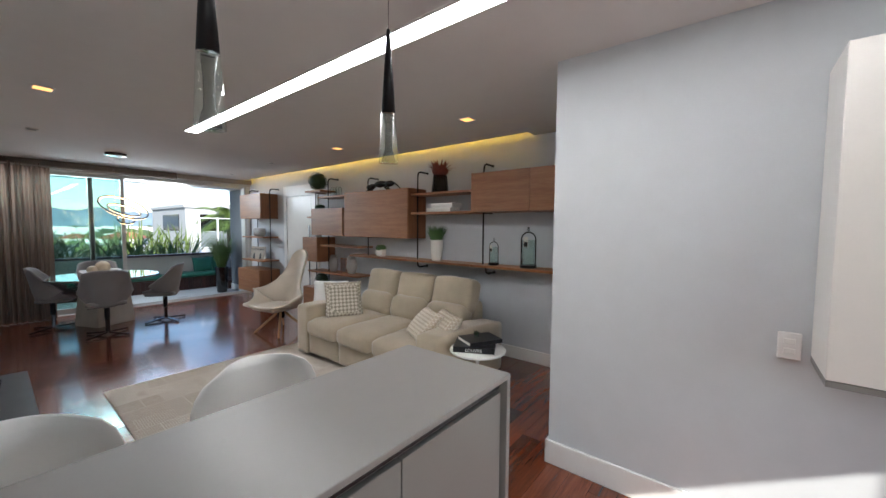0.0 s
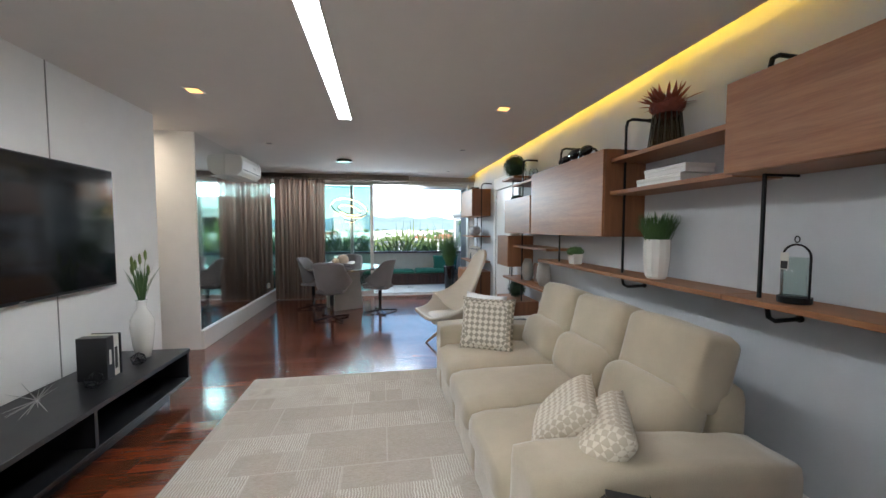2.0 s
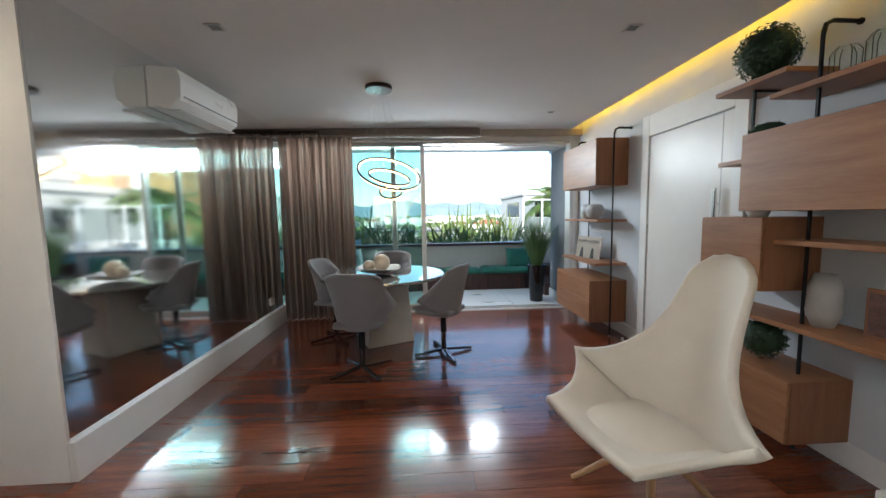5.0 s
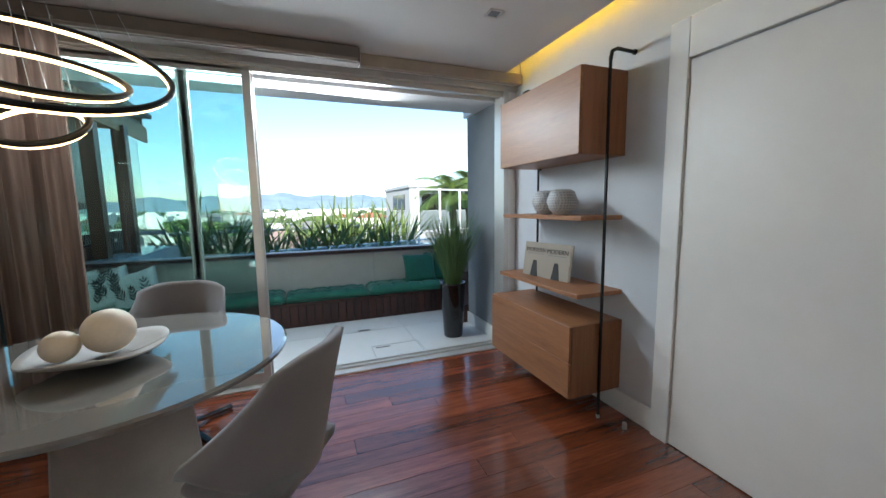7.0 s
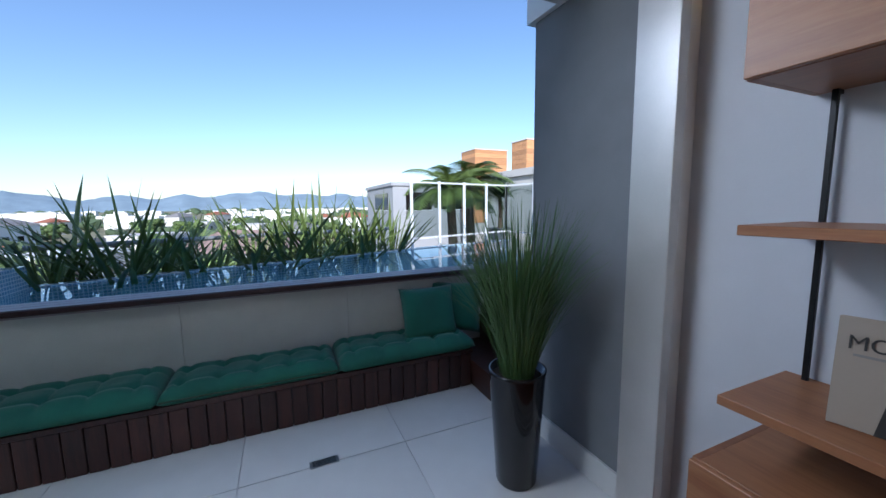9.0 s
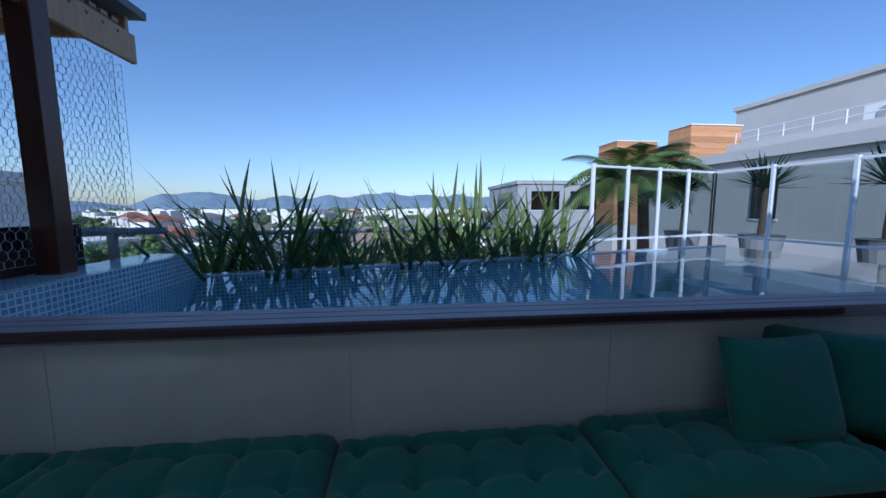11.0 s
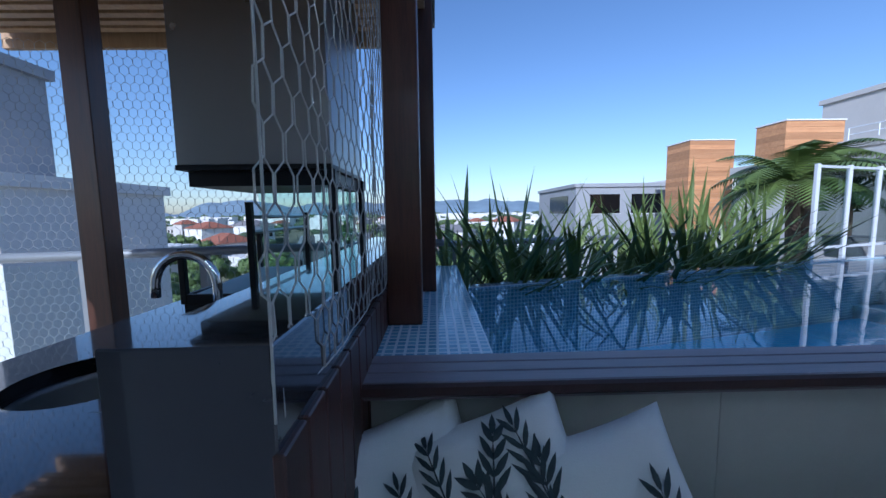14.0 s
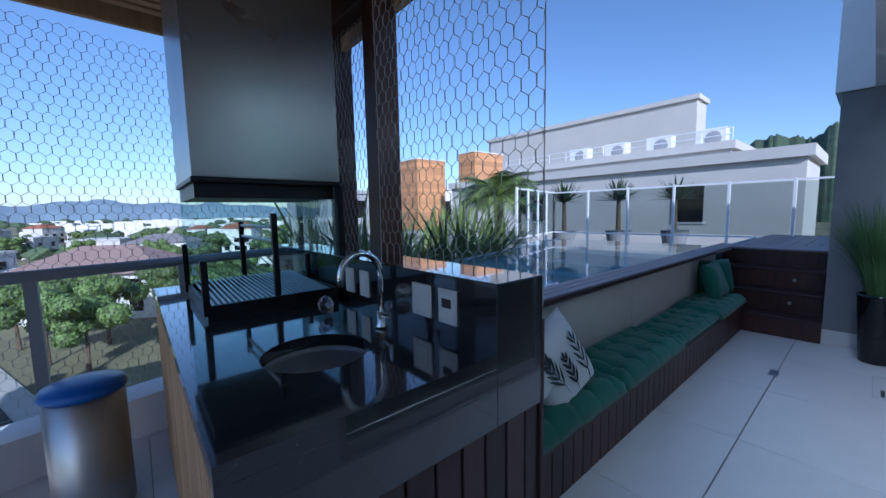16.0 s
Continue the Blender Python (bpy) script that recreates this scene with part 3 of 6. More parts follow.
for z in (0.6, 1.42):
    part("handle_post", box(-0.058, -0.018, -0.384, -0.37, z, z + 0.015), CHROME, h)
part("lock_plate", box(-0.026, -0.018, -0.455, -0.405, 0.96, 1.01, 0.002), STEEL, t, "small steel lock plate")
part("groove", box(-0.0212, -0.0195, -0.3795, -0.3755, 0.006, 2.085), GROUT, t)
for z in (0.22, 1.15, 1.9):
    part("hinge", tube([(-0.025, 0.493, z), (-0.025, 0.493, z + 0.1)], 0.006), STEEL, t)
t = thing("door_stop", (-0.13, -1.42, 0), "small steel door stop on the floor", "door stop")
part("stop", lathe([(0.014, 0), (0.014, 0.035), (0.01, 0.04)], 12), STEEL, t)

t = thing("wall_mirror_glass", (-4.122, -1.66, 0), "large frameless wall mirror above a white plinth", "mirror")
for y0, y1 in ((-1.53, 0.0), (0.003, 1.62)):
    part("pane", box(-0.002, 0.006, y0, y1, 0.222, H - 0.003), MIRROR, t)
t = thing("wall_socket", (-4.112, -0.6, 0.36), "white wall socket on the mirror", "socket")
part("plate", box(-0.002, 0.012, -0.06, 0.06, -0.045, 0.045, 0.004), TRIM, t)

t = thing("window_1", (0, 0.1, 0), "aluminium sliding glass doors, slid open to the terrace", "window", kind="structure")
part("track", box(-4.42, 0, -0.1, 0.1, -0.015, 0.012, 0.003), ALU, t)
part("track_rail", box(-4.42, -0.06, -0.02, 0.0, 0.012, 0.03), ALU, t)
part("track_rail", box(-4.42, -0.06, 0.05, 0.07, 0.012, 0.03), ALU, t)
part("head_frame", box(-4.42, 0, -0.08, 0.1, 2.40, 2.45, 0.003), ALU, t)
part("head_rail", box(-4.42, -0.06, -0.03, 0.02, 2.36, 2.40), ALU, t)
part("jamb", box(-0.14, -0.09, -0.08, 0.1, 0.012, 2.4, 0.003), ALU, t)
part("jamb", box(-0.085, -0.001, -0.06, 0.08, 0, 2.45, 0.003), TRIM, t)
for k, (x0, x1, y) in enumerate(((-2.66, -2.19, 0.06), (-4.42, -2.2, -0.01), (-4.42, -2.62, 0.06))):
    sash = part("sash", box(x0, x0 + 0.055, y - 0.02, y + 0.02, 0.03, 2.38, 0.003), ALU, t)
    part("stile", box(x1 - 0.055, x1, y - 0.02, y + 0.02, 0.03, 2.38, 0.003), ALU, sash)
    part("rail", box(x0 + 0.055, x1 - 0.055, y - 0.02, y + 0.02, 0.03, 0.1, 0.002), ALU, sash)
    part("rail", box(x0 + 0.055, x1 - 0.055, y - 0.02, y + 0.02, 2.33, 2.38, 0.002), ALU, sash)
    pane = part("pane", box(x0 + 0.055, x1 - 0.055, y - 0.004, y + 0.004, 0.1, 2.33), GLASS_GREEN, sash)
    pane.visible_shadow = False

t = thing("blind_box", (-2.9, -0.13, 2.46), "taupe fabric pelmet above the sliding doors", "blind")
part("pelmet", box(-1.3, 1.45, -0.06, 0.06, -0.05, 0.066, 0.01), LEDGE_SHADE, t)
part("bottom_rail", box(-1.28, 1.43, -0.075, -0.061, -0.045, -0.02, 0.003), plain("taupe_rail", (0.30, 0.25, 0.21), 0.5), t)
for x in (-1.304, 1.451):
    part("end_cap", box(x, x + 0.003, -0.055, 0.055, -0.045, 0.06), ALU, t)
t = thing("window_lintel", (-2.2, -0.04, 2.47), "taupe painted lintel trim over the window", "trim", kind="structure")
part("lintel", box(-1.9, 2.19, -0.03, 0.018, -0.03, 0.058, 0.003), plain("beige_trim", (0.42, 0.36, 0.29), 0.6), t)


def curtain(x0, x1, y, waves, seed):
    r = random.Random(seed)
    ph = [r.uniform(0, 6.28) for _ in range(6)]
    n = 180

    def fn(u, v):
        k = 0.75 + 0.35 * v
        s = u * waves * 6.283
        return (x0 + (x1 - x0) * u + 0.02 * math.sin(s * 0.5 + ph[0]) * (1 - v), y + 0.05 * k * math.sin(s + ph[1] + 0.8 * math.sin(u * 5 + ph[2])) + 0.018 * math.sin(2.3 * s + ph[3] + v), 0.012 + 2.45 * (1 - v))

    th = thing("curtain", (0, 0, 0), "sheer taupe curtain hanging in deep folds", "curtain", "window curtains")
    part("cloth", shell(fn, n, 14, 0.0015), CURTAIN, th, smooth=True)
    part("heading", box(x0, x1, y - 0.02, y + 0.02, 2.46, 2.5), LEDGE_SHADE, th)


curtain(-4.10, -3.55, -0.17, 6, 1)
curtain(-3.56, -3.14, -0.16, 5, 2)

# air conditioner on the mirror
t = thing("air_conditioner", (-4.116, -2.0, 2.16), "white split air conditioner mounted high on the mirror", "air conditioner")
bm = bmesh.new()
prof = [(0, 0), (0.14, 0.0), (0.215, 0.06), (0.225, 0.2), (0.2, 0.27), (0, 0.29)]
fr = [[bm.verts.new((x, y, z)) for x, z in prof] for y in (-0.4, 0.4)]
for i in range(len(prof)):
    bm.faces.new((fr[0][i], fr[0][(i + 1) % 6], fr[1][(i + 1) % 6], fr[1][i]))
bm.faces.new(fr[0])
bm.faces.new(fr[1][::-1])
bmesh.ops.bevel(bm, geom=bm.edges[:], offset=0.008, segments=2, affect="EDGES")
part("body", bm, WHITE_PLASTIC, t)
part("flap", box(0.11, 0.2, -0.37, 0.37, -0.012, -0.004, 0.003), TRIM, t)
part("grille", box(0.226, 0.229, -0.37, 0.37, 0.075, 0.083), STUCCO_DARK, t)

# ---------------------------------------------------------------- kitchen island and pendants
t = thing("kitchen_island", (-3.52, -7.705, 0), "grey quartz kitchen island with flat laminate fronts", "kitchen island")
part("worktop", box(-0.68, 0.98, -0.275, 0.275, 0.93, 0.95, 0.002), ISLAND_TOP, t)
# Solid black strip takes the place of the shade under the worktop.
part("worktop_shade_strip", box(-0.67, 0.955, -0.24, 0.26, 0.89, 0.93), BLACK_SATIN, t, "black strip painted in for the shadow under the worktop")
part("body", box(-0.67, 0.945, -0.23, 0.02, 0.08, 0.89), ISLAND_SIDE, t)
part("end_panel", box(0.955, 0.98, -0.275, 0.275, 0.0, 0.93, 0.002), ISLAND_SIDE, t)
part("plinth", box(-0.64, 0.93, -0.2, 0.0, 0, 0.08), BLACK_SATIN, t)
for i in range(3):
    part("front", box(-0.67 + i * 0.54, -0.67 + i * 0.54 + 0.535, -0.252, -0.232, 0.09, 0.88, 0.002), ISLAND_SIDE, t)
for x in (-2.94, -3.475):
    t = thing("pendant_lamp", (x, -7.72, 1.73), "slim black cone pendant with a bubbled glass tip", "pendant lamp", "pendants over the island")
    part("cone", lathe([(0.0235, 0.165), (0.006, 0.435)], 20), BLACK_METAL, t, smooth=True)
    g = part("glass_tip", lathe([(0.032, 0), (0.031, 0.03), (0.024, 0.163)], 24), GLASS, t, "clear glass with trapped bubbles", smooth=True)
    part("core", lathe([(0.024, 0.004), (0.019, 0.03), (0.012, 0.045), (0.012, 0.12), (0.018, 0.16)], 16), glass("frosted_core", (0.75, 0.75, 0.74), 0.3), g, smooth=True)
    bm = bmesh.new()
    r2 = random.Random(int(-x * 100))
    for _ in range(40):
        u, z = r2.uniform(0, 6.28), r2.uniform(0.03, 0.15)
        rr = 0.02
        bmesh.ops.create_icosphere(bm, subdivisions=1, radius=r2.uniform(0.0008, 0.002), matrix=Matrix.Translation((rr * math.cos(u), rr * math.sin(u), z)))
    tagged(part("bubbles", bm, WHITE_GLOSS, g), kind="stuff")
    part("cable", tube([(0, 0, 0.435), (0, 0, 0.8)], 0.0012, 6), BLACK_METAL, t)


def shell_chair():
    t = thing("shell_chair", (-3.80, -7.22, 0), "white moulded plastic shell chair at the island", "chair", "chairs at the island")

    def fn(u, v):
        a = (u - 0.5) * 2
        if v < 0.5:
            k = v / 0.5
            return ((0.23 + 0.045 * k) * a * (0.85 + 0.15 * k), -0.2 + 0.36 * k, 0.46 + 0.05 * a * a - 0.03 * math.sin(k * 3.14))
        k = (v - 0.5) / 0.5
        w = 0.275 * math.sqrt(max(0.03, 1 - 0.72 * k ** 6))
        return (w * a, 0.16 + 0.12 * k - 0.10 * a * a * (0.5 + 0.5 * k), 0.46 + 0.05 * a * a * (1 - k) + 0.465 * k)

    part("shell", shell(fn, 16, 20, 0.007), WHITE_PLASTIC, t, smooth=True)
    for sx in (-1, 1):
        for sy in (-1, 1):
            part("leg", tube([(0.13 * sx, 0.12 * sy, 0.44), (0.22 * sx, 0.22 * sy, 0)], 0.014, 10, r_end=0.009), SLAT_WOOD, t, "tapered pale wooden leg")
    return t


sc = shell_chair()
copy_thing(sc, pose(-3.08, -7.22, 0))
t = thing("kitchen_wall_cabinet", (-1.575, -8.92, 0.97), "pale grey kitchen wall cabinet", "cabinet")
part("body", box(-0.33, -0.001, -0.6, 0.0, 0.0, 1.2, 0.002), DOOR_PAINT, t)
part("base_trim", box(-0.33, -0.001, -0.6, 0.0, -0.025, -0.002), ISLAND_SIDE, t)
t = thing("light_switch", (-1.586, -8.85, 1.0), "white wall switch plate with two rockers", "light switch")
part("plate", box(0, 0.016, -0.04, 0.04, -0.06, 0.06, 0.004), TRIM, t)
for z in (-0.022, 0.022):
    part("rocker", box(-0.004, 0.002, -0.02, 0.02, z - 0.012, z + 0.012, 0.002), WHITE_PLASTIC, t)

# ---------------------------------------------------------------- television side
t = thing("television", (-4.198, -5.29, 0.97), "large flat black television on the white wall", "television")
part("body", box(0.01, 0.05, -0.8, 0.8, 0, 0.91, 0.004), BLACK_SATIN, t)
part("screen", box(0.05, 0.053, -0.79, 0.79, 0.02, 0.9), BLACK_GLOSS, t)
part("bracket", box(0, 0.01, -0.2, 0.2, 0.3, 0.6), BLACK_METAL, t)
part("badge", box(0.053, 0.054, -0.02, 0.02, 0.006, 0.012), STEEL, t)
t = thing("media_bench", (-4.184, -6.0, 0), "long low black lacquer bench with open niches", "media bench")
part("top", box(0, 0.54, -1.55, 1.55, 0.37, 0.40, 0.002), BLACK_SATIN, t)
part("bottom", box(0, 0.54, -1.55, 1.55, 0.13, 0.155, 0.002), BLACK_SATIN, t)
part("back", box(0, 0.015, -1.53, 1.53, 0.155, 0.37), BLACK_SATIN, t)
for y in (-1.55, -0.53, 0.5, 1.525):
    part("divider", box(0.015, 0.53, y, y + 0.025, 0.155, 0.37), BLACK_SATIN, t)
part("plinth", box(0.0, 0.42, -1.45, 1.45, 0, 0.13), BLACK_SATIN, t)


def grass_vase():
    t = thing("floor_vase", (-3.9, -4.62, 0.40), "tall white ceramic vase with dried grasses on the bench", "vase")
    part("vase", lathe([(0.05, 0), (0.066, 0.1), (0.08, 0.24), (0.077, 0.3), (0.05, 0.36), (0.032, 0.39), (0.032, 0.44), (0.04, 0.455)], 32), WHITE_GLOSS, t, smooth=True)
    g = tuft(46, 0.3, 0.006, 0.28, 0.02, 3, 0.5)
    g.transform(Matrix.Translation((0, 0, 0.45)))
    part("grass", g, LEAF_LIGHT, t)
    r = random.Random(2)
    bm = bmesh.new()
    for _ in range(7):
        a, l = r.uniform(0, 6.28), r.uniform(0.26, 0.4)
        e = Vector((0.05 * math.cos(a), 0.05 * math.sin(a), l))
        tube([(0, 0, 0.44), e + Vector((0, 0, 0.40))], 0.0018, 5, bm)
        bmesh.ops.create_icosphere(bm, subdivisions=1, radius=0.012, matrix=Matrix.Translation(e + Vector((0, 0, 0.42))) @ Matrix.Diagonal((1, 1, 4, 1)))
    part("seed_heads", bm, LEAF, t)


grass_vase()
t = thing("decor_box", (-3.93, -5.03, 0.40), "black and cream book-shaped storage box standing upright", "decor box")
part("cover", box(-0.09, 0.09, 0.062, 0.072, 0, 0.29, 0.002), BLACK_SATIN, t)
part("cover", box(-0.09, 0.09, -0.072, -0.002, 0, 0.29, 0.002), BLACK_SATIN, t)
part("page_block", box(-0.085, 0.08, 0.0, 0.06, 0.003, 0.285), PAPER, t)
part("spine_mark", box(0.09, 0.0915, -0.05, -0.03, 0.1, 0.2), PAPER, t)
part("arch_mark", box(0.0805, 0.082, 0.018, 0.042, 0.05, 0.2), INK, t)
for at, r in (((-3.82, -4.82, 0.40), 0.05), ((-3.84, -5.22, 0.40), 0.055)):
    t = thing("wire_knot", at, "black wire polyhedron ornament", "ornament", "wire ornaments")
    bm = bmesh.new()
    ico = bmesh.new()
    bmesh.ops.create_icosphere(ico, subdivisions=1, radius=r)
    for e in ico.edges:
        tube([v.co + Vector((0, 0, r * 0.9)) for v in e.verts], 0.0022, 5, bm)
    ico.free()
    part("wire", bm, BLACK_METAL, t)
t = thing("starburst_ornament", (-3.93, -5.5, 0.40), "grey metal starburst ornament", "ornament")
bm = bmesh.new()
r2 = random.Random(9)
for _ in range(22):
    d = Vector((r2.uniform(-1, 1), r2.uniform(-1, 1), r2.uniform(-0.55, 1))).normalized() * 0.13
    tube([(0, 0, 0.06), Vector((0, 0, 0.06)) + d], 0.003, 5, bm, 0.0008)
part("spikes", bm, STEEL, t)

t = thing("rug", (-2.25, -5.68, 0.0), "large worn beige patterned rug", "rug")
part("woven_surface", box(-0.95, 0.95, -1.45, 1.43, 0.0005, 0.012, 0.004), RUG, t)


# ---------------------------------------------------------------- sofa
def soft(x0, x1, y0, y1, z0, z1, r, crown=0.0, name_seed=0):
    """A padded block: rounded, slightly crowned and uneven."""
    bm = box(x0, x1, y0, y1, z0, z1)
    bmesh.ops.subdivide_edges(bm, edges=bm.edges[:], cuts=9, use_grid_fill=True)
    c, h = Vector(((x0 + x1) / 2, (y0 + y1) / 2, (z0 + z1) / 2)), Vector(((x1 - x0) / 2, (y1 - y0) / 2, (z1 - z0) / 2))
    for v in bm.verts:
        p = v.co - c
        inner = Vector([max(-(k - r), min(k - r, q)) if k > r else 0 for q, k in zip(p, h)])
        d = p - inner
        if d.length > 1e-6:
            p = inner + d.normalized() * min(r, max(abs(d.x), abs(d.y), abs(d.z)))
        u, w = p.x / h.x, p.y / h.y
        if p.z > 0:
            p.z += crown * (1 - u * u) * (1 - w * w)
        p += Vector((1, 1, 1)) * 0.006 * noise.noise((p + c) * 7 + Vector((name_seed, 0, 0)))
        v.co = c + p
    return bm


def sofa():
    t = thing("sofa", (-1.03, -5.68, 0), "taupe suede three-seat reclining sofa with high backs", "sofa")
    part("base", soft(-0.42, 0.60, -0.86, 0.86, 0.05, 0.26, 0.03), SOFA, t, smooth=True)
    for y0, y1 in ((-1.1, -0.84), (0.84, 1.08)):
        bm = soft(-0.50, 0.58, y0, y1, 0.03, 0.60, 0.035)
        for v in bm.verts:
            if v.co.z > 0.3:
                v.co.z -= 0.06 * max(0, (v.co.x + 0.05) / 0.62) ** 1.3
        part("arm", bm, SOFA, t, smooth=True)
    for i in range(3):
        a, b = -0.835 + i * 0.557, -0.835 + i * 0.557 + 0.552
        part("footrest", soft(-0.50, -0.42, a + 0.005, b - 0.005, 0.06, 0.32, 0.03, 0, i), SOFA, t, smooth=True)
        part("seat", soft(-0.54, 0.34, a, b, 0.27, 0.46, 0.07, 0.03, i + 3), SOFA, t, smooth=True)
        lumbar = soft(-0.13, 0.13, a + 0.01, b - 0.01, -0.15, 0.15, 0.1, 0.0, i + 6)
        lumbar.transform(Matrix.Translation((0.33, 0, 0.55)) @ Matrix.Rotation(radians(16), 4, "Y"))
        part("lumbar_cushion", lumbar, SOFA, t, smooth=True)
        head = soft(-0.115, 0.115, a + 0.012, b - 0.012, -0.19, 0.18, 0.06, 0.015, i + 9)
        head.transform(Matrix.Translation((0.47, 0, 0.775)) @ Matrix.Rotation(radians(14), 4, "Y"))
        part("headrest", head, SOFA, t, smooth=True)
        part("back", soft(0.45, 0.63, a, b, 0.12, 0.72, 0.05, 0, i + 12), SOFA, t, smooth=True)
    for x in (-0.4, 0.38):
        for y in (-0.95, 0.95):
            part("foot", lathe([(0.02, 0), (0.025, 0.05)], 12, at=(x, y, 0)), BLACK_METAL, t)


sofa()


def cushion(at, turn, tilt, w, h, d, mat, label, seed, group="sofa cushions", roll=0):
    t = thing("cushion", (0, 0, 0), label, "cushion", group)
    t.matrix_world = pose(*at, 0, 0, turn) @ pose(0, 0, 0, tilt, 0, 0) @ pose(0, 0, 0.2, 0, roll, 0) @ pose(0, 0, -0.2)
    part("cover", pillow(w, h, d, 14, seed), mat, t, smooth=True)
    return t


cushion((-1.22, -5.12, 0.45), -28, -20, 0.44, 0.44, 0.15, CHECKED, "square cushion with taupe lozenge pattern", 1)
cushion((-1.16, -4.72, 0.45), -50, -16, 0.44, 0.40, 0.13, WHITE_FABRIC, "plain cream cushion at the sofa arm", 2)
cushion((-1.26, -6.47, 0.43), -120, -40, 0.42, 0.36, 0.15, SCALES, "cushion with pale scale pattern leaning on the arm", 3)
cushion((-1.30, -6.27, 0.44), -118, -44, 0.42, 0.36, 0.14, SCALES, "cushion with pale scale pattern lying on the seat", 4)

# side table with books
t = thing("side_table", (-1.3, -7.02, 0), "round white metal side table with three feet", "side table")
part("top", lathe([(0.225, 0.50), (0.23, 0.505), (0.23, 0.515), (0.226, 0.52)], 40), WHITE_PLASTIC, t)
part("post", tube([(0, 0, 0.03), (0, 0, 0.5)], 0.015, 12), WHITE_PLASTIC, t)
for k in range(3):
    a = 0.6 + k * 2.094
    part("foot", box(0, 0.22, -0.015, 0.015, 0.0, 0.03, 0.004), WHITE_PLASTIC, t).matrix_local = Matrix.Rotation(a, 4, "Z")


def book(at, turn, w, d, h, cover, label, title=""):
    t = thing("book", at, label, "book", "books", turn)
    part("pages", box(-w / 2 + 0.004, w / 2 - 0.004, -d / 2 + 0.004, d / 2 - 0.004, 0.003, h - 0.003), PAPER, t)
    part("cover", box(-w / 2, w / 2, -d / 2, d / 2, 0, 0.003), cover, t)
    part("cover", box(-w / 2, w / 2, -d / 2, d / 2, h - 0.003, h), cover, t)
    part("spine", box(-w / 2, -w / 2 + 0.004, -d / 2, d / 2, 0.003, h - 0.003), cover, t)
    if title:
        words(title, h * 0.8, Matrix.Translation((-w / 2 - 0.001, 0, h * 0.2)) @ Matrix.Rotation(radians(-90), 4, "Z") @ Matrix.Rotation(radians(90), 4, "X"), WHITE_PLASTIC, t)
    return t


book((-1.31, -7.0, 0.52), 28, 0.25, 0.33, 0.045, BLACK_SATIN, "thick black art book lettered along its spine", "LOUVRE")
b2 = book((-1.24, -7.0, 0.565), 62, 0.23, 0.30, 0.03, BLACK_SATIN, "dark photographic coffee-table book")
t = thing("succulent", (-1.26, -6.98, 0.595), "small succulent in a glass cup on the books", "plant")
part("cup", lathe([(0.022, 0), (0.026, 0.045), (0.024, 0.045), (0.02, 0.004)], 16), GLASS, t)
g = tuft(16, 0.05, 0.006, 0.7, 0.012, 5)
g.transform(Matrix.Translation((0, 0, 0.02)))
part("leaves", g, LEAF_DARK, t)


# ---------------------------------------------------------------- lounge chair
def lounge_chair():
    t = thing("lounge_chair", (-1.16, -3.55, 0), "cream upholstered shell lounge chair on oak swivel legs", "armchair", turn=-78)

    def fn(u, v):
        a = (u - 0.5) * 2
        s = abs(a)
        if v < 0.45:
            k = v / 0.45
            w = 0.30 + 0.225 * k ** 1.5
            return (w * a, -0.40 + 0.52 * k - 0.20 * k * k * s * s, 0.36 - 0.05 * k + (0.02 + 0.26 * k ** 1.3) * s ** 2.2 + 0.03 * (1 - k) ** 2)
        k = (v - 0.45) / 0.55
        w = 0.375 * (1 - k) ** 3.0 + 0.15 + 0.03 * math.sin(k * 3.14)
        w *= math.sqrt(max(0.05, 1 - max(0, (k - 0.86) / 0.14) ** 2 * 0.75))
        return (w * a, 0.12 + 0.30 * k - 0.20 * s ** 2 * (1 - k) ** 1.4 - 0.03 * s * s * k, 0.31 + 0.85 * k ** 1.05 + 0.28 * s ** 2.2 * (1 - k) ** 2.2)

    part("shell", shell(fn, 26, 40, 0.035), CREAM, t, smooth=True)
    seat = soft(-0.24, 0.24, -0.33, 0.14, 0.335, 0.40, 0.032, 0.03)
    part("seat_pad", seat, CREAM, t, smooth=True)
    part("hub", tube([(0, -0.02, 0.2), (0, -0.02, 0.31)], 0.05, 16), BLACK_METAL, t)
    for sx in (-1, 1):
        for sy in (-1, 1):
            part("leg", tube([(0.03 * sx, -0.02 + 0.03 * sy, 0.28), (0.25 * sx, -0.02 + 0.25 * sy, 0)], 0.02, 10, r_end=0.013), SLAT_WOOD, t, "tapered oak leg")


lounge_chair()


# ---------------------------------------------------------------- dining group
t = thing("dining_table", (-2.69, -1.06, 0), "round dining table with a glossy top on a white block base", "dining table")
part("tabletop", lathe([(0.665, 0.715), (0.68, 0.722), (0.68, 0.736), (0.67, 0.745)], 64), plain("lacquered_top", (0.17, 0.16, 0.145), 0.03, relief=0, var=0.02, Coat_Weight=1.0, Coat_IOR=1.8, Coat_Roughness=0.0), t)
bm = box(-0.26, 0.26, -0.24, 0.24, 0.0, 0.715)
for v in bm.verts:
    if v.co.z > 0.5:
        v.co.x *= 0.8
        v.co.y *= 0.8
bm.transform(Matrix.Rotation(radians(25), 4, "Z"))
bmesh.ops.bevel(bm, geom=bm.edges[:], offset=0.006, affect="EDGES")
part("pedestal", bm, plain("pale_block", (0.50, 0.47, 0.42), 0.45), t)


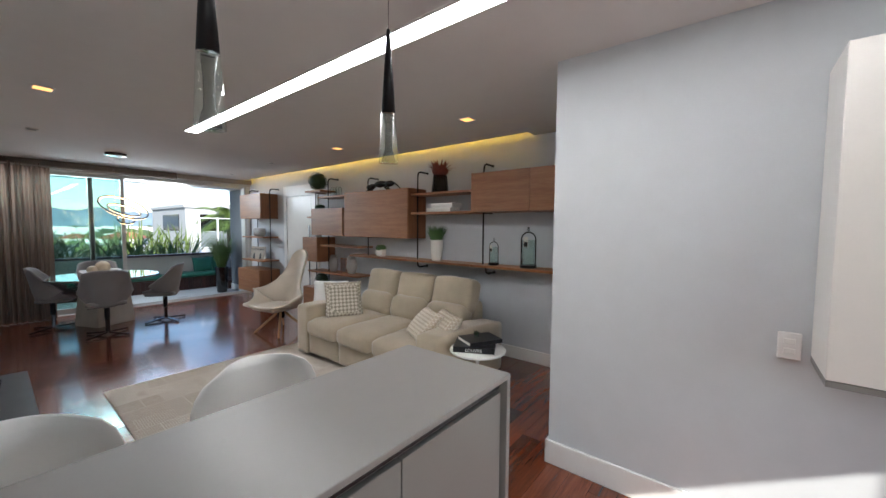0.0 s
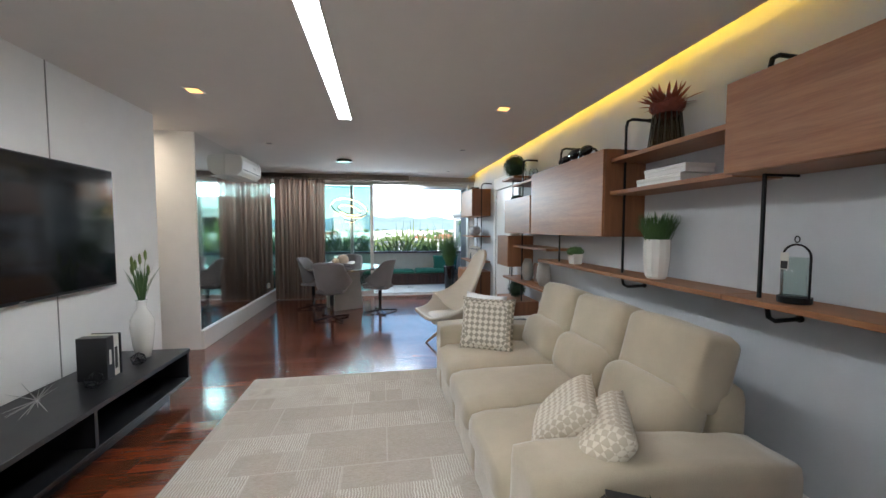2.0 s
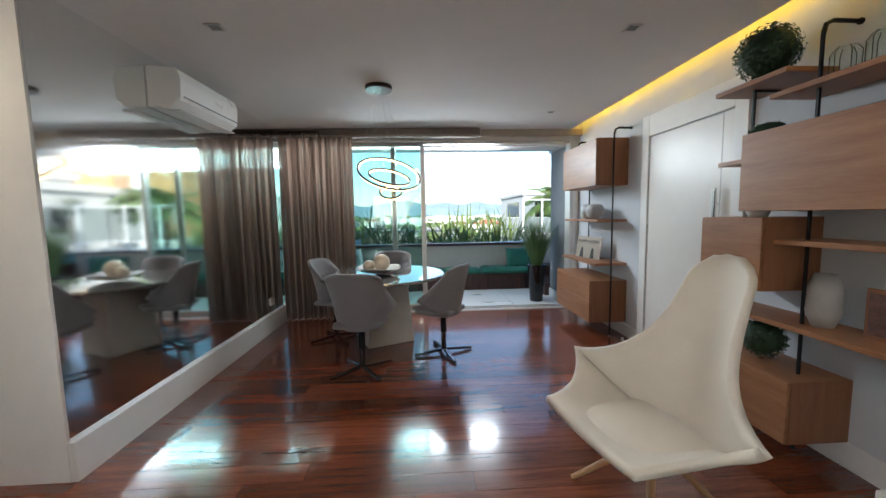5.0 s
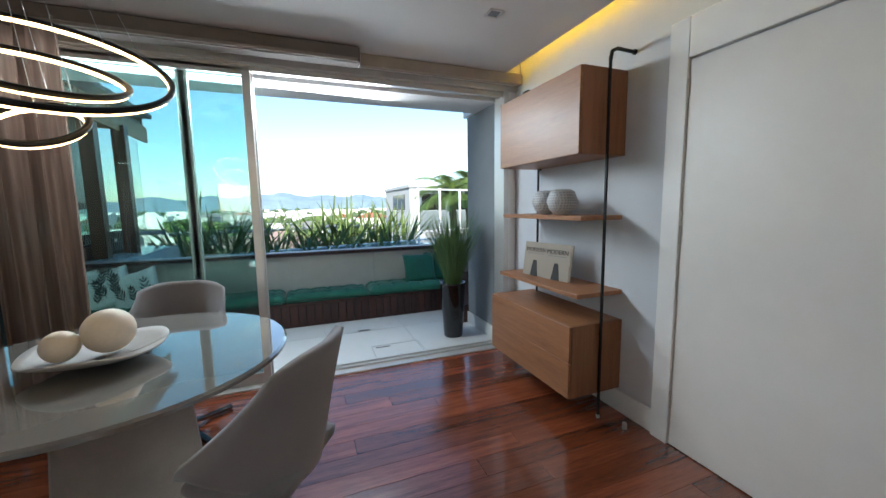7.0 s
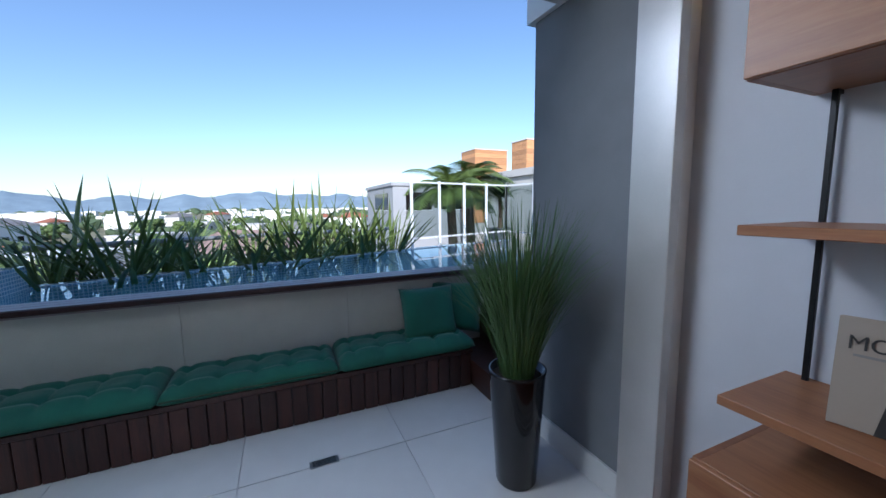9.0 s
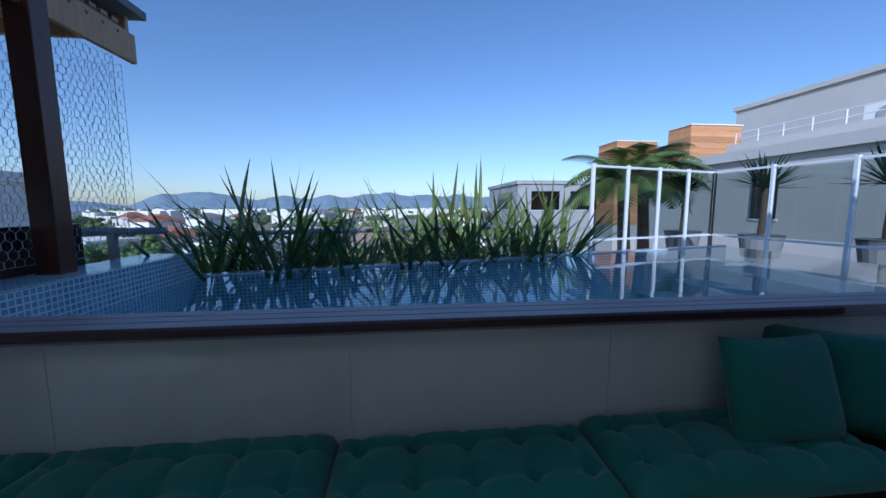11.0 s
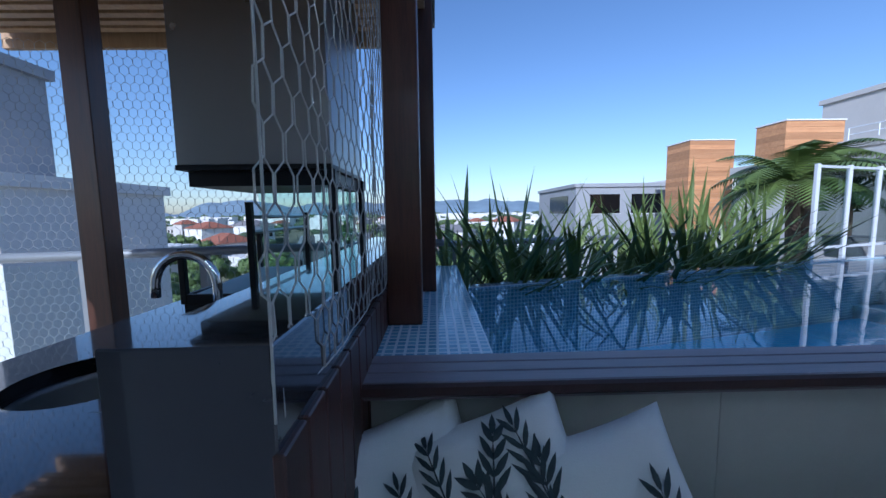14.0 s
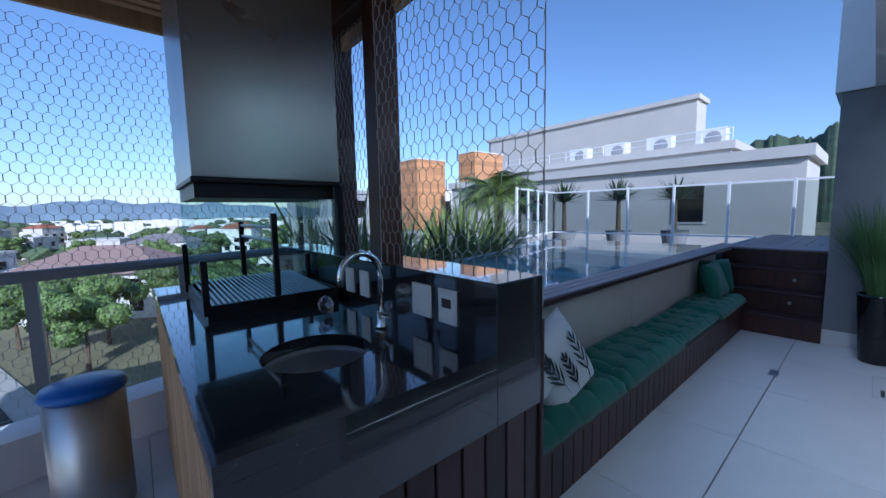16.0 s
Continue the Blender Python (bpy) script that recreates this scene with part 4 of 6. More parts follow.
def dining_chair(at, turn):
    t = thing("dining_chair", at, "grey upholstered tub chair on a chrome swivel base", "chair", "chairs round the table", turn)

    def fn(u, v):
        a = (u - 0.5) * 2
        s = abs(a)
        if v < 0.4:
            k = v / 0.4
            return ((0.2 + 0.10 * k) * a, -0.24 + 0.40 * k - 0.30 * k * k * s ** 2.4, 0.43 - 0.03 * k + (0.05 + 0.13 * k) * s ** 3)
        k = (v - 0.4) / 0.6
        w = 0.30 - 0.06 * k
        return (w * a, 0.16 + 0.10 * k - (0.30 - 0.22 * k) * s ** 2.4, 0.40 + 0.51 * k + 0.18 * s ** 3 * (1 - k) ** 1.2 - 0.05 * s ** 4 * k)

    part("tub", shell(fn, 20, 26, 0.03), CHAIR_GREY, t, smooth=True)
    part("seat", soft(-0.21, 0.21, -0.22, 0.16, 0.415, 0.475, 0.03, 0.02), CHAIR_GREY, t, smooth=True)
    part("column", tube([(0, 0, 0.05), (0, 0, 0.22), (0, 0, 0.4)], 0.024, 14), DARK_CHROME, t)
    part("sleeve", tube([(0, 0, 0.22), (0, 0, 0.38)], 0.03, 14), BLACK_METAL, t)
    for k in range(4):
        a = 0.785 + k * 1.571
        bm = box(0.02, 0.30, -0.017, 0.017, 0.03, 0.055, 0.005)
        for v in bm.verts:
            if v.co.x > 0.2:
                v.co.z -= 0.025
        part("spoke", bm, DARK_CHROME, t).matrix_local = Matrix.Rotation(a, 4, "Z")
    part("lever", tube([(0, 0, 0.39), (0.2, 0.03, 0.385)], 0.005, 6), BLACK_METAL, t)
    return t


dc = dining_chair((-2.05, -1.56, 0), -118)
copy_thing(dc, pose(-2.80, -1.92, 0, 0, 0, 172))
copy_thing(dc, pose(-3.24, -1.0, 0, 0, 0, 80))
copy_thing(dc, pose(-2.66, -0.42, 0, 0, 0, -4))
t = thing("fruit_bowl", (-2.73, -1.1, 0.745), "wavy ceramic bowl holding two cream balls", "bowl")


def bowl(u, v):
    a, r = u * 6.2832, 0.02 + 0.22 * v
    return (r * math.cos(a), r * math.sin(a), 0.01 + 0.06 * v ** 2 + 0.012 * math.sin(3 * a) * v ** 2)


part("bowl", shell(bowl, 40, 8, 0.008), CERAMIC_GREY, t, smooth=True)
for at, r in (((0.03, 0.03, 0.125), 0.092), ((-0.10, -0.04, 0.098), 0.062)):
    t = thing("decor_ball", (-2.73 + at[0], -1.1 + at[1], 0.745 + at[2]), "cream stoneware ball in the bowl", "decor ball", "balls in the bowl")
    bm = bmesh.new()
    bmesh.ops.create_uvsphere(bm, u_segments=32, v_segments=20, radius=r)
    part("ball", bm, plain("cream_stone", (0.62, 0.52, 0.40), 0.5, fine=80), t, smooth=True)

t = thing("ring_chandelier", (-2.60, -1.72, H), "pendant of three lit rings hung from a round canopy", "chandelier")
part("canopy", lathe([(0.115, -0.035), (0.12, -0.03), (0.12, 0)], 32), plain("bronze_canopy", (0.06, 0.04, 0.03), 0.3, 0.8), t)
for c, r, tilt in (((0.07, 0.04, -0.755), 0.29, (32, 17)), ((0.07, 0.03, -0.79), 0.19, (24, 15)), ((0.08, 0.0, -0.93), 0.098, (40, 2))):
    rg = part("ring", ring(c, r, 0.009, tilt), BLACK_METAL, t, "dark metal ring")
    part("led", ring((c[0], c[1], c[2] - 0.009), r - 0.004, 0.006, tilt), RING_LED, rg, "warm glowing light line")
    for k in range(3):
        a = k * 2.094 + r * 10
        part("cable", tube([(0.05 * math.cos(a), 0.05 * math.sin(a), -0.03), (c[0] + r * math.cos(a), c[1] + r * math.sin(a), c[2])], 0.0008, 4), STEEL, rg)


# ---------------------------------------------------------------- shelving on the east wall
def cabinet(y0, y1, z0, z1, depth, label, fronts=1, split="z"):
    t = thing("wall_cabinet", (-0.001, (y0 + y1) / 2, z0), label, "cabinet", "wall cabinets")
    h, w = z1 - z0, abs(y1 - y0) / 2
    # Sides take the dimmed walnut, their shade being in the colour.
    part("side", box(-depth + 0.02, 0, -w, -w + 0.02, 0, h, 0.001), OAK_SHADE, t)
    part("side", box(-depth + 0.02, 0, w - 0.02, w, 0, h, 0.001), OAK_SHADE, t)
    part("top", box(-depth + 0.02, 0, -w + 0.02, w - 0.02, h - 0.02, h, 0.001), OAK, t)
    part("bottom", box(-depth + 0.02, 0, -w + 0.02, w - 0.02, 0, 0.02, 0.001), OAK, t)
    for i in range(fronts):
        if split == "z":
            b = (-w + 0.002, w - 0.002, h * i / fronts + 0.002, h * (i + 1) / fronts - 0.002)
        else:
            b = (-w + 2 * w * i / fronts + 0.002, -w + 2 * w * (i + 1) / fronts - 0.002, 0.002, h - 0.002)
        part("door" if split == "y" or fronts == 1 else "drawer", box(-depth, -depth + 0.019, b[0], b[1], b[2], b[3], 0.002), OAK, t)
    return t


def shelf(y0, y1, z, depth, label="oiled walnut wall shelf board", thick=0.028):
    t = thing("wall_shelf", (-0.001, (y0 + y1) / 2, z), label, "shelf", "wall shelves")
    w = abs(y1 - y0) / 2
    part("board", box(-depth, 0, -w, w, -thick, 0, 0.002), OAK, t)


def rod(y, z0, z1, x=-0.2, hook=True, foot=False):
    t = thing("shelf_rod", (x, y, z0), "black metal rod carrying the shelves", "shelf support", "shelf rods")
    h = z1 - z0
    part("bar", box(-0.007, 0.007, -0.007, 0.007, 0, h, 0.001), BLACK_METAL, t)
    if hook:
        part("hook", tube([(0, 0, h - 0.02), (0.012, 0, h + 0.03), (0.05, 0, h + 0.048), (-x - 0.012, 0, h + 0.045)], 0.011, 8), BLACK_METAL, t, "curved black wall hook")
        part("plate", tube([(-x - 0.012, 0, h + 0.045), (-x - 0.001, 0, h + 0.045)], 0.016, 10), BLACK_METAL, t)
    else:
        part("plate", box(-0.007, -x - 0.001, -0.006, 0.006, h - 0.012, h, 0.001), BLACK_METAL, t)
    if foot:
        part("foot", lathe([(0.012, 0), (0.012, 0.02)], 10), STEEL, t)


def bracket(y, z):
    t = thing("shelf_bracket", (-0.2, y, z), "curved black bracket under the shelf", "shelf support", "shelf rods")
    part("arm", tube([(0, 0, 0.0), (0.012, 0, -0.055), (0.05, 0, -0.075), (0.188, 0, -0.07)], 0.011, 8), BLACK_METAL, t)
    part("plate", tube([(0.188, 0, -0.07), (0.199, 0, -0.07)], 0.018, 10), BLACK_METAL, t)


cabinet(-1.22, -0.3, 1.67, 2.175, 0.36, "walnut wall cabinet with a flap front by the window")
cabinet(-1.25, -0.27, 0.16, 0.625, 0.42, "walnut wall drawer cabinet by the window", 2)
shelf(-1.22, -0.3, 1.30, 0.33)
shelf(-1.24, -0.3, 0.82, 0.36)
rod(-1.265, 0.0, 2.22, -0.19, True, True)
rod(-0.36, 0.62, 1.67, -0.03, False)
rod(-0.36, 2.18, 2.24, -0.19, True)
cabinet(-7.72, -6.29, 1.69, 2.125, 0.36, "wide walnut wall cabinet high above the sofa", 2, "y")
cabinet(-5.3, -3.95, 1.365, 2.03, 0.36, "large walnut wall cabinet with a plain front")
cabinet(-3.88, -3.02, 1.37, 1.815, 0.345, "walnut wall cabinet with a plain drop front")
cabinet(-3.2, -2.76, 0.92, 1.335, 0.36, "small walnut wall cabinet beside the door")
cabinet(-3.4, -2.76, 0.14, 0.48, 0.36, "low walnut wall cabinet near the floor")
shelf(-6.288, -5.302, 1.955, 0.30)
shelf(-6.288, -5.302, 1.71, 0.30)
shelf(-5.29, -3.95, 1.085, 0.27, "long walnut wall shelf above the sofa")
shelf(-6.22, -5.30, 1.085, 0.27, "long walnut wall shelf above the sofa")
shelf(-7.73, -6.23, 1.085, 0.27, "long walnut wall shelf above the sofa")
shelf(-4.2, -2.95, 1.215, 0.29)
shelf(-4.15, -2.8, 0.76, 0.29)
shelf(-3.22, -2.75, 2.13, 0.30)
shelf(-3.94, -3.1, 2.02, 0.27)
shelf(-3.2, -2.75, 1.69, 0.26)
for y, z0, z1, hk in ((-2.93, 0.48, 2.1, False), (-3.3, 0.05, 2.27, True), (-4.32, 1.09, 1.365, False), (-4.32, 2.03, 2.2, True), (-5.33, 1.09, 2.2, True), (-6.36, 1.09, 1.69, False), (-6.36, 2.125, 2.2, True)):
    rod(y, z0, z1, -0.2, hk)
bracket(-5.33, 1.057)
bracket(-6.4, 1.057)


def vase(name, at, prof, mat, label, cat="vase", seg=28, group=""):
    t = thing(name, at, label, cat, group)
    part("body", lathe(prof, seg), mat, t, smooth=True)
    return t


DIMPLED = tiled("dimpled_ceramic", (0.30, 0.31, 0.33), (0.36, 0.37, 0.39), (0.60, 0.58, 0.55), 0.018, 0.018, 0.003, 0.5, 0.9)
for y, x in ((-0.66, -0.17), (-0.88, -0.2)):
    vase("round_vase", (x, y, 1.30), [(0.04, 0), (0.085, 0.035), (0.105, 0.095), (0.085, 0.16), (0.055, 0.178), (0.05, 0.17)], DIMPLED, "round dimpled grey ceramic vase on the shelf", group="pair of round vases")
for y, k in ((-0.62, 0), (-0.84, 1)):
    t = thing("art_book", (-0.2, y, 0.82), "beige architecture book standing upright, lettered in grey", "book", "standing books")
    t.matrix_world = pose(-0.22 + 0.03 * k, y + 0.02, 0.82, 0, 0, -78) @ pose(0, 0, 0, -8, 0, 0) @ Matrix.Diagonal((0.86, 1, 0.88, 1))
    part("pages", box(-0.13, 0.13, -0.012, 0.012, 0.003, 0.297), PAPER, t)
    for s in (-1, 1):
        part("cover", box(-0.135, 0.135, s * 0.0145 - 0.0015, s * 0.0145 + 0.0015, 0, 0.3, 0.001), BEIGE_BOARD, t)
    words("MODERN", 0.054, Matrix.Translation((0, -0.017, 0.215)) @ Matrix.Rotation(radians(90), 4, "X"), INK, t)
    bm = box(-0.045, 0.045, -0.0175, -0.0165, 0.0, 0.11)
    for v in bm.verts:
        if v.co.z > 0.05:
            v.co.x *= 0.45
            v.co.z += 0.03
    part("tower_picture", bm, INK, t)
    part("subtitle_bar", box(-0.1, 0.1, -0.0172, -0.0165, 0.196, 0.203), ISLAND_SIDE, t)

t = thing("topiary_ball", (-0.2, -3.0, 2.285), "dark green boxwood ball on the top shelf", "plant")
part("leaves", leaf_ball(0.155, 1500, 0.012, 1), LEAF_DARK, t)
t = thing("moss_ball", (-0.17, -3.05, 0.60), "dark green moss ball under the low shelf", "plant")
part("leaves", leaf_ball(0.12, 900, 0.011, 2), LEAF_DARK, t)
for y, x in ((-3.35, -0.13), (-3.52, -0.15)):
    t = thing("glass_jar", (x, y, 2.02), "clear glass jar with a wire frame", "jar", "glass jars")
    part("jar", lathe([(0.05, 0), (0.055, 0.02), (0.055, 0.11), (0.035, 0.14), (0.036, 0.15)], 20), GLASS, t, smooth=True)
    for k in range(6):
        a = k * 1.047
        part("wire", tube([(0.057 * math.cos(a), 0.057 * math.sin(a), 0), (0.057 * math.cos(a), 0.057 * math.sin(a), 0.12), (0.037 * math.cos(a), 0.037 * math.sin(a), 0.15)], 0.0018, 5), BLACK_METAL, t)


def panther():
    bm = bmesh.new()
    for c, r, s in (((0, -0.16, 0.10), 0.045, (1, 2.2, 1)), ((0, 0.02, 0.105), 0.05, (0.9, 2.6, 1)), ((0, 0.2, 0.085), 0.04, (0.9, 1.6, 0.9)), ((0, 0.285, 0.075), 0.033, (0.9, 1.2, 1))):
        bmesh.ops.create_icosphere(bm, subdivisions=3, radius=r, matrix=Matrix.Translation(c) @ Matrix.Diagonal((*s, 1)))
    for x in (-0.025, 0.025):
        tube([(x, 0.17, 0.09), (x, 0.23, 0.04), (x, 0.30, 0.014)], 0.02, 8, bm, 0.011)
        tube([(x, -0.15, 0.09), (x, -0.10, 0.045), (x, -0.17, 0.013)], 0.024, 8, bm, 0.012)
        bmesh.ops.create_icosphere(bm, subdivisions=1, radius=0.011, matrix=Matrix.Translation((x * 0.7, 0.272, 0.108)))
    tube([(0, -0.24, 0.11), (0, -0.31, 0.08), (0, -0.38, 0.02), (0, -0.43, 0.012)], 0.012, 8, bm, 0.006)
    ob = solid("panther_figurine", bm, BLACK_GLOSS, "glossy black crouching panther figurine on the cabinet", "figurine", smooth=True)
    ob.matrix_world = pose(-0.2, -4.62, 2.03, 0, 0, 0)


panther()
t = thing("basket_plant", (-0.16, -5.68, 1.955), "red foliage in a ribbed glass and wire basket", "plant")
part("basket", lathe([(0.105, 0.005), (0.10, 0.02), (0.08, 0.22), (0.076, 0.22), (0.094, 0.02)], 24), glass("smoked_glass", (0.55, 0.5, 0.47)), t, smooth=True)
for k in range(16):
    a = k * 0.3927
    part("rib", tube([(0.107 * math.cos(a), 0.107 * math.sin(a), 0), (0.083 * math.cos(a), 0.083 * math.sin(a), 0.222)], 0.0035, 5), BLACK_METAL, t)
g = join(leaf_ball(0.10, 500, 0.02, 7, 0.6), tuft(90, 0.17, 0.012, 1.3, 0.05, 17, 0.5))
g.transform(Matrix.Translation((0, 0, 0.27)))
part("foliage", g, RED_PLANT, t)
for z, w in ((1.71, 0.19), (1.765, 0.17)):
    t = thing("storage_box", (-0.15, -5.72 - (z - 1.71), z), "flat white lidded box on the shelf", "box", "white boxes")
    part("base", box(-0.1, 0.1, -w, w, 0, 0.035, 0.002), TRIM, t)
    part("lid", box(-0.103, 0.103, -w - 0.003, w + 0.003, 0.03, 0.053, 0.002), WHITE_PLASTIC, t)
t = thing("potted_grass", (-0.15, -5.62, 1.085), "bushy green plant in a tall white faceted pot", "plant")
part("pot", lathe([(0.055, 0), (0.07, 0.02), (0.083, 0.14), (0.082, 0.27), (0.074, 0.27), (0.072, 0.24)], 12), WHITE_GLOSS, t)
g = tuft(420, 0.25, 0.004, 0.45, 0.06, 11, 0.4)
g.transform(Matrix.Translation((0, 0, 0.22)))
part("leaves", g, LEAF_LIGHT, t)
t = thing("small_plant", (-0.15, -4.55, 1.085), "small leafy plant in a square white pot", "plant")
bm = box(-0.05, 0.05, -0.065, 0.065, 0, 0.1, 0.004)
for v in bm.verts:
    if v.co.z < 0.05:
        v.co.x *= 0.8
        v.co.y *= 0.8
part("pot", bm, WHITE_GLOSS, t)
g = leaf_ball(0.075, 500, 0.016, 8, 0.6)
g.transform(Matrix.Translation((0, 0, 0.12)))
part("leaves", g, LEAF_LIGHT, t)


def lantern(y, k):
    t = thing("glass_lantern", (-0.14, y, 1.085), "arched black wire lantern with a glass cylinder and tag", "lantern", "arched lanterns")
    part("tray", lathe([(0.075 * k, 0), (0.08 * k, 0.004), (0.08 * k, 0.03), (0.074 * k, 0.03)], 28), BLACK_METAL, t)
    gl = part("cylinder", lathe([(0.062 * k, 0.03), (0.062 * k, 0.27 * k), (0.06 * k, 0.27 * k), (0.06 * k, 0.034)], 28), GLASS, t, smooth=True)
    arch = [(0, -0.075 * k, 0.02), (0, -0.075 * k, 0.27 * k)] + [(0, -0.075 * k * math.cos(a), 0.27 * k + 0.075 * k * math.sin(a)) for a in (j * 3.1416 / 10 for j in range(1, 10))] + [(0, 0.075 * k, 0.27 * k), (0, 0.075 * k, 0.02)]
    part("arch", tube(arch, 0.006 * k, 8), BLACK_METAL, t)
    part("loop", ring((0, 0, 0.375 * k), 0.018 * k, 0.003 * k, (90, 0), 20), BLACK_METAL, t)
    part("tag", box(-0.066, -0.064, -0.022 * k, 0.022 * k, 0.2 * k, 0.30 * k), PAPER, t)
    part("tag_picture", box(-0.0675, -0.066, -0.018 * k, 0.018 * k, 0.205 * k, 0.25 * k), INK, t)


lantern(-6.47, 0.78)
lantern(-6.9, 1.12)
vase("tall_vase", (-0.14, -3.35, 0.76), [(0.045, 0), (0.075, 0.08), (0.07, 0.2), (0.045, 0.28), (0.04, 0.27)], CERAMIC_GREY, "ribbed grey stoneware vase", group="stoneware vases")
vase("tall_vase", (-0.15, -3.85, 0.76), [(0.05, 0), (0.085, 0.09), (0.075, 0.22), (0.05, 0.29), (0.045, 0.28)], CERAMIC_GREY, "ribbed grey stoneware vase", group="stoneware vases")
t = thing("picture_frame", (-0.12, -3.6, 0.76), "small dark framed picture between the vases", "picture frame")
part("frame", box(-0.01, 0.01, -0.08, 0.08, 0, 0.24, 0.003), OAK_SHADE, t)
part("picture", box(-0.012, -0.0105, -0.065, 0.065, 0.02, 0.22), plain("dim_print", (0.12, 0.06, 0.05), 0.5, var=0.6, scale=20), t)
for at in ((-0.15, -2.98, 1.69), (-0.2, -3.0, 1.335)):
    t = thing("head_planter", at, "white ceramic face planter with a small green plant", "plant", "face planters")
    part("pot", lathe([(0.045, 0), (0.06, 0.03), (0.062, 0.09), (0.045, 0.13), (0.04, 0.12)], 24), WHITE_GLOSS, t, smooth=True)
    part("nose", tube([(-0.058, 0, 0.09), (-0.072, 0, 0.055)], 0.006, 8, r_end=0.01), WHITE_GLOSS, t)
    g = leaf_ball(0.085, 500, 0.014, 12, 0.45)
    g.transform(Matrix.Translation((0, 0, 0.165)))
    part("leaves", g, LEAF_DARK, t)
t = thing("floor_box", (-0.6, -4.3, 0), "white lacquered cube side table beside the sofa", "side table")
part("cube", box(-0.2, 0.2, -0.2, 0.2, 0, 0.48, 0.004), WHITE_PLASTIC, t)
part("tablet", box(-0.08, 0.06, -0.05, 0.05, 0.481, 0.489, 0.002), BLACK_SATIN, t)

lay_planks()

# ---------------------------------------------------------------- terrace
TERRACE = solid("pavement", box(-7.2, 3.6, 0.2, 3.4, -0.3, -0.02), GROUT, "large pale porcelain terrace tiles", "pavement", kind="structure")
xs = [-6.9 + 0.86 * i for i in range(9)]
for i in range(len(xs) - 1):
    for y0, y1 in ((0.2, 1.025), (1.028, 1.85)):
        if y0 > 1 and xs[i] > -4.3:
            y1 = 1.5
        piece("tile", (round(xs[i + 1] - xs[i] - 0.003, 3), round(y1 - y0 - 0.003, 3), 0.018), ((xs[i] + xs[i + 1]) / 2, (y0 + y1) / 2, -0.011), DECK_TILE, TERRACE, 0.001)
for i in range(3):
    piece("tile", (0.857, 0.857, 0.018), (-6.47 + 0.86 * i, 2.28, -0.011), DECK_TILE, TERRACE, 0.001)
    piece("tile", (0.857, 0.7, 0.018), (-6.47 + 0.86 * i, 3.06, -0.011), DECK_TILE, TERRACE, 0.001)
t = thing("floor_drain", (-1.33, 1.04, -0.002), "narrow steel floor drain", "drain")
part("grate", box(-0.075, 0.075, -0.03, 0.03, 0, 0.004, 0.001), STEEL, t)
for i in range(5):
    part("slot", box(-0.06, 0.06, -0.022 + i * 0.01, -0.018 + i * 0.01, 0.004, 0.0046), BLACK_METAL, t)
t = thing("floor_hatch", (-1.1, 0.38, -0.002), "square tiled access hatch with a faint lettered frame", "hatch")
for a in ((-0.24, 0.24, -0.15, -0.145), (-0.24, 0.24, 0.145, 0.15), (-0.24, -0.235, -0.145, 0.145), (0.235, 0.24, -0.145, 0.145)):
    part("frame", box(*a, 0, 0.003), STEEL, t)
part("letter_bar", box(-0.2, -0.06, 0.09, 0.11, 0, 0.002), INK, t)

wall("wall_terrace_east", -0.12, 0.35, 0.2, 0.86, -0.02, 2.35, mat=STUCCO_DARK, label="dark grey stucco terrace pier")
solid("baseboard", box(-0.135, -0.12, 0.2, 0.86, -0.002, 0.13), DECK_TILE, "pale tile skirting of the pier", "baseboard", kind="structure")
solid("terrace_beam_end", box(-0.15, 1.5, 0.66, 0.9, 2.35, 3.5), WHITE_WALL, "white concrete beam end over the pier", "beam", kind="structure")
solid("terrace_beam", box(-7.2, 1.5, 0.2, 0.66, 2.35, 2.95), WHITE_WALL, "white concrete beam over the terrace doors", "beam", kind="structure")
wall("wall_terrace_house", -7.2, -5.3, 0.02, 0.2, -0.02, 2.95, mat=STUCCO, label="grey stucco house wall on the terrace")

# bench with dark slats
t = thing("terrace_bench", (-2.2, 1.65, -0.002), "built-in dark slatted wooden bench along the pool", "bench")
part("seat_board", box(-1.97, 2.0, -0.2, 0.2, 0.26, 0.29, 0.003), DARK_WOOD, t)
part("frame", box(-1.96, 1.99, -0.165, 0.2, 0, 0.26), BLACK_SATIN, t)
for i in range(44):
    piece("slat", (0.084, 0.02, 0.255), (-1.925 + i * 0.09, -0.18, 0.129), DARK_WOOD, t, 0.003)


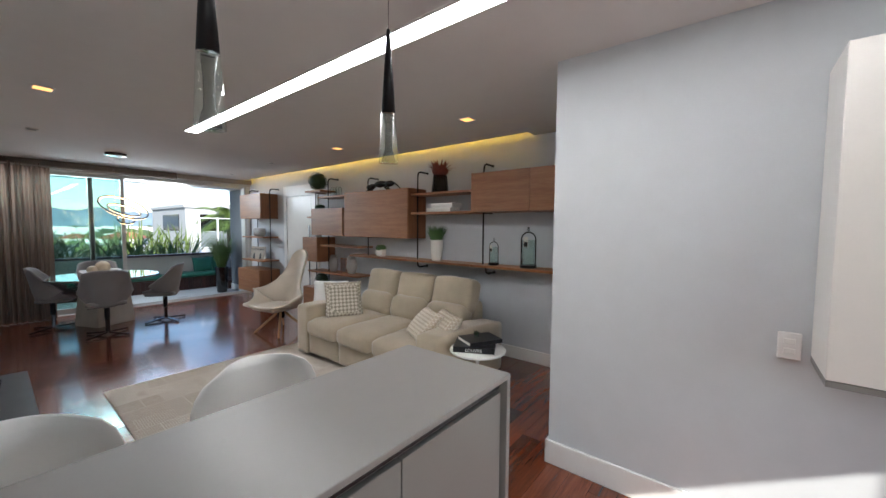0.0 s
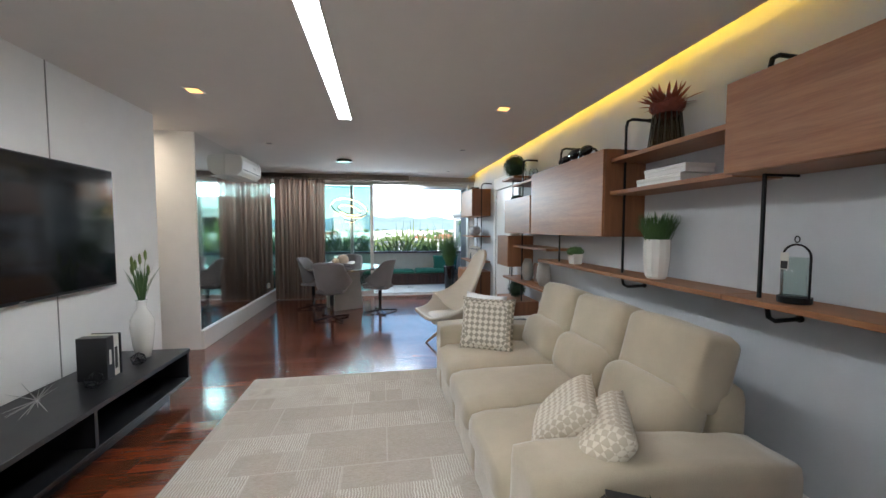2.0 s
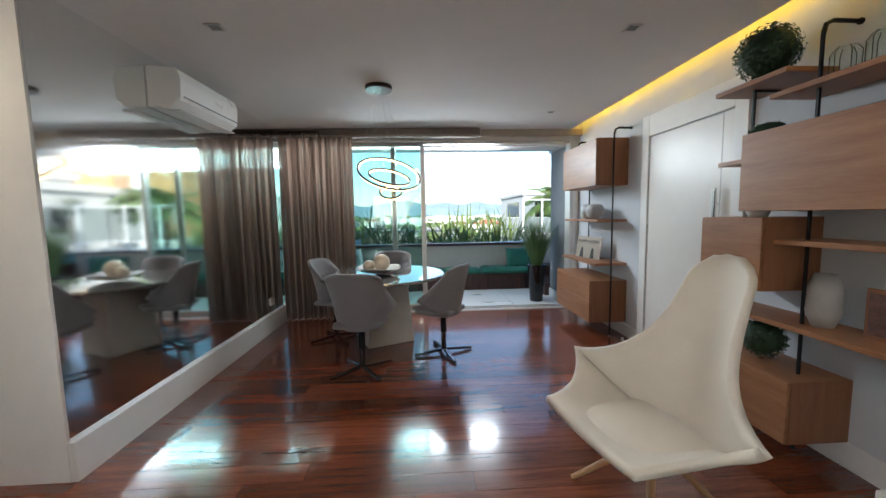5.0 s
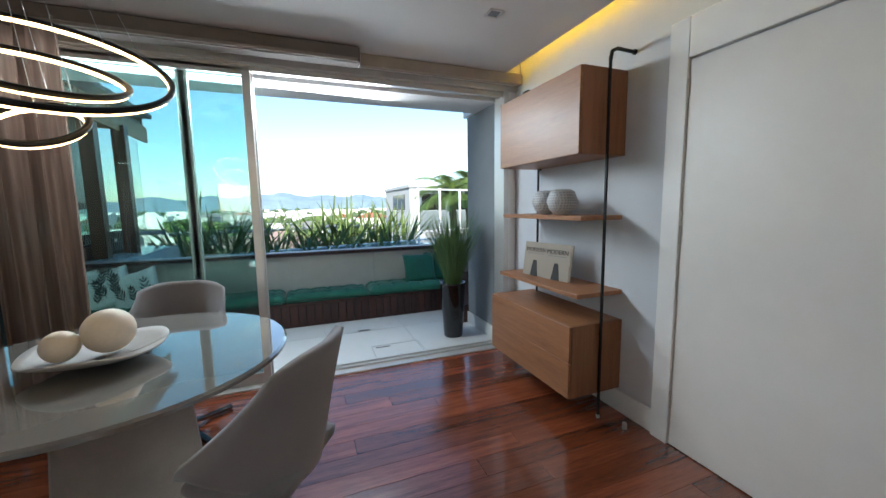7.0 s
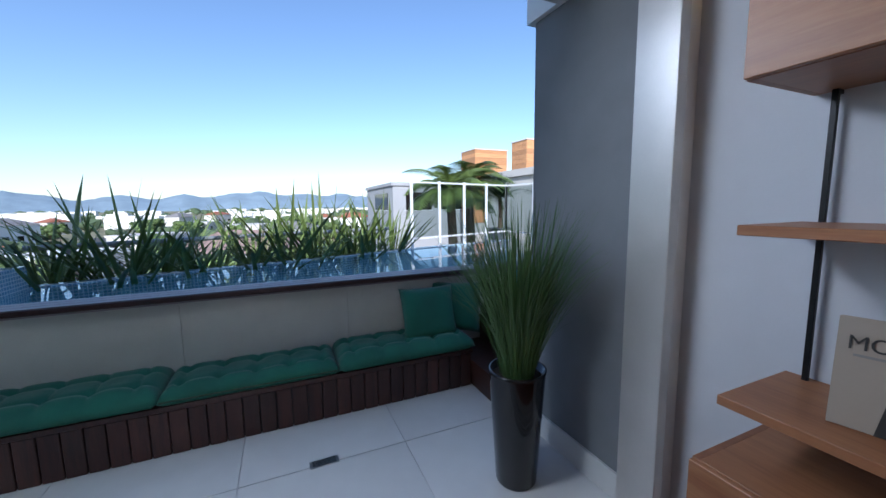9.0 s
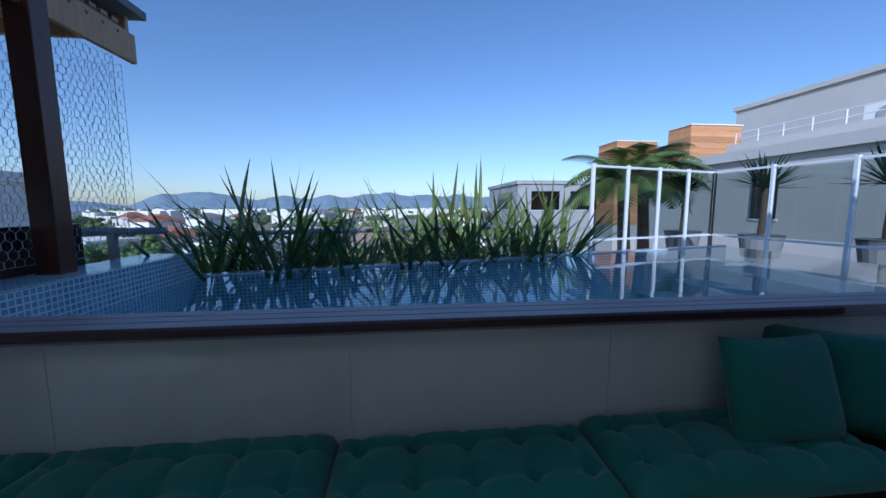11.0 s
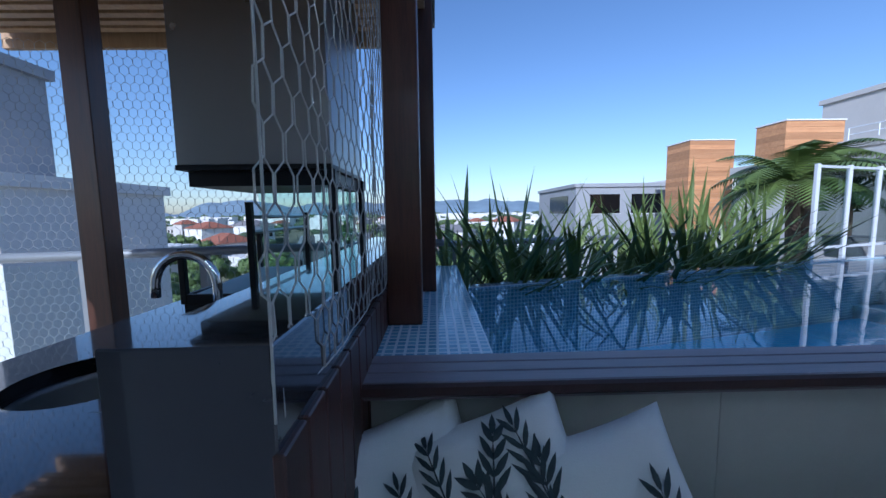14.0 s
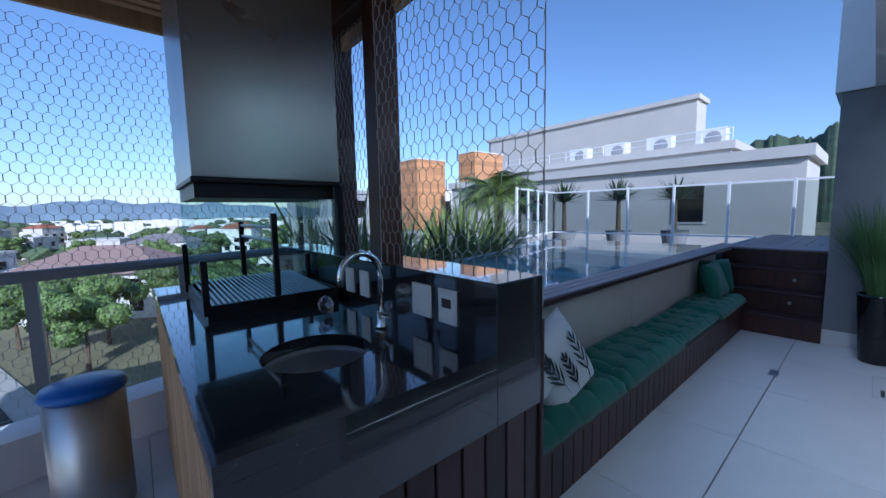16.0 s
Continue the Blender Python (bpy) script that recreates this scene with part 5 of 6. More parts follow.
def bench_pad(x, w, seed):
    t = thing("bench_cushion", (x, 1.65, 0.288), "deeply tufted dark green bench cushion", "cushion", "bench cushions")
    n, rows_y = max(2, round(w / 0.18)), (-0.1, 0.075)
    dots = [(-w / 2 + w * (k + 0.5) / n, yy) for k in range(n) for yy in rows_y]
    step = w / n

    def top(u, v):
        px, py = (u - 0.5) * w, -0.21 + 0.40 * v
        edge = min(1.0, 6.5 * min(u * w, (1 - u) * w, 0.40 * v, 0.40 * (1 - v)) / 0.40) ** 0.5
        d = min(math.hypot(px - a, py - c) for a, c in dots)
        q = abs(((px + w / 2) / step) % 1.0 - 0.5)
        crease = 0.011 * math.exp(-(q / 0.09) ** 2) + 0.009 * math.exp(-(min(abs(py - c) for c in rows_y) / 0.014) ** 2)
        z = 0.022 + 0.078 * edge - 0.042 * math.exp(-(d / 0.03) ** 2) - crease * edge
        return (px, py, z + 0.007 * noise.noise(Vector((px * 9, py * 9, seed))))

    part("pad", shell(top, round(w / 0.016), 26, 0.02), GREEN_FABRIC, t, smooth=True)
    part("underside", box(-w / 2 + 0.012, w / 2 - 0.012, -0.195, 0.178, 0.0, 0.03, 0.008), GREEN_FABRIC, t)
    part("piping", tube([(-w / 2 + 0.01, -0.207, 0.03), (w / 2 - 0.01, -0.207, 0.03)], 0.005, 6), LEAF_DARK, t)
    for a, c in dots:
        part("button", lathe([(0.009, 0), (0.006, 0.005)], 8, at=(a, c, 0.05)), GREEN_FABRIC, t)


for i in range(4):
    bench_pad(-3.61 + i * 0.975, 0.965, i)
cushion((-0.47, 1.60, 0.36), 0, -18, 0.44, 0.40, 0.15, GREEN_FABRIC, "plump dark green cushion on the bench", 5, "green cushions")
cushion((-0.25, 1.68, 0.36), -35, -14, 0.42, 0.40, 0.14, GREEN_FABRIC, "plump dark green cushion in the bench corner", 6, "green cushions")


def frond(bm, x, z, length, angle, y, n=5, w=0.008):
    """A sprig of slender pointed leaves printed on cloth, as a skin just off the cover."""
    d = Vector((math.sin(angle), 0, math.cos(angle)))
    s = Vector((d.z, 0, -d.x))
    p0 = Vector((x, 0, z))

    def leaf(b, e, l, wide):
        q = Vector((e.z, 0, -e.x))
        left = [b + e * l * k + q * wide * f for k, f in ((0.22, 0.75), (0.5, 1.0), (0.78, 0.6))]
        right = [b + e * l * k - q * wide * f for k, f in ((0.78, 0.6), (0.5, 1.0), (0.22, 0.75))]
        loop = [b, *left, b + e * l, *right]
        mid = bm.verts.new((0, 0, 0))
        c = b + e * l * 0.5
        mid.co = (c.x, y(c.x, c.z) - 0.0015, c.z)
        ring_v = [bm.verts.new((v.x, y(v.x, v.z), v.z)) for v in loop]
        for i in range(len(ring_v)):
            bm.faces.new((mid, ring_v[i], ring_v[(i + 1) % len(ring_v)]))

    for i in range(n):
        b = p0 + d * length * (i + 0.4) / n
        l = length * (0.52 - 0.22 * i / n)
        for sg in (-1, 1):
            leaf(b, (d * 0.85 + s * sg * 0.55).normalized(), l, w)
    leaf(p0 + d * length * 0.95, d, length * 0.3, w)
    leaf(p0 - d * length * 0.25, d, length * 1.3, 0.0025)


def printed_cushion(at, turn, tilt, label, seed, roll, w=0.44, h=0.42):
    t = cushion(at, turn, tilt, w, h, 0.15, WHITE_FABRIC, label, seed, "leaf print cushions", roll)
    r = random.Random(seed)

    def face(x, z):
        u, v = 2 * x / w, 2 * z / h - 1
        return -0.075 * max(0.0, (1 - u ** 4) * (1 - v ** 4)) ** 0.45 - 0.009

    bm = bmesh.new()
    for k in range(3 if seed % 2 else 6):
        frond(bm, -0.10 + 0.10 * (k % 3) + r.uniform(-0.02, 0.02), 0.09 + 0.14 * (k // 3) + r.uniform(-0.02, 0.03), r.uniform(0.11, 0.16) if k > 2 else r.uniform(0.14, 0.2), r.uniform(-0.35, 0.35), face, r.choice((4, 5)), r.uniform(0.006, 0.01))
    part("leaf_print", bm, LEAF_PRINT, t, "dark blue-green printed leaves")


printed_cushion((-4.04, 1.60, 0.36), 8, -24, "white cushion printed with dark leaf sprigs", 21, -16)
printed_cushion((-3.81, 1.58, 0.38), -6, -22, "white cushion densely printed with dark palm leaves", 22, -20)
printed_cushion((-3.56, 1.54, 0.355), -6, -22, "white cushion printed with dark leaf sprigs", 23, -18)

# pool
POOL = solid("pool_wall", box(-4.16, 0.35, 1.85, 1.93, -0.3, 0.79), PANEL_GREY, "grey panelled pool wall behind the bench", "pool wall", kind="structure")
for i in range(4):
    piece("panel", (1.033, 0.012, 0.79), (-3.64 + i * 1.035, 1.844, 0.395), PANEL_GREY, POOL, 0.001)
t = thing("pool_coping", (-2.0, 1.84, 0.79), "violet-grey timber coping along the pool edge", "coping")
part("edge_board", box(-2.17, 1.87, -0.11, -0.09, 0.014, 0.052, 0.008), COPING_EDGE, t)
for k, (y0, y1) in enumerate(((-0.09, -0.03), (-0.025, 0.035), (0.04, 0.1))):
    part("board", box(-2.17, 3.0, y0, y1, 0.0, 0.05, 0.003), COPING, t)


def edge_y(x):
    return 3.94 + (x + 3.98) * 0.264


def slab(pts, z0, z1):
    bm = bmesh.new()
    lo, hi = [bm.verts.new((x, y, z0)) for x, y in pts], [bm.verts.new((x, y, z1)) for x, y in pts]
    bm.faces.new(lo[::-1])
    bm.faces.new(hi)
    for i in range(len(pts)):
        j = (i + 1) % len(pts)
        bm.faces.new((lo[i], lo[j], hi[j], hi[i]))
    return bm


def sheet(pts, z):
    bm = bmesh.new()
    bm.faces.new([bm.verts.new((x, y, z)) for x, y in pts])
    return bm


solid("pool_basin", slab([(-3.8, 1.93), (3.3, 1.93), (3.3, edge_y(3.3) - 0.1), (-3.8, edge_y(-3.8))], -0.9, -0.15), POOL_TILE, "blue tiled pool floor", "pool", kind="structure")
solid("pool_side", box(-3.82, -3.78, 1.93, edge_y(-3.8), -0.8, 0.828), MOSAIC, "blue mosaic pool side", "pool", kind="structure")
solid("pool_ledge", box(-4.16, -3.82, 1.951, edge_y(-4.0), -0.3, 0.83), MOSAIC, "blue-grey mosaic ledge beside the pool", "pool", kind="structure")
solid("pool_side", box(-3.78, 3.3, 1.931, 1.949, -0.8, 0.789), POOL_TILE, "blue tiled pool side", "pool", kind="structure")
solid("pool_edge", slab([(-3.82, edge_y(-3.82)), (3.3, edge_y(3.3)), (3.3, edge_y(3.3) + 0.14), (-4.16, edge_y(-4.16) + 0.14), (-4.16, edge_y(-4.16) + 0.02)], -2.0, 0.615), MOSAIC, "blue mosaic infinity edge of the pool", "pool", kind="structure")
for i in range(3):
    solid("pool_step", box(1.5 + i * 0.5, 3.3, 1.95, edge_y(1.5), -0.7, 0.0 + i * 0.18), plain("pale_pool_step", (0.42, 0.56, 0.60), 0.4), "pale tiled step under the water", "pool", kind="structure")
w_ob = solid("water", sheet([(-3.78, 1.95), (3.3, 1.95), (3.3, edge_y(3.3)), (-3.78, edge_y(-3.78))], 0.602), WATER, "clear blue pool water with soft ripples", "water", kind="structure")
w_ob.visible_shadow = False

# steps and deck
DECK = thing("deck_steps", (0, 0, -0.002), "dark timber steps with drawers up to the pool deck", "steps")
for i in range(4):
    x0 = -0.2 + 0.28 * i
    part("riser", box(x0, 1.2, 0.86, 1.84, 0.208 * i, 0.208 * (i + 1) - 0.022), DARK_WOOD, DECK)
    part("tread", box(x0 - 0.02, 1.2, 0.86, 1.84, 0.208 * (i + 1) - 0.022, 0.208 * (i + 1), 0.003), COPING if i == 3 else DARK_WOOD, DECK)
    if i in (1, 2):
        part("knob", lathe([(0.016, 0), (0.02, 0.012), (0.014, 0.02)], 12), STEEL, DECK).matrix_local = Matrix.Translation((x0, 1.12, 0.208 * i + 0.1)) @ Matrix.Rotation(radians(-90), 4, "Y")
t = thing("pool_deck", (0.9, 0.9, 0.79), "violet-grey timber deck beside the pool", "deck")
part("joists", box(0.3, 2.6, -1.2, 0.94, -0.8, 0.0), DARK_WOOD, t)
for i in range(16):
    piece("board", (2.3, 0.125, 0.04), (1.45, -1.13 + i * 0.13, 0.02), COPING, t, 0.003)

# white framed glass fence
t = thing("pool_fence", (0, 0, 0.6), "white aluminium pool fence with glass panels", "fence")
FA, FB, FC = Vector((0.6, 5.14, 0)), Vector((3.0, 5.86, 0)), Vector((3.35, 0.6, 0))


def fence_run(a, b, n):
    d = (b - a) / n
    for i in range(n + 1):
        p = a + d * i
        part("post", box(p.x - 0.022, p.x + 0.022, p.y - 0.022, p.y + 0.022, 0, 1.2, 0.003), WHITE_ALU, t)
    for i in range(n):
        p, q = a + d * i, a + d * (i + 1)
        for z in (0.19, 1.17):
            part("rail", tube([p + Vector((0, 0, z)), q + Vector((0, 0, z))], 0.02, 4), WHITE_ALU, t)
        e = d.normalized() * 0.03
        bm = bmesh.new()
        bm.faces.new([bm.verts.new(v) for v in (p + e + Vector((0, 0, 0.22)), q - e + Vector((0, 0, 0.22)), q - e + Vector((0, 0, 1.14)), p + e + Vector((0, 0, 1.14)))])
        bmesh.ops.solidify(bm, geom=bm.faces[:], thickness=0.008)
        part("pane", bm, GLASS_SMOKE, t, "smoky tinted glass pane")


fence_run(FA, FB, 4)
fence_run(FB, FC, 6)

# bar counter with sink and grill
t = thing("bar_counter", (-4.6, 2.2, -0.002), "black granite bar counter with slatted timber sides", "counter")
part("worktop_front", box(-0.49, 0.21, -0.93, -0.705, 0.88, 0.92), GRANITE, t)
part("worktop_back", box(-0.49, 0.21, -0.37, 1.1, 0.88, 0.92), GRANITE, t)
part("worktop_side", box(-0.49, -0.325, -0.7049, -0.3701, 0.88, 0.92), GRANITE, t)
part("worktop_side", box(0.005, 0.21, -0.7049, -0.3701, 0.88, 0.92), GRANITE, t)
bm = bmesh.new()
n = 40
for zz, flip in ((0.92, False), (0.88, True)):
    inner = [bm.verts.new((-0.16 + 0.158 * math.cos(a), -0.5375 + 0.155 * math.sin(a), zz)) for a in (6.2832 * k / n for k in range(n))]
    outer = []
    for k in range(n):
        c, s = math.cos(6.2832 * k / n), math.sin(6.2832 * k / n)
        f = 1 / max(abs(c) / 0.165, abs(s) / 0.1675)
        outer.append(bm.verts.new((-0.16 + c * f, -0.5375 + s * f, zz)))
    for k in range(n):
        bm.faces.new((inner[k], inner[(k + 1) % n], outer[(k + 1) % n], outer[k]))
part("worktop_sink_cut", bm, GRANITE, t)
part("sink", lathe([(0.0, -0.16), (0.02, -0.16), (0.12, -0.155), (0.152, -0.12), (0.158, -0.02), (0.162, -0.001), (0.172, -0.001), (0.165, -0.12), (0.125, -0.165), (0.0, -0.17)], 40, at=(-0.16, -0.5375, 0.88)), plain("sink_steel", (0.24, 0.24, 0.24), 0.45, 0.75, var=0.08, fine=300), t, "round brushed steel sink", smooth=True)
part("apron", box(-0.49, 0.21, -0.93, -0.91, 0.70, 0.88, 0.002), GRANITE, t)
part("upstand", box(0.21, 0.43, -0.93, 1.15, 0.70, 1.125, 0.003), GRANITE, t, "raised granite bar ledge")
part("carcass", box(-0.47, 0.41, -0.9, 1.1, 0, 0.70), BLACK_SATIN, t)
for i in range(10):
    piece("slat", (0.085, 0.018, 0.70), (-0.43 + i * 0.092, -0.912, 0.35), DARK_WOOD, t, 0.003)
for i in range(22):
    piece("slat", (0.018, 0.085, 0.86), (0.431, -0.89 + i * 0.092, 0.55), DARK_WOOD, t, 0.003)
for i in range(44):
    piece("strip", (0.016, 0.03, 0.86), (-0.482, -0.9 + i * 0.046, 0.44), SLAT_WOOD, t, 0.003)
for y, w in ((-0.72, 0.045), (-0.58, 0.055), (-0.16, 0.04), (-0.02, 0.04)):
    pl = part("socket_plate", box(0.202, 0.21, y - w, y + w, 0.965, 1.08, 0.003), TRIM, t)
    part("socket_face", box(0.199, 0.202, y - w * 0.6, y + w * 0.6, 0.985, 1.06, 0.001), WHITE_PLASTIC, pl)
part("timer_screen", box(0.1975, 0.1988, -0.745, -0.70, 1.02, 1.05), INK, t)
t = thing("kitchen_tap", (-4.5, 1.72, 0.918), "tall chrome arched sink tap", "tap")
part("base", lathe([(0.022, 0), (0.022, 0.012), (0.016, 0.02), (0.016, 0.06)], 18), CHROME, t, smooth=True)
arc = [(0, 0, 0.05), (0, 0, 0.20)] + [(-0.075 + 0.075 * math.cos(a), 0, 0.20 + 0.075 * math.sin(a)) for a in (j * 3.1416 / 12 for j in range(1, 13))] + [(-0.152, 0, 0.17)]
part("spout", tube(arc, 0.011, 12), CHROME, t, smooth=True)
part("handle", tube([(0, -0.01, 0.05), (0.0, -0.06, 0.055)], 0.009, 10), CHROME, t)
part("lever", tube([(0, -0.055, 0.055), (0, -0.06, 0.1)], 0.006, 8), CHROME, t)
t = thing("sink_strainer", (-4.58, 2.02, 0.918), "chrome sink strainer leaning on the worktop", "strainer")
t.matrix_world = pose(-4.58, 2.03, 0.957, 72, 0, 20)
part("disc", lathe([(0.036, 0), (0.04, 0.004), (0.036, 0.008), (0.01, 0.012)], 24), CHROME, t)
for k in range(10):
    a = k * 0.628
    part("spoke", box(0.014, 0.03, -0.002, 0.002, 0.0105, 0.0125), BLACK_METAL, t).matrix_local = Matrix.Rotation(a, 4, "Z")


def grill():
    t = thing("barbecue_grill", (-4.69, 2.62, 0.918), "black steel barbecue with rod grate and glass guards", "barbecue")
    part("tray", box(-0.27, 0.27, -0.36, 0.3, 0, 0.02, 0.002), BLACK_METAL, t)
    for a in ((-0.27, 0.27, -0.36, -0.345), (-0.27, 0.27, 0.285, 0.3), (-0.27, -0.255, -0.345, 0.285), (0.255, 0.27, -0.345, 0.285)):
        part("rim", box(*a, 0.02, 0.06, 0.001), BLACK_METAL, t)
    for i in range(24):
        part("grate_bar", tube([(-0.24 + i * 0.0209, -0.33, 0.05), (-0.24 + i * 0.0209, 0.27, 0.075)], 0.005, 6), STEEL, t)
    for x, y, h in ((-0.27, -0.35, 0.24), (0.0, -0.34, 0.42), (-0.27, 0.29, 0.27), (0.0, 0.29, 0.38), (0.26, 0.0, 0.2)):
        part("upright", box(x - 0.012, x + 0.012, y - 0.012, y + 0.012, 0.02, h, 0.002), BLACK_METAL, t)
    for z in (0.3, 0.36):
        part("crossbar", tube([(0, -0.34, z), (0, 0.29, z)], 0.008, 8), STEEL, t)
    for x0, x1, y0, y1 in ((0.28, 0.288, -0.33, 0.32), (-0.27, 0.28, 0.312, 0.32)):
        part("glass_guard", box(x0, x1, y0, y1, 0.02, 0.56), GLASS_GREEN, t, "clear glass guard")


grill()
t = thing("range_hood", (-4.67, 2.6, 1.465), "tall dark steel barbecue hood", "hood")
HOOD = plain("dark_steel", (0.27, 0.265, 0.26), 0.3, 1.0, var=0.02, scale=2, fine=300)
part("chimney", box(-0.3, 0.3, -0.3, 0.3, 0.02, 1.25, 0.002), HOOD, t)
part("lip", box(-0.305, 0.305, -0.305, 0.305, 0.0, 0.02, 0.002), BLACK_METAL, t)
part("inner_flange", box(-0.29, 0.29, -0.25, 0.29, -0.06, -0.001), BLACK_METAL, t)
for x in (0.285,):
    part("support", box(x, x + 0.03, 0.27, 0.3, -0.545, 0), BLACK_METAL, t)
    part("support", box(x, x + 0.03, -0.3, -0.27, -0.545, 0), BLACK_METAL, t)
t = thing("waste_bin", (-5.38, 2.85, -0.002), "round steel pedal bin with a blue lid", "bin")
part("body", lathe([(0.135, 0), (0.14, 0.01), (0.14, 0.56), (0.13, 0.56)], 36), STEEL, t, smooth=True)
part("lid", lathe([(0.146, 0.56), (0.15, 0.575), (0.14, 0.6), (0.05, 0.612), (0.0, 0.612)], 36), BLUE_PLASTIC, t, smooth=True)

# pergola
PERG = thing("pergola", (-5.6, 1.9, 0), "stained timber pergola with a slatted roof over the bar", "pergola")
for x, y, z0 in ((-4.09, 2.34, 0.83), (-4.03, 2.97, 0.83), (-5.9, 2.98, 0.0)):
    part("post", box(x - 0.07 + 5.6, x + 0.07 + 5.6, y - 0.06 - 1.9, y + 0.06 - 1.9, z0, 2.46 if x > -5 else 2.60, 0.004), BEAM_WOOD, PERG)
part("beam", box(1.45, 1.59, -1.2, 1.75, 2.46, 2.62, 0.004), BEAM_WOOD, PERG)
part("beam", box(-1.6, 1.45, 1.0, 1.14, 2.60, 2.735, 0.004), BEAM_WOOD, PERG)
fas = part("fascia", box(1.56, 1.6, -1.2, 1.92, 2.38, 2.6, 0.003), SLAT_WOOD, PERG, "eave board with a row of triangular holes")
for i in range(22):
    part("notch", lathe([(0.016, 0), (0.016, 0.003)], 3), BLACK_SATIN, fas).matrix_local = Matrix.Translation((1.6, -1.1 + i * 0.135, 2.555)) @ Matrix.Rotation(radians(90), 4, "Y")
part("fascia", box(-1.6, 1.56, 1.88, 1.92, 2.56, 2.735, 0.003), SLAT_WOOD, PERG)
part("roof", box(-1.6, 1.66, -1.2, 1.98, 2.74, 2.8), STUCCO_DARK, PERG)
for i in range(30):
    part("slat", box(-1.6, 1.56, -1.15 + i * 0.1, -1.09 + i * 0.1, 2.64, 2.67), SLAT_WOOD, PERG)


# safety net
def net(a, b, z0, z1, cell, cord, parent_label):
    """Knotted six-sided mesh: wavering strands that meet in turn with either neighbour."""
    a, b = Vector(a), Vector(b)
    L = (b - a).length
    nx, nz = round(L / cell), round((z1 - z0) / (cell * 1.0))
    d = (b - a) / nx
    nrm = Vector((-d.y, d.x, 0)).normalized()
    bm = bmesh.new()

    def at(i, j):
        side = 0.46 if ((j // 2) + i) % 2 == 0 else -0.46
        jit = noise.noise(Vector((i * 0.23, j * 0.13, L))) * 0.5
        p = a + d * max(0.0, min(nx, i + 0.5 + side + jit * 0.6))
        sag = 0.25 * cell * math.sin(3.14 * i / nx)
        z = z0 + (z1 - z0) * (j + 0.35 * (j % 2) - 0.2 + 0.5 * jit) / nz - sag * (1 - j / nz)
        return Vector((p.x, p.y, z)) + nrm * 0.02 * noise.noise(Vector((i * 0.15, j * 0.06, 3)))

    for i in range(nx):
        tube([at(i, j) for j in range(nz + 1)], cord, 4, bm)
    t = thing("safety_net", (0, 0, 0), parent_label, "net", "safety nets")
    tagged(part("mesh", bm, ROPE, t), kind="stuff")
    for p in (a, b):
        part("edge_cord", tube([(p.x, p.y, z0), (p.x + 0.004, p.y, (z0 + z1) / 2), (p.x, p.y, z1)], cord * 1.3, 5), ROPE, t)
    part("hem_cord", tube([at(i, 0) for i in range(nx)], cord * 1.2, 5), ROPE, t)


net((-4.17, 1.27, 0), (-4.16, 2.28, 0), 1.02, 2.5, 0.029, 0.0016, "pale cord safety net beside the bar")
net((-4.14, 2.42, 0), (-4.1, 3.7, 0), 0.9, 2.4, 0.027, 0.0015, "pale cord safety net between the posts")
net((-7.0, 3.14, 0), (-4.15, 3.86, 0), 0.3, 2.4, 0.027, 0.0012, "grey cord safety net above the railing")

# railing
t = thing("terrace_railing", (0, 0, 0), "grey metal railing with glass panels", "railing")
RA, RB = Vector((-7.2, 2.98, 0)), Vector((-3.9, 3.84, 0))
part("handrail", tube([RA + Vector((0, 0, 1.04)), RB + Vector((0, 0, 1.04))], 0.032, 12), RAIL_GREY, t, smooth=True)
for i in range(5):
    p = RA + (RB - RA) * (i + 0.45) / 5
    part("post", box(p.x - 0.025, p.x + 0.025, p.y - 0.025, p.y + 0.025, 0.24, 1.02), RAIL_GREY, t)
bm = bmesh.new()
bm.faces.new([bm.verts.new(v) for v in (RA + Vector((0, 0, 0.3)), RB + Vector((0, 0, 0.3)), RB + Vector((0, 0, 0.98)), RA + Vector((0, 0, 0.98)))])
bmesh.ops.solidify(bm, geom=bm.faces[:], thickness=0.008)
part("pane", bm, GLASS, t)
solid("parapet", slab([(-7.2, 2.9), (-4.17, 3.69), (-4.17, 3.95), (-7.2, 3.16)], -0.3, 0.24), WHITE_WALL, "low white parapet under the railing", "parapet", kind="structure")
t = thing("planter_railing", (0, 0, 0), "grey metal railing behind the planter", "railing")
PA, PB = Vector((-4.1, 4.65, 0)), Vector((0.5, 5.86, 0))
part("handrail", tube([PA + Vector((0, 0, 0.95)), PB + Vector((0, 0, 0.95))], 0.03, 10), RAIL_GREY, t)
for i in range(4):
    p = PA + (PB - PA) * (i + 0.3) / 4
    part("post", box(p.x - 0.02, p.x + 0.02, p.y - 0.02, p.y + 0.02, 0.2, 0.94), RAIL_GREY, t)
solid("planter_soil", slab([(-4.16, edge_y(-4.16) + 0.15), (3.3, edge_y(3.3) + 0.15), (3.3, edge_y(3.3) + 0.75), (-4.16, edge_y(-4.16) + 0.75)], -0.1, 0.3), SOIL, "dark planter soil beyond the pool edge", "planter", kind="structure")

# strap-leaf clumps in the planter
rp = random.Random(12)
for i in range(17):
    x = -3.85 + i * 0.262 + rp.uniform(-0.11, 0.11)
    t = thing("strap_leaf_plant", (x, edge_y(x) + rp.uniform(0.28, 0.5), 0.30), "tall strap-leaved plant in the pool planter", "plant", "planter plants", rp.uniform(0, 360))
    part("leaves", tuft(27, rp.uniform(1.3, 1.65), 0.027, 1.0, 0.11, 100 + i, 0.75), LEAF, t)

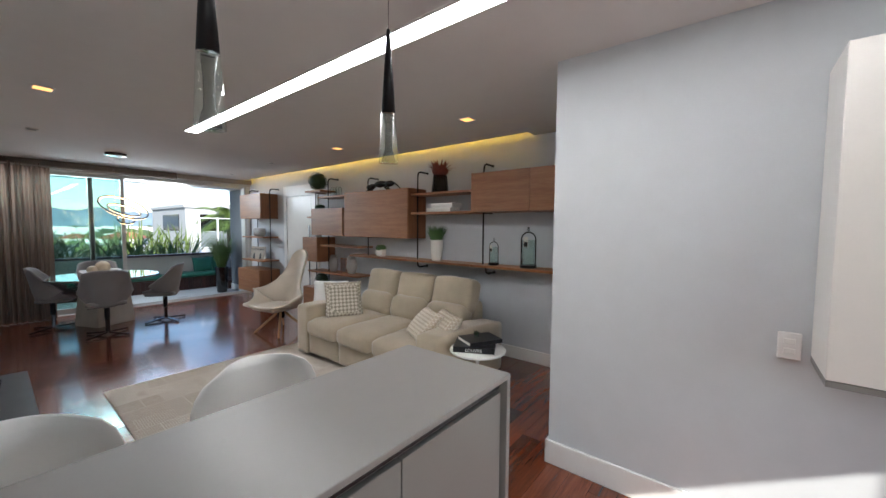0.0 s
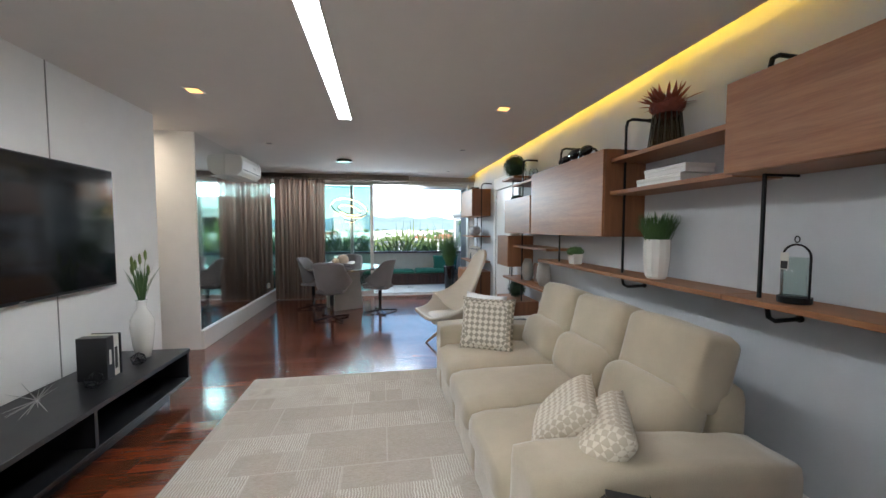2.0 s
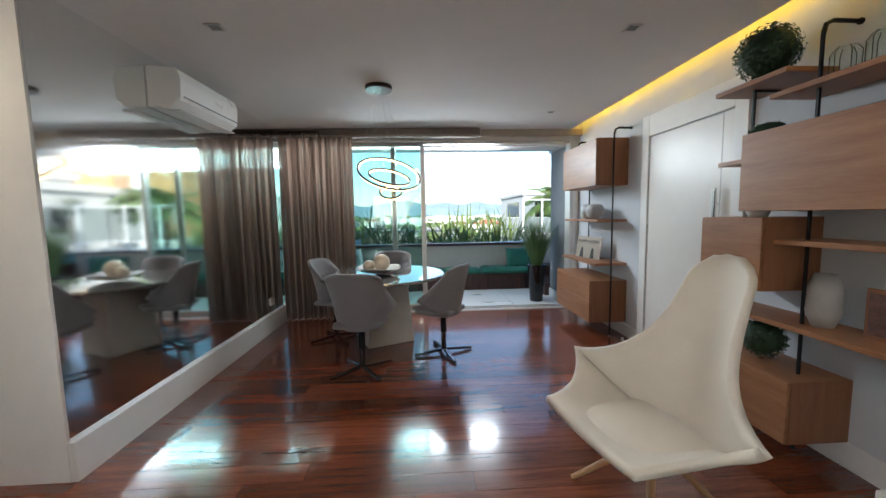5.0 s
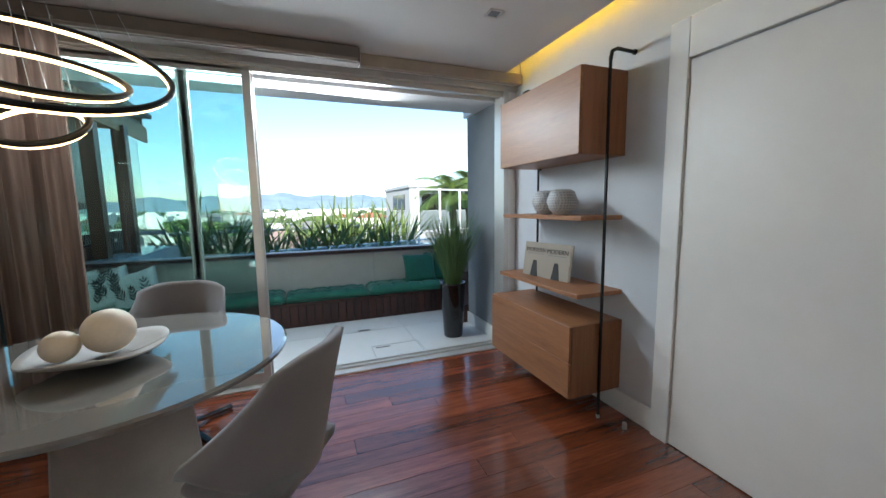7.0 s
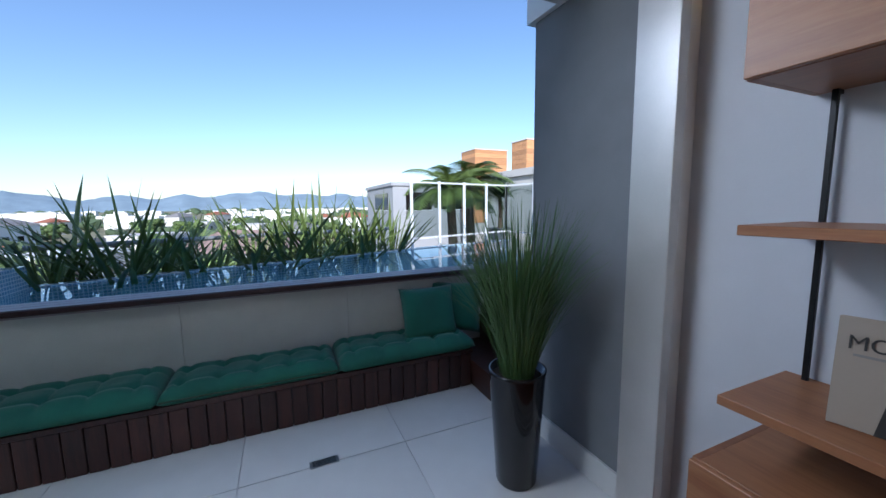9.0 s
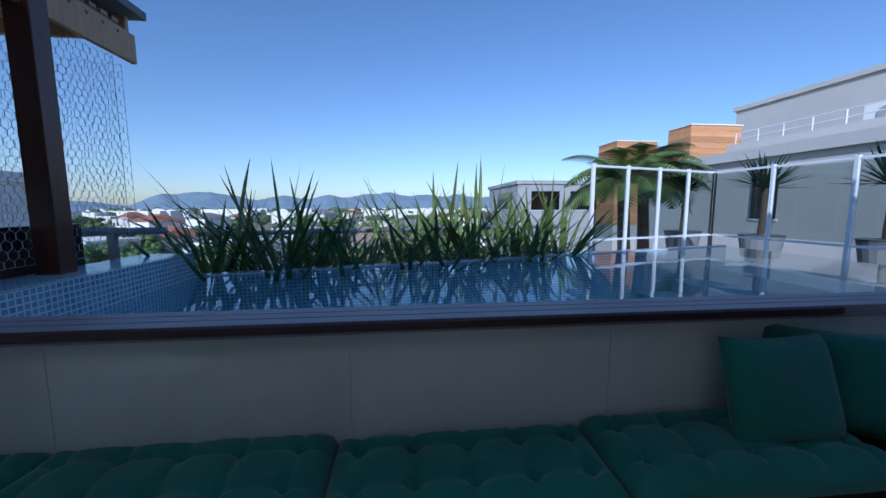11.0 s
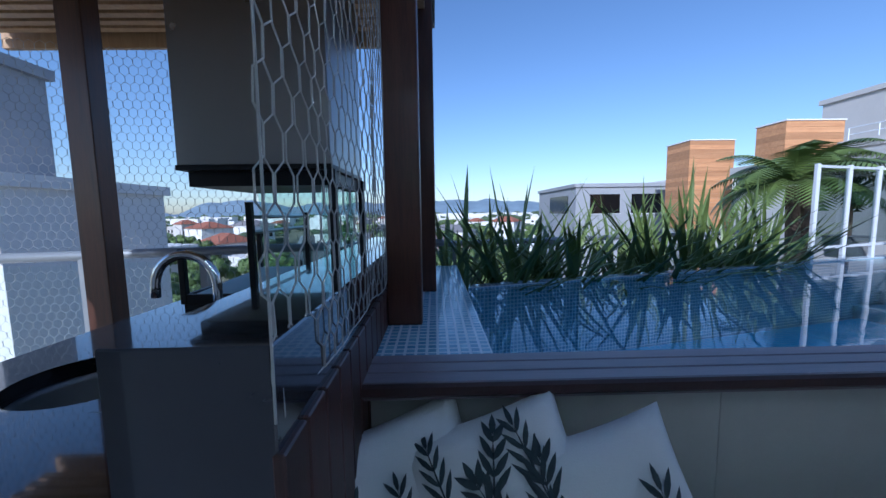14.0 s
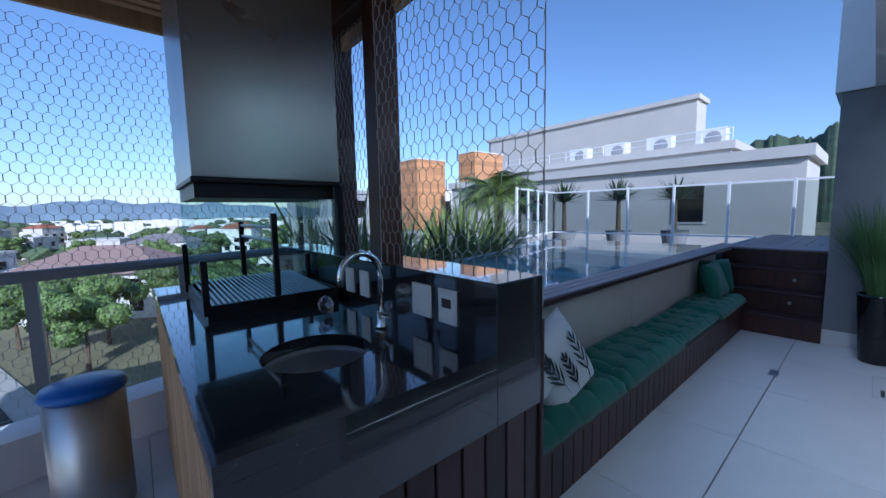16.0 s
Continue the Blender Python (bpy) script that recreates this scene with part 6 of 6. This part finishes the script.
# pot with tall grass
t = thing("tall_planter", (-0.46, 0.52, -0.002), "tall glossy black planter with bushy ornamental grass", "plant")
part("pot", lathe([(0.095, 0), (0.10, 0.01), (0.135, 0.56), (0.14, 0.58), (0.128, 0.58), (0.122, 0.54)], 36), BLACK_GLOSS, t, smooth=True)
part("soil", lathe([(0.12, 0.535), (0.12, 0.545)], 24), SOIL, t)
g = tuft(620, 0.88, 0.0035, 0.32, 0.08, 31, 0.75)
g.transform(Matrix.Translation((0, 0, 0.54)))
part("grass", g, LEAF_LIGHT, t)


# ---------------------------------------------------------------- neighbours, town and hills
def yucca(at, h, seed):
    t = thing("yucca", at, "potted yucca with a spiky crown on the next terrace", "plant", "yuccas")
    part("pot", lathe([(0.28, 0), (0.34, 0.4), (0.36, 0.42), (0.30, 0.42)], 20), STUCCO_DARK, t)
    part("trunk", tube([(0, 0, 0.4), (0.03, 0.02, 0.4 + h * 0.3), (-0.02, 0, 0.4 + h * 0.6)], 0.07, 10, r_end=0.05), TRUNK, t)
    g = tuft(110, 0.75, 0.022, 1.5, 0.05, seed, 0.4)
    g.transform(Matrix.Translation((-0.02, 0, 0.4 + h * 0.58)))
    part("crown", g, LEAF_DARK, t)


for i, (x, y) in enumerate(((4.7, 6.6), (5.6, 5.4), (6.4, 4.2), (4.1, 7.8))):
    yucca((x, y, 0.3), 1.5, 200 + i)


def palm(at, h, seed, n=16, l=1.7):
    t = thing("palm_tree", at, "feathery green palm between the buildings", "tree", "palms")
    part("trunk", tube([(0, 0, 0), (0.1, 0, h * 0.5), (0.05, 0.1, h)], 0.14, 10, r_end=0.1), TRUNK, t)
    r = random.Random(seed)
    bm = bmesh.new()
    for k in range(n):
        a, lean = k * 2.4, r.uniform(0.3, 1.3)
        p, ang = Vector((0.05, 0.1, h)), lean
        d = Vector((math.cos(a), math.sin(a), 0))
        s = Vector((-d.y, d.x, 0))
        for j in range(22):
            up = d * math.sin(ang) + Vector((0, 0, math.cos(ang)))
            p = p + up * l / 22
            ang += 0.075
            w = l * 0.3 * math.sin(3.14 * (j + 1.5) / 24)
            for sg in (-1, 1):
                e = p + s * sg * w + up * w * 0.5 - Vector((0, 0, w * 0.35))
                bm.faces.new([bm.verts.new(v) for v in (p, p + up * 0.06, e)])
    part("crown", bm, LEAF, t)


palm((2.2, 7.0, -2), 3.65, 1, 26, 1.35)
palm((3.0, 7.6, -2), 3.85, 2, 26, 1.35)


def tower(x0, x1, y0, y1, z1):
    t = thing("clad_tower", (0, 0, 0), "orange timber-clad chimney tower of the next building", "tower", "clad towers")
    part("core", box(x0 + 0.05, x1 - 0.05, y0 + 0.05, y1 - 0.05, -12, z1), STUCCO, t)
    n = round((z1 - 0) / 0.28)
    for i in range(n):
        part("board", box(x0, x1, y0, y1, i * 0.28, i * 0.28 + 0.272), CLADDING, t)
    part("cap", box(x0 - 0.05, x1 + 0.05, y0 - 0.05, y1 + 0.05, n * 0.28, n * 0.28 + 0.06), WHITE_WALL, t)


tower(12.3, 15.2, 24.2, 26.5, 5.6)
tower(12.5, 15.3, 18.0, 19.6, 5.2)


def house(name, x0, x1, y0, y1, z0, z1, mat, label, windows=(), parapet=0.3):
    t = thing(name, (0, 0, 0), label, "building")
    part("wall", box(x0, x1, y0, y1, z0, z1), mat, t)
    part("roof", box(x0 - 0.15, x1 + 0.15, y0 - 0.15, y1 + 0.15, z1, z1 + parapet), mat, t)
    for (a, b, c, d, face) in windows:
        if face == "y":
            w = part("window", box(a, b, y0 - 0.06, y0 - 0.01, c, d), BLACK_GLOSS, t)
            part("frame", box(a - 0.06, b + 0.06, y0 - 0.04, y0 - 0.005, c - 0.06, c), WHITE_ALU, w)
        else:
            w = part("window", box(x0 - 0.06, x0 - 0.01, a, b, c, d), BLACK_GLOSS, t)
            part("frame", box(x0 - 0.04, x0 - 0.005, a - 0.06, b + 0.06, c - 0.06, c), WHITE_ALU, w)
    return t


BLD = plain("pale_render", (0.55, 0.53, 0.50), 0.85, var=0.06, scale=0.6, fine=8)
BLD_W = plain("white_render", (0.72, 0.71, 0.69), 0.85, var=0.05, scale=0.6, fine=8)
BLD_D = plain("grey_render", (0.34, 0.35, 0.37), 0.85, var=0.06, scale=0.6, fine=8)
house("grey_block", 22.3, 24.2, 8.2, 25.7, -12, 8.1, BLD, "large windowless pale grey building block")
house("terrace_block", 8.2, 11.5, 1.8, 15.5, -12, 2.6, BLD, "pale low building with a roof terrace", ((4, 4.8, 0.9, 2.0, "x"), (9.5, 10.2, 0.9, 2.0, "x")))
house("roof_storey", 12.0, 16.0, 4.2, 15, -12, 3.5, BLD, "pale set-back roof storey")
house("white_house", 7.8, 18, 31.3, 42, -12, 3.2, BLD_D, "grey modern house with wide windows", ((9, 11.5, 1.0, 2.6, "y"), (12.5, 15, 1.0, 2.6, "y"), (33, 38, 1.0, 2.6, "x")))
house("white_annexe", 15.4, 21, 26, 34, -12, 3.4, BLD_W, "white annexe beside the clad tower", ((16, 17.4, 0.6, 2.4, "y"),))
house("neighbour_house", -26, -13.5, 9, 14, -12, 2.0, BLD_W, "white neighbouring house with a flat roof", ((-24, -20, -1.0, 0.9, "y"), (-19, -15, -1.0, 0.9, "y"), (11, 14, -1.0, 0.8, "x")))
house("stair_tower", -22, -15.6, 10.5, 12.5, 2.3, 5.4, BLD_D, "grey stair tower on the neighbouring roof")
for i in range(4):
    t = thing("condenser_unit", (14.0, 5.3 + i * 2.0, 3.8), "white outdoor air-conditioning unit on the roof", "air conditioner", "roof units")
    part("case", box(-0.25, 0.25, -0.55, 0.55, 0, 0.85, 0.02), WHITE_PLASTIC, t)
    part("fan_grille", lathe([(0.28, 0), (0.3, 0.01), (0.27, 0.02), (0.05, 0.02)], 24), BLD_D, t).matrix_local = Matrix.Translation((-0.25, -0.1, 0.43)) @ Matrix.Rotation(radians(-90), 4, "Y")
t = thing("roof_railing", (0, 0, 3.8), "thin white railing along the roof edge", "railing")
for z in (0.25, 0.5):
    part("rail", tube([(12.1, 4.2, z), (12.1, 15, z)], 0.02, 5), WHITE_ALU, t)
for i in range(12):
    part("post", tube([(12.1, 4.2 + i * 0.98, 0), (12.1, 4.2 + i * 0.98, 0.5)], 0.02, 5), WHITE_ALU, t)

TREE_LEAF = plain("tree_leaf", (0.11, 0.165, 0.045), 0.6, var=0.5, scale=1.5, spread=0.3)
GRASS = plain("dry_ground", (0.21, 0.195, 0.11), 0.95, var=0.45, scale=0.05, fine=0.6)
ASPHALT = plain("asphalt", (0.07, 0.068, 0.065), 0.9, var=0.2, scale=0.2, fine=10)
HILL = plain("forest_hill", (0.06, 0.095, 0.05), 0.95, var=0.5, scale=0.08, fine=0.5)
ROOF_RED = plain("clay_roof", (0.32, 0.12, 0.07), 0.85, var=0.2, scale=0.5, fine=6)
ROOF_GREY = plain("slate_roof", (0.22, 0.21, 0.21), 0.8, var=0.2, scale=0.5, fine=6)
solid("ground", box(-4500, 4500, -3000, 4500, -13, -12), GRASS, "dry grass and plots of the town", "ground", kind="structure")
road = solid("road", box(-3.5, 3.5, -160, 200, -12, -11.96), ASPHALT, "asphalt street between the houses", "road", kind="structure")
road.matrix_world = pose(-17, 40, 0, 0, 0, 19)
solid("building_below", box(-7.3, 3.6, -12.2, 3.8, -12, -0.31), STUCCO, "storeys of the building under the terrace", "building", kind="structure")

rt = random.Random(77)


def town_house(x, y, s):
    w, d, h = rt.uniform(7, 13) * s, rt.uniform(7, 12) * s, rt.choice((4, 7, 7, 9))
    t = thing("town_house", (x, y, -12), rt.choice(("white two-storey town house", "pale rendered town house with dark windows")), "house", "town houses", rt.uniform(-35, -20) + rt.choice((0, 90)))
    part("wall", box(-w / 2, w / 2, -d / 2, d / 2, 0, h), rt.choice((BLD_W, BLD_W, BLD, BLD)), t)
    kind = rt.random()
    if kind < 0.45:
        bm = bmesh.new()
        q = [bm.verts.new(v) for v in ((-w / 2 - 0.5, -d / 2 - 0.5, h), (w / 2 + 0.5, -d / 2 - 0.5, h), (w / 2 + 0.5, d / 2 + 0.5, h), (-w / 2 - 0.5, d / 2 + 0.5, h))]
        r1, r2_ = bm.verts.new((-w / 5, 0, h + 2.2)), bm.verts.new((w / 5, 0, h + 2.2))
        for f in ((q[0], q[1], r2_, r1), (q[1], q[2], r2_), (q[2], q[3], r1, r2_), (q[3], q[0], r1), (q[3], q[2], q[1], q[0])):
            bm.faces.new(f)
        part("roof", bm, rt.choice((ROOF_RED, ROOF_RED, ROOF_GREY)), t)
    else:
        part("roof", box(-w / 2 - 0.2, w / 2 + 0.2, -d / 2 - 0.2, d / 2 + 0.2, h, h + 0.5), rt.choice((BLD_W, BLD)), t)
    for k in range(3):
        for z in ((1.0,) if h < 5 else (1.0, 4.0)):
            xx = -w / 2 + w * (k + 0.5) / 3
            part("window", box(xx - 0.9, xx + 0.9, -d / 2 - 0.05, -d / 2 - 0.01, z, z + 1.6), BLACK_GLOSS, t)
            if k < 2:
                yy = -d / 2 + d * (k + 0.5) / 2
                part("window", box(w / 2 + 0.01, w / 2 + 0.05, yy - 0.8, yy + 0.8, z, z + 1.6), BLACK_GLOSS, t)


for i in (0, 1, 2, 5, 6, 7, 8, 9):
    town_house(-60 + i * 15, 75 + 9 * math.sin(i * 2.1), 1)
for i in range(60):
    a, dist = radians(rt.uniform(-42, 62)), rt.uniform(95, 330)
    x, y = -dist * math.sin(a) - 5, dist * math.cos(a)
    if abs((x + 17) + (y - 40) * 0.344) > 9:
        town_house(x, y, 1.1)
bm = bmesh.new()
for i in range(420):
    a, dist = radians(rt.uniform(-55, 70)), 330 + 1500 * rt.random() ** 1.4
    w, h = rt.uniform(5, 13), rt.choice((4, 6, 8, 9, 11))
    box(-dist * math.sin(a) - w, -dist * math.sin(a) + w, dist * math.cos(a) - 7, dist * math.cos(a) + 7, -12, -12 + h, 0, bm)
solid("far_town", bm, BLD_W, "pale houses of the far town", "houses", kind="stuff")


def leafy_tree(at, h, r, seed, mat=TREE_LEAF):
    t = thing("street_tree", at, "leafy green street tree", "tree", "street trees")
    part("trunk", tube([(0, 0, 0), (0.1, 0, h * 0.4), (0, 0.1, h * 0.7)], 0.2, 8, r_end=0.08), TRUNK, t)
    rr = random.Random(seed)
    bm = bmesh.new()
    for k in range(16):
        c = Vector((rr.uniform(-1, 1) * r * 0.7, rr.uniform(-1, 1) * r * 0.7, h * 0.7 + rr.uniform(-0.6, 0.6) * r))
        q = leaf_ball(r * rr.uniform(0.25, 0.48), 260, 0.19, seed * 10 + k, 0.8)
        q.transform(Matrix.Translation(c))
        bm = join(bm, q)
    part("crown", bm, mat, t)
    return t


tr = leafy_tree((-16, 30, -12), 8, 3.2, 1)
for at in ((-8, 53), (-12, 49), (-3, 55), (-15, 57), (-27, 50), (-30, 60), (-9, 44), (-29, 36)):
    copy_thing(tr, pose(*at, -12.2, 0, 0, at[0] * 37))
for i in range(120):
    a, dist = radians(rt.uniform(-40, 60)), 40 + 260 * rt.random()
    x, y = -dist * math.sin(a) - 8, dist * math.cos(a)
    k = rt.uniform(0.7, 1.15)
    if abs((x + 17) + (y - 40) * 0.344) > 6:
        copy_thing(tr, pose(x, y, -12, 0, 0, rt.uniform(0, 360)))


def hills(name, dist, a0, a1, height, seed, label, mat, base=0.5, rough=1.0):
    bm = bmesh.new()
    n = 320
    lo, mid, hi = [], [], []
    for i in range(n + 1):
        a = radians(a0 + (a1 - a0) * i / n)
        e = base + rough * (0.5 * noise.noise(Vector((i * 0.045, seed, 0))) + 0.25 * noise.noise(Vector((i * 0.13, seed, 5)))) + 0.04 * noise.noise(Vector((i * 0.6, seed, 9))) + 0.02 * noise.noise(Vector((i * 1.7, seed, 2)))
        hgt = height * max(0.04, e) * min(1, i / 12, (n - i) / 12)
        for row, dd, z in ((lo, dist, -12), (mid, dist + height * 1.0, -12 + hgt * 0.6), (hi, dist + height * 2.2, -12 + hgt)):
            row.append(bm.verts.new((-dd * math.sin(a), dd * math.cos(a), z)))
    for r_a, r_b in ((lo, mid), (mid, hi)):
        for i in range(n):
            bm.faces.new((r_a[i], r_a[i + 1], r_b[i + 1], r_b[i]))
    solid(name, bm, mat, label, "hills", kind="structure", smooth=True)


# Distance haze is put into the colour of the far hills.
HAZE = plain("painted_haze_hill", (0.20, 0.27, 0.33), 0.95, var=0.2, scale=0.01, fine=0.1)
hills("backdrop", 2700, -75, 75, 170, 3.3, "wooded hills on the horizon with haze painted into the colour", HAZE)
hills("backdrop_near", 420, -125, -62, 138, 8.1, "wooded green hill behind the buildings", HILL, 0.8, 0.3)

# pale forecourt, kerbs, parked cars and the hip-roofed house beside the street
PAVED = plain("pale_paving", (0.48, 0.47, 0.44), 0.85, var=0.08, scale=0.3, fine=5)
court = solid("pavement_court", box(-7, 7, -8, 8, -12, -11.92), PAVED, "pale paved forecourt beside the street", "pavement", kind="structure")
court.matrix_world = pose(-27.5, 42, 0, 0, 0, 19)
for x in (-5.2, 3.5):
    walkway = solid("pavement_side", box(x, x + 1.7, -60, 200, -12, -11.86), PAVED, "pale pavement with a kerb along the street", "pavement", kind="structure")
    walkway.matrix_world = pose(-17, 40, 0, 0, 0, 19)


def parked_car(at, turn, paint, label):
    t = thing("parked_car", at, label, "car", "parked cars", turn)
    bm = box(-0.88, 0.88, -2.1, 2.1, 0.28, 0.85, 0.14, seg=2)
    part("body", bm, paint, t, smooth=True)
    bm = box(-0.78, 0.78, -1.25, 1.35, 0.84, 1.42)
    for v in bm.verts:
        if v.co.z > 1:
            v.co.x *= 0.82
            v.co.y *= 0.68
    bmesh.ops.bevel(bm, geom=bm.edges[:], offset=0.06, segments=2, affect="EDGES")
    part("cabin", bm, BLACK_GLOSS, t, "dark glazed cabin")
    part("car_roof", box(-0.62, 0.62, -0.82, 0.9, 1.41, 1.46, 0.02), paint, t)
    for sx in (-1, 1):
        for y in (-1.3, 1.3):
            wheel = part("wheel", tube([(0.72 * sx, y, 0.32), (0.9 * sx, y, 0.32)], 0.32, 18), BLACK_SATIN, t)
            part("rim", tube([(0.89 * sx, y, 0.32), (0.91 * sx, y, 0.32)], 0.2, 14), STEEL, wheel)
        part("headlight", box(0.5 * sx - 0.16, 0.5 * sx + 0.16, 2.06, 2.115, 0.62, 0.74, 0.02), WHITE_GLOSS, t)


CAR_WHITE = plain("white_car_paint", (0.75, 0.75, 0.75), 0.25, var=0.02, relief=0)
CAR_DARK = plain("dark_car_paint", (0.05, 0.055, 0.065), 0.25, var=0.05, relief=0)
ax, sx_ = Vector((-math.sin(radians(19)), math.cos(radians(19)), 0)), Vector((math.cos(radians(19)), math.sin(radians(19)), 0))
for along, across, paint, label in ((14, -2.2, CAR_WHITE, "white hatchback parked along the street"), (32, 2.3, CAR_DARK, "dark car parked at the kerb"), (52, -2.3, CAR_WHITE, "white car parked farther up the street"), (9, 2.4, CAR_WHITE, "white car parked at the kerb")):
    p = Vector((-17, 40, -11.96)) + ax * along + sx_ * across
    parked_car(tuple(p), 19, paint, label)

t = thing("hip_roof_house", (-8, 72, -12), "large pale house with a brown hipped tile roof", "house", turn=-28)
part("wall", box(-9, 9, -6, 6, 0, 6.2), BLD_W, t)
bm = bmesh.new()
q = [bm.verts.new(v) for v in ((-9.8, -6.8, 6.2), (9.8, -6.8, 6.2), (9.8, 6.8, 6.2), (-9.8, 6.8, 6.2))]
ra, rb = bm.verts.new((-3.4, 0, 9.6)), bm.verts.new((3.4, 0, 9.6))
for f in ((q[0], q[1], rb, ra), (q[1], q[2], rb), (q[2], q[3], ra, rb), (q[3], q[0], ra), (q[3], q[2], q[1], q[0])):
    bm.faces.new(f)
part("roof", bm, plain("brown_tile_roof", (0.27, 0.19, 0.165), 0.85, var=0.15, scale=0.6, fine=7), t)
for x in (-6, -2, 2, 6):
    for z in (1.0, 3.9):
        w = part("window", box(x - 0.8, x + 0.8, -6.06, -6.01, z, z + 1.5), BLACK_GLOSS, t)
        part("frame", box(x - 0.9, x + 0.9, -6.09, -6.02, z - 0.1, z), WHITE_ALU, w)

# tree crowns between the far houses
rw = random.Random(5)
bm = bmesh.new()
for i in range(700):
    a, dist = radians(rw.uniform(-55, 72)), 160 + 1300 * rw.random() ** 1.5
    k = rw.uniform(2.0, 4.5) * (1 + dist / 900)
    first = len(bm.verts)
    bmesh.ops.create_icosphere(bm, subdivisions=1, radius=1, matrix=Matrix.Translation((-dist * math.sin(a), dist * math.cos(a), -12 + k * 0.7)) @ Matrix.Diagonal((k * rw.uniform(0.8, 1.8), k, k * rw.uniform(0.5, 0.9), 1)))
    bm.verts.ensure_lookup_table()
    for v in bm.verts[first:]:
        v.co += Vector((rw.uniform(-1, 1), rw.uniform(-1, 1), rw.uniform(-1, 1))) * 0.22 * k
solid("far_trees", bm, plain("far_foliage", (0.075, 0.11, 0.055), 0.9, var=0.4, scale=0.1, fine=1), "green tree crowns between the far houses", "trees", kind="stuff")
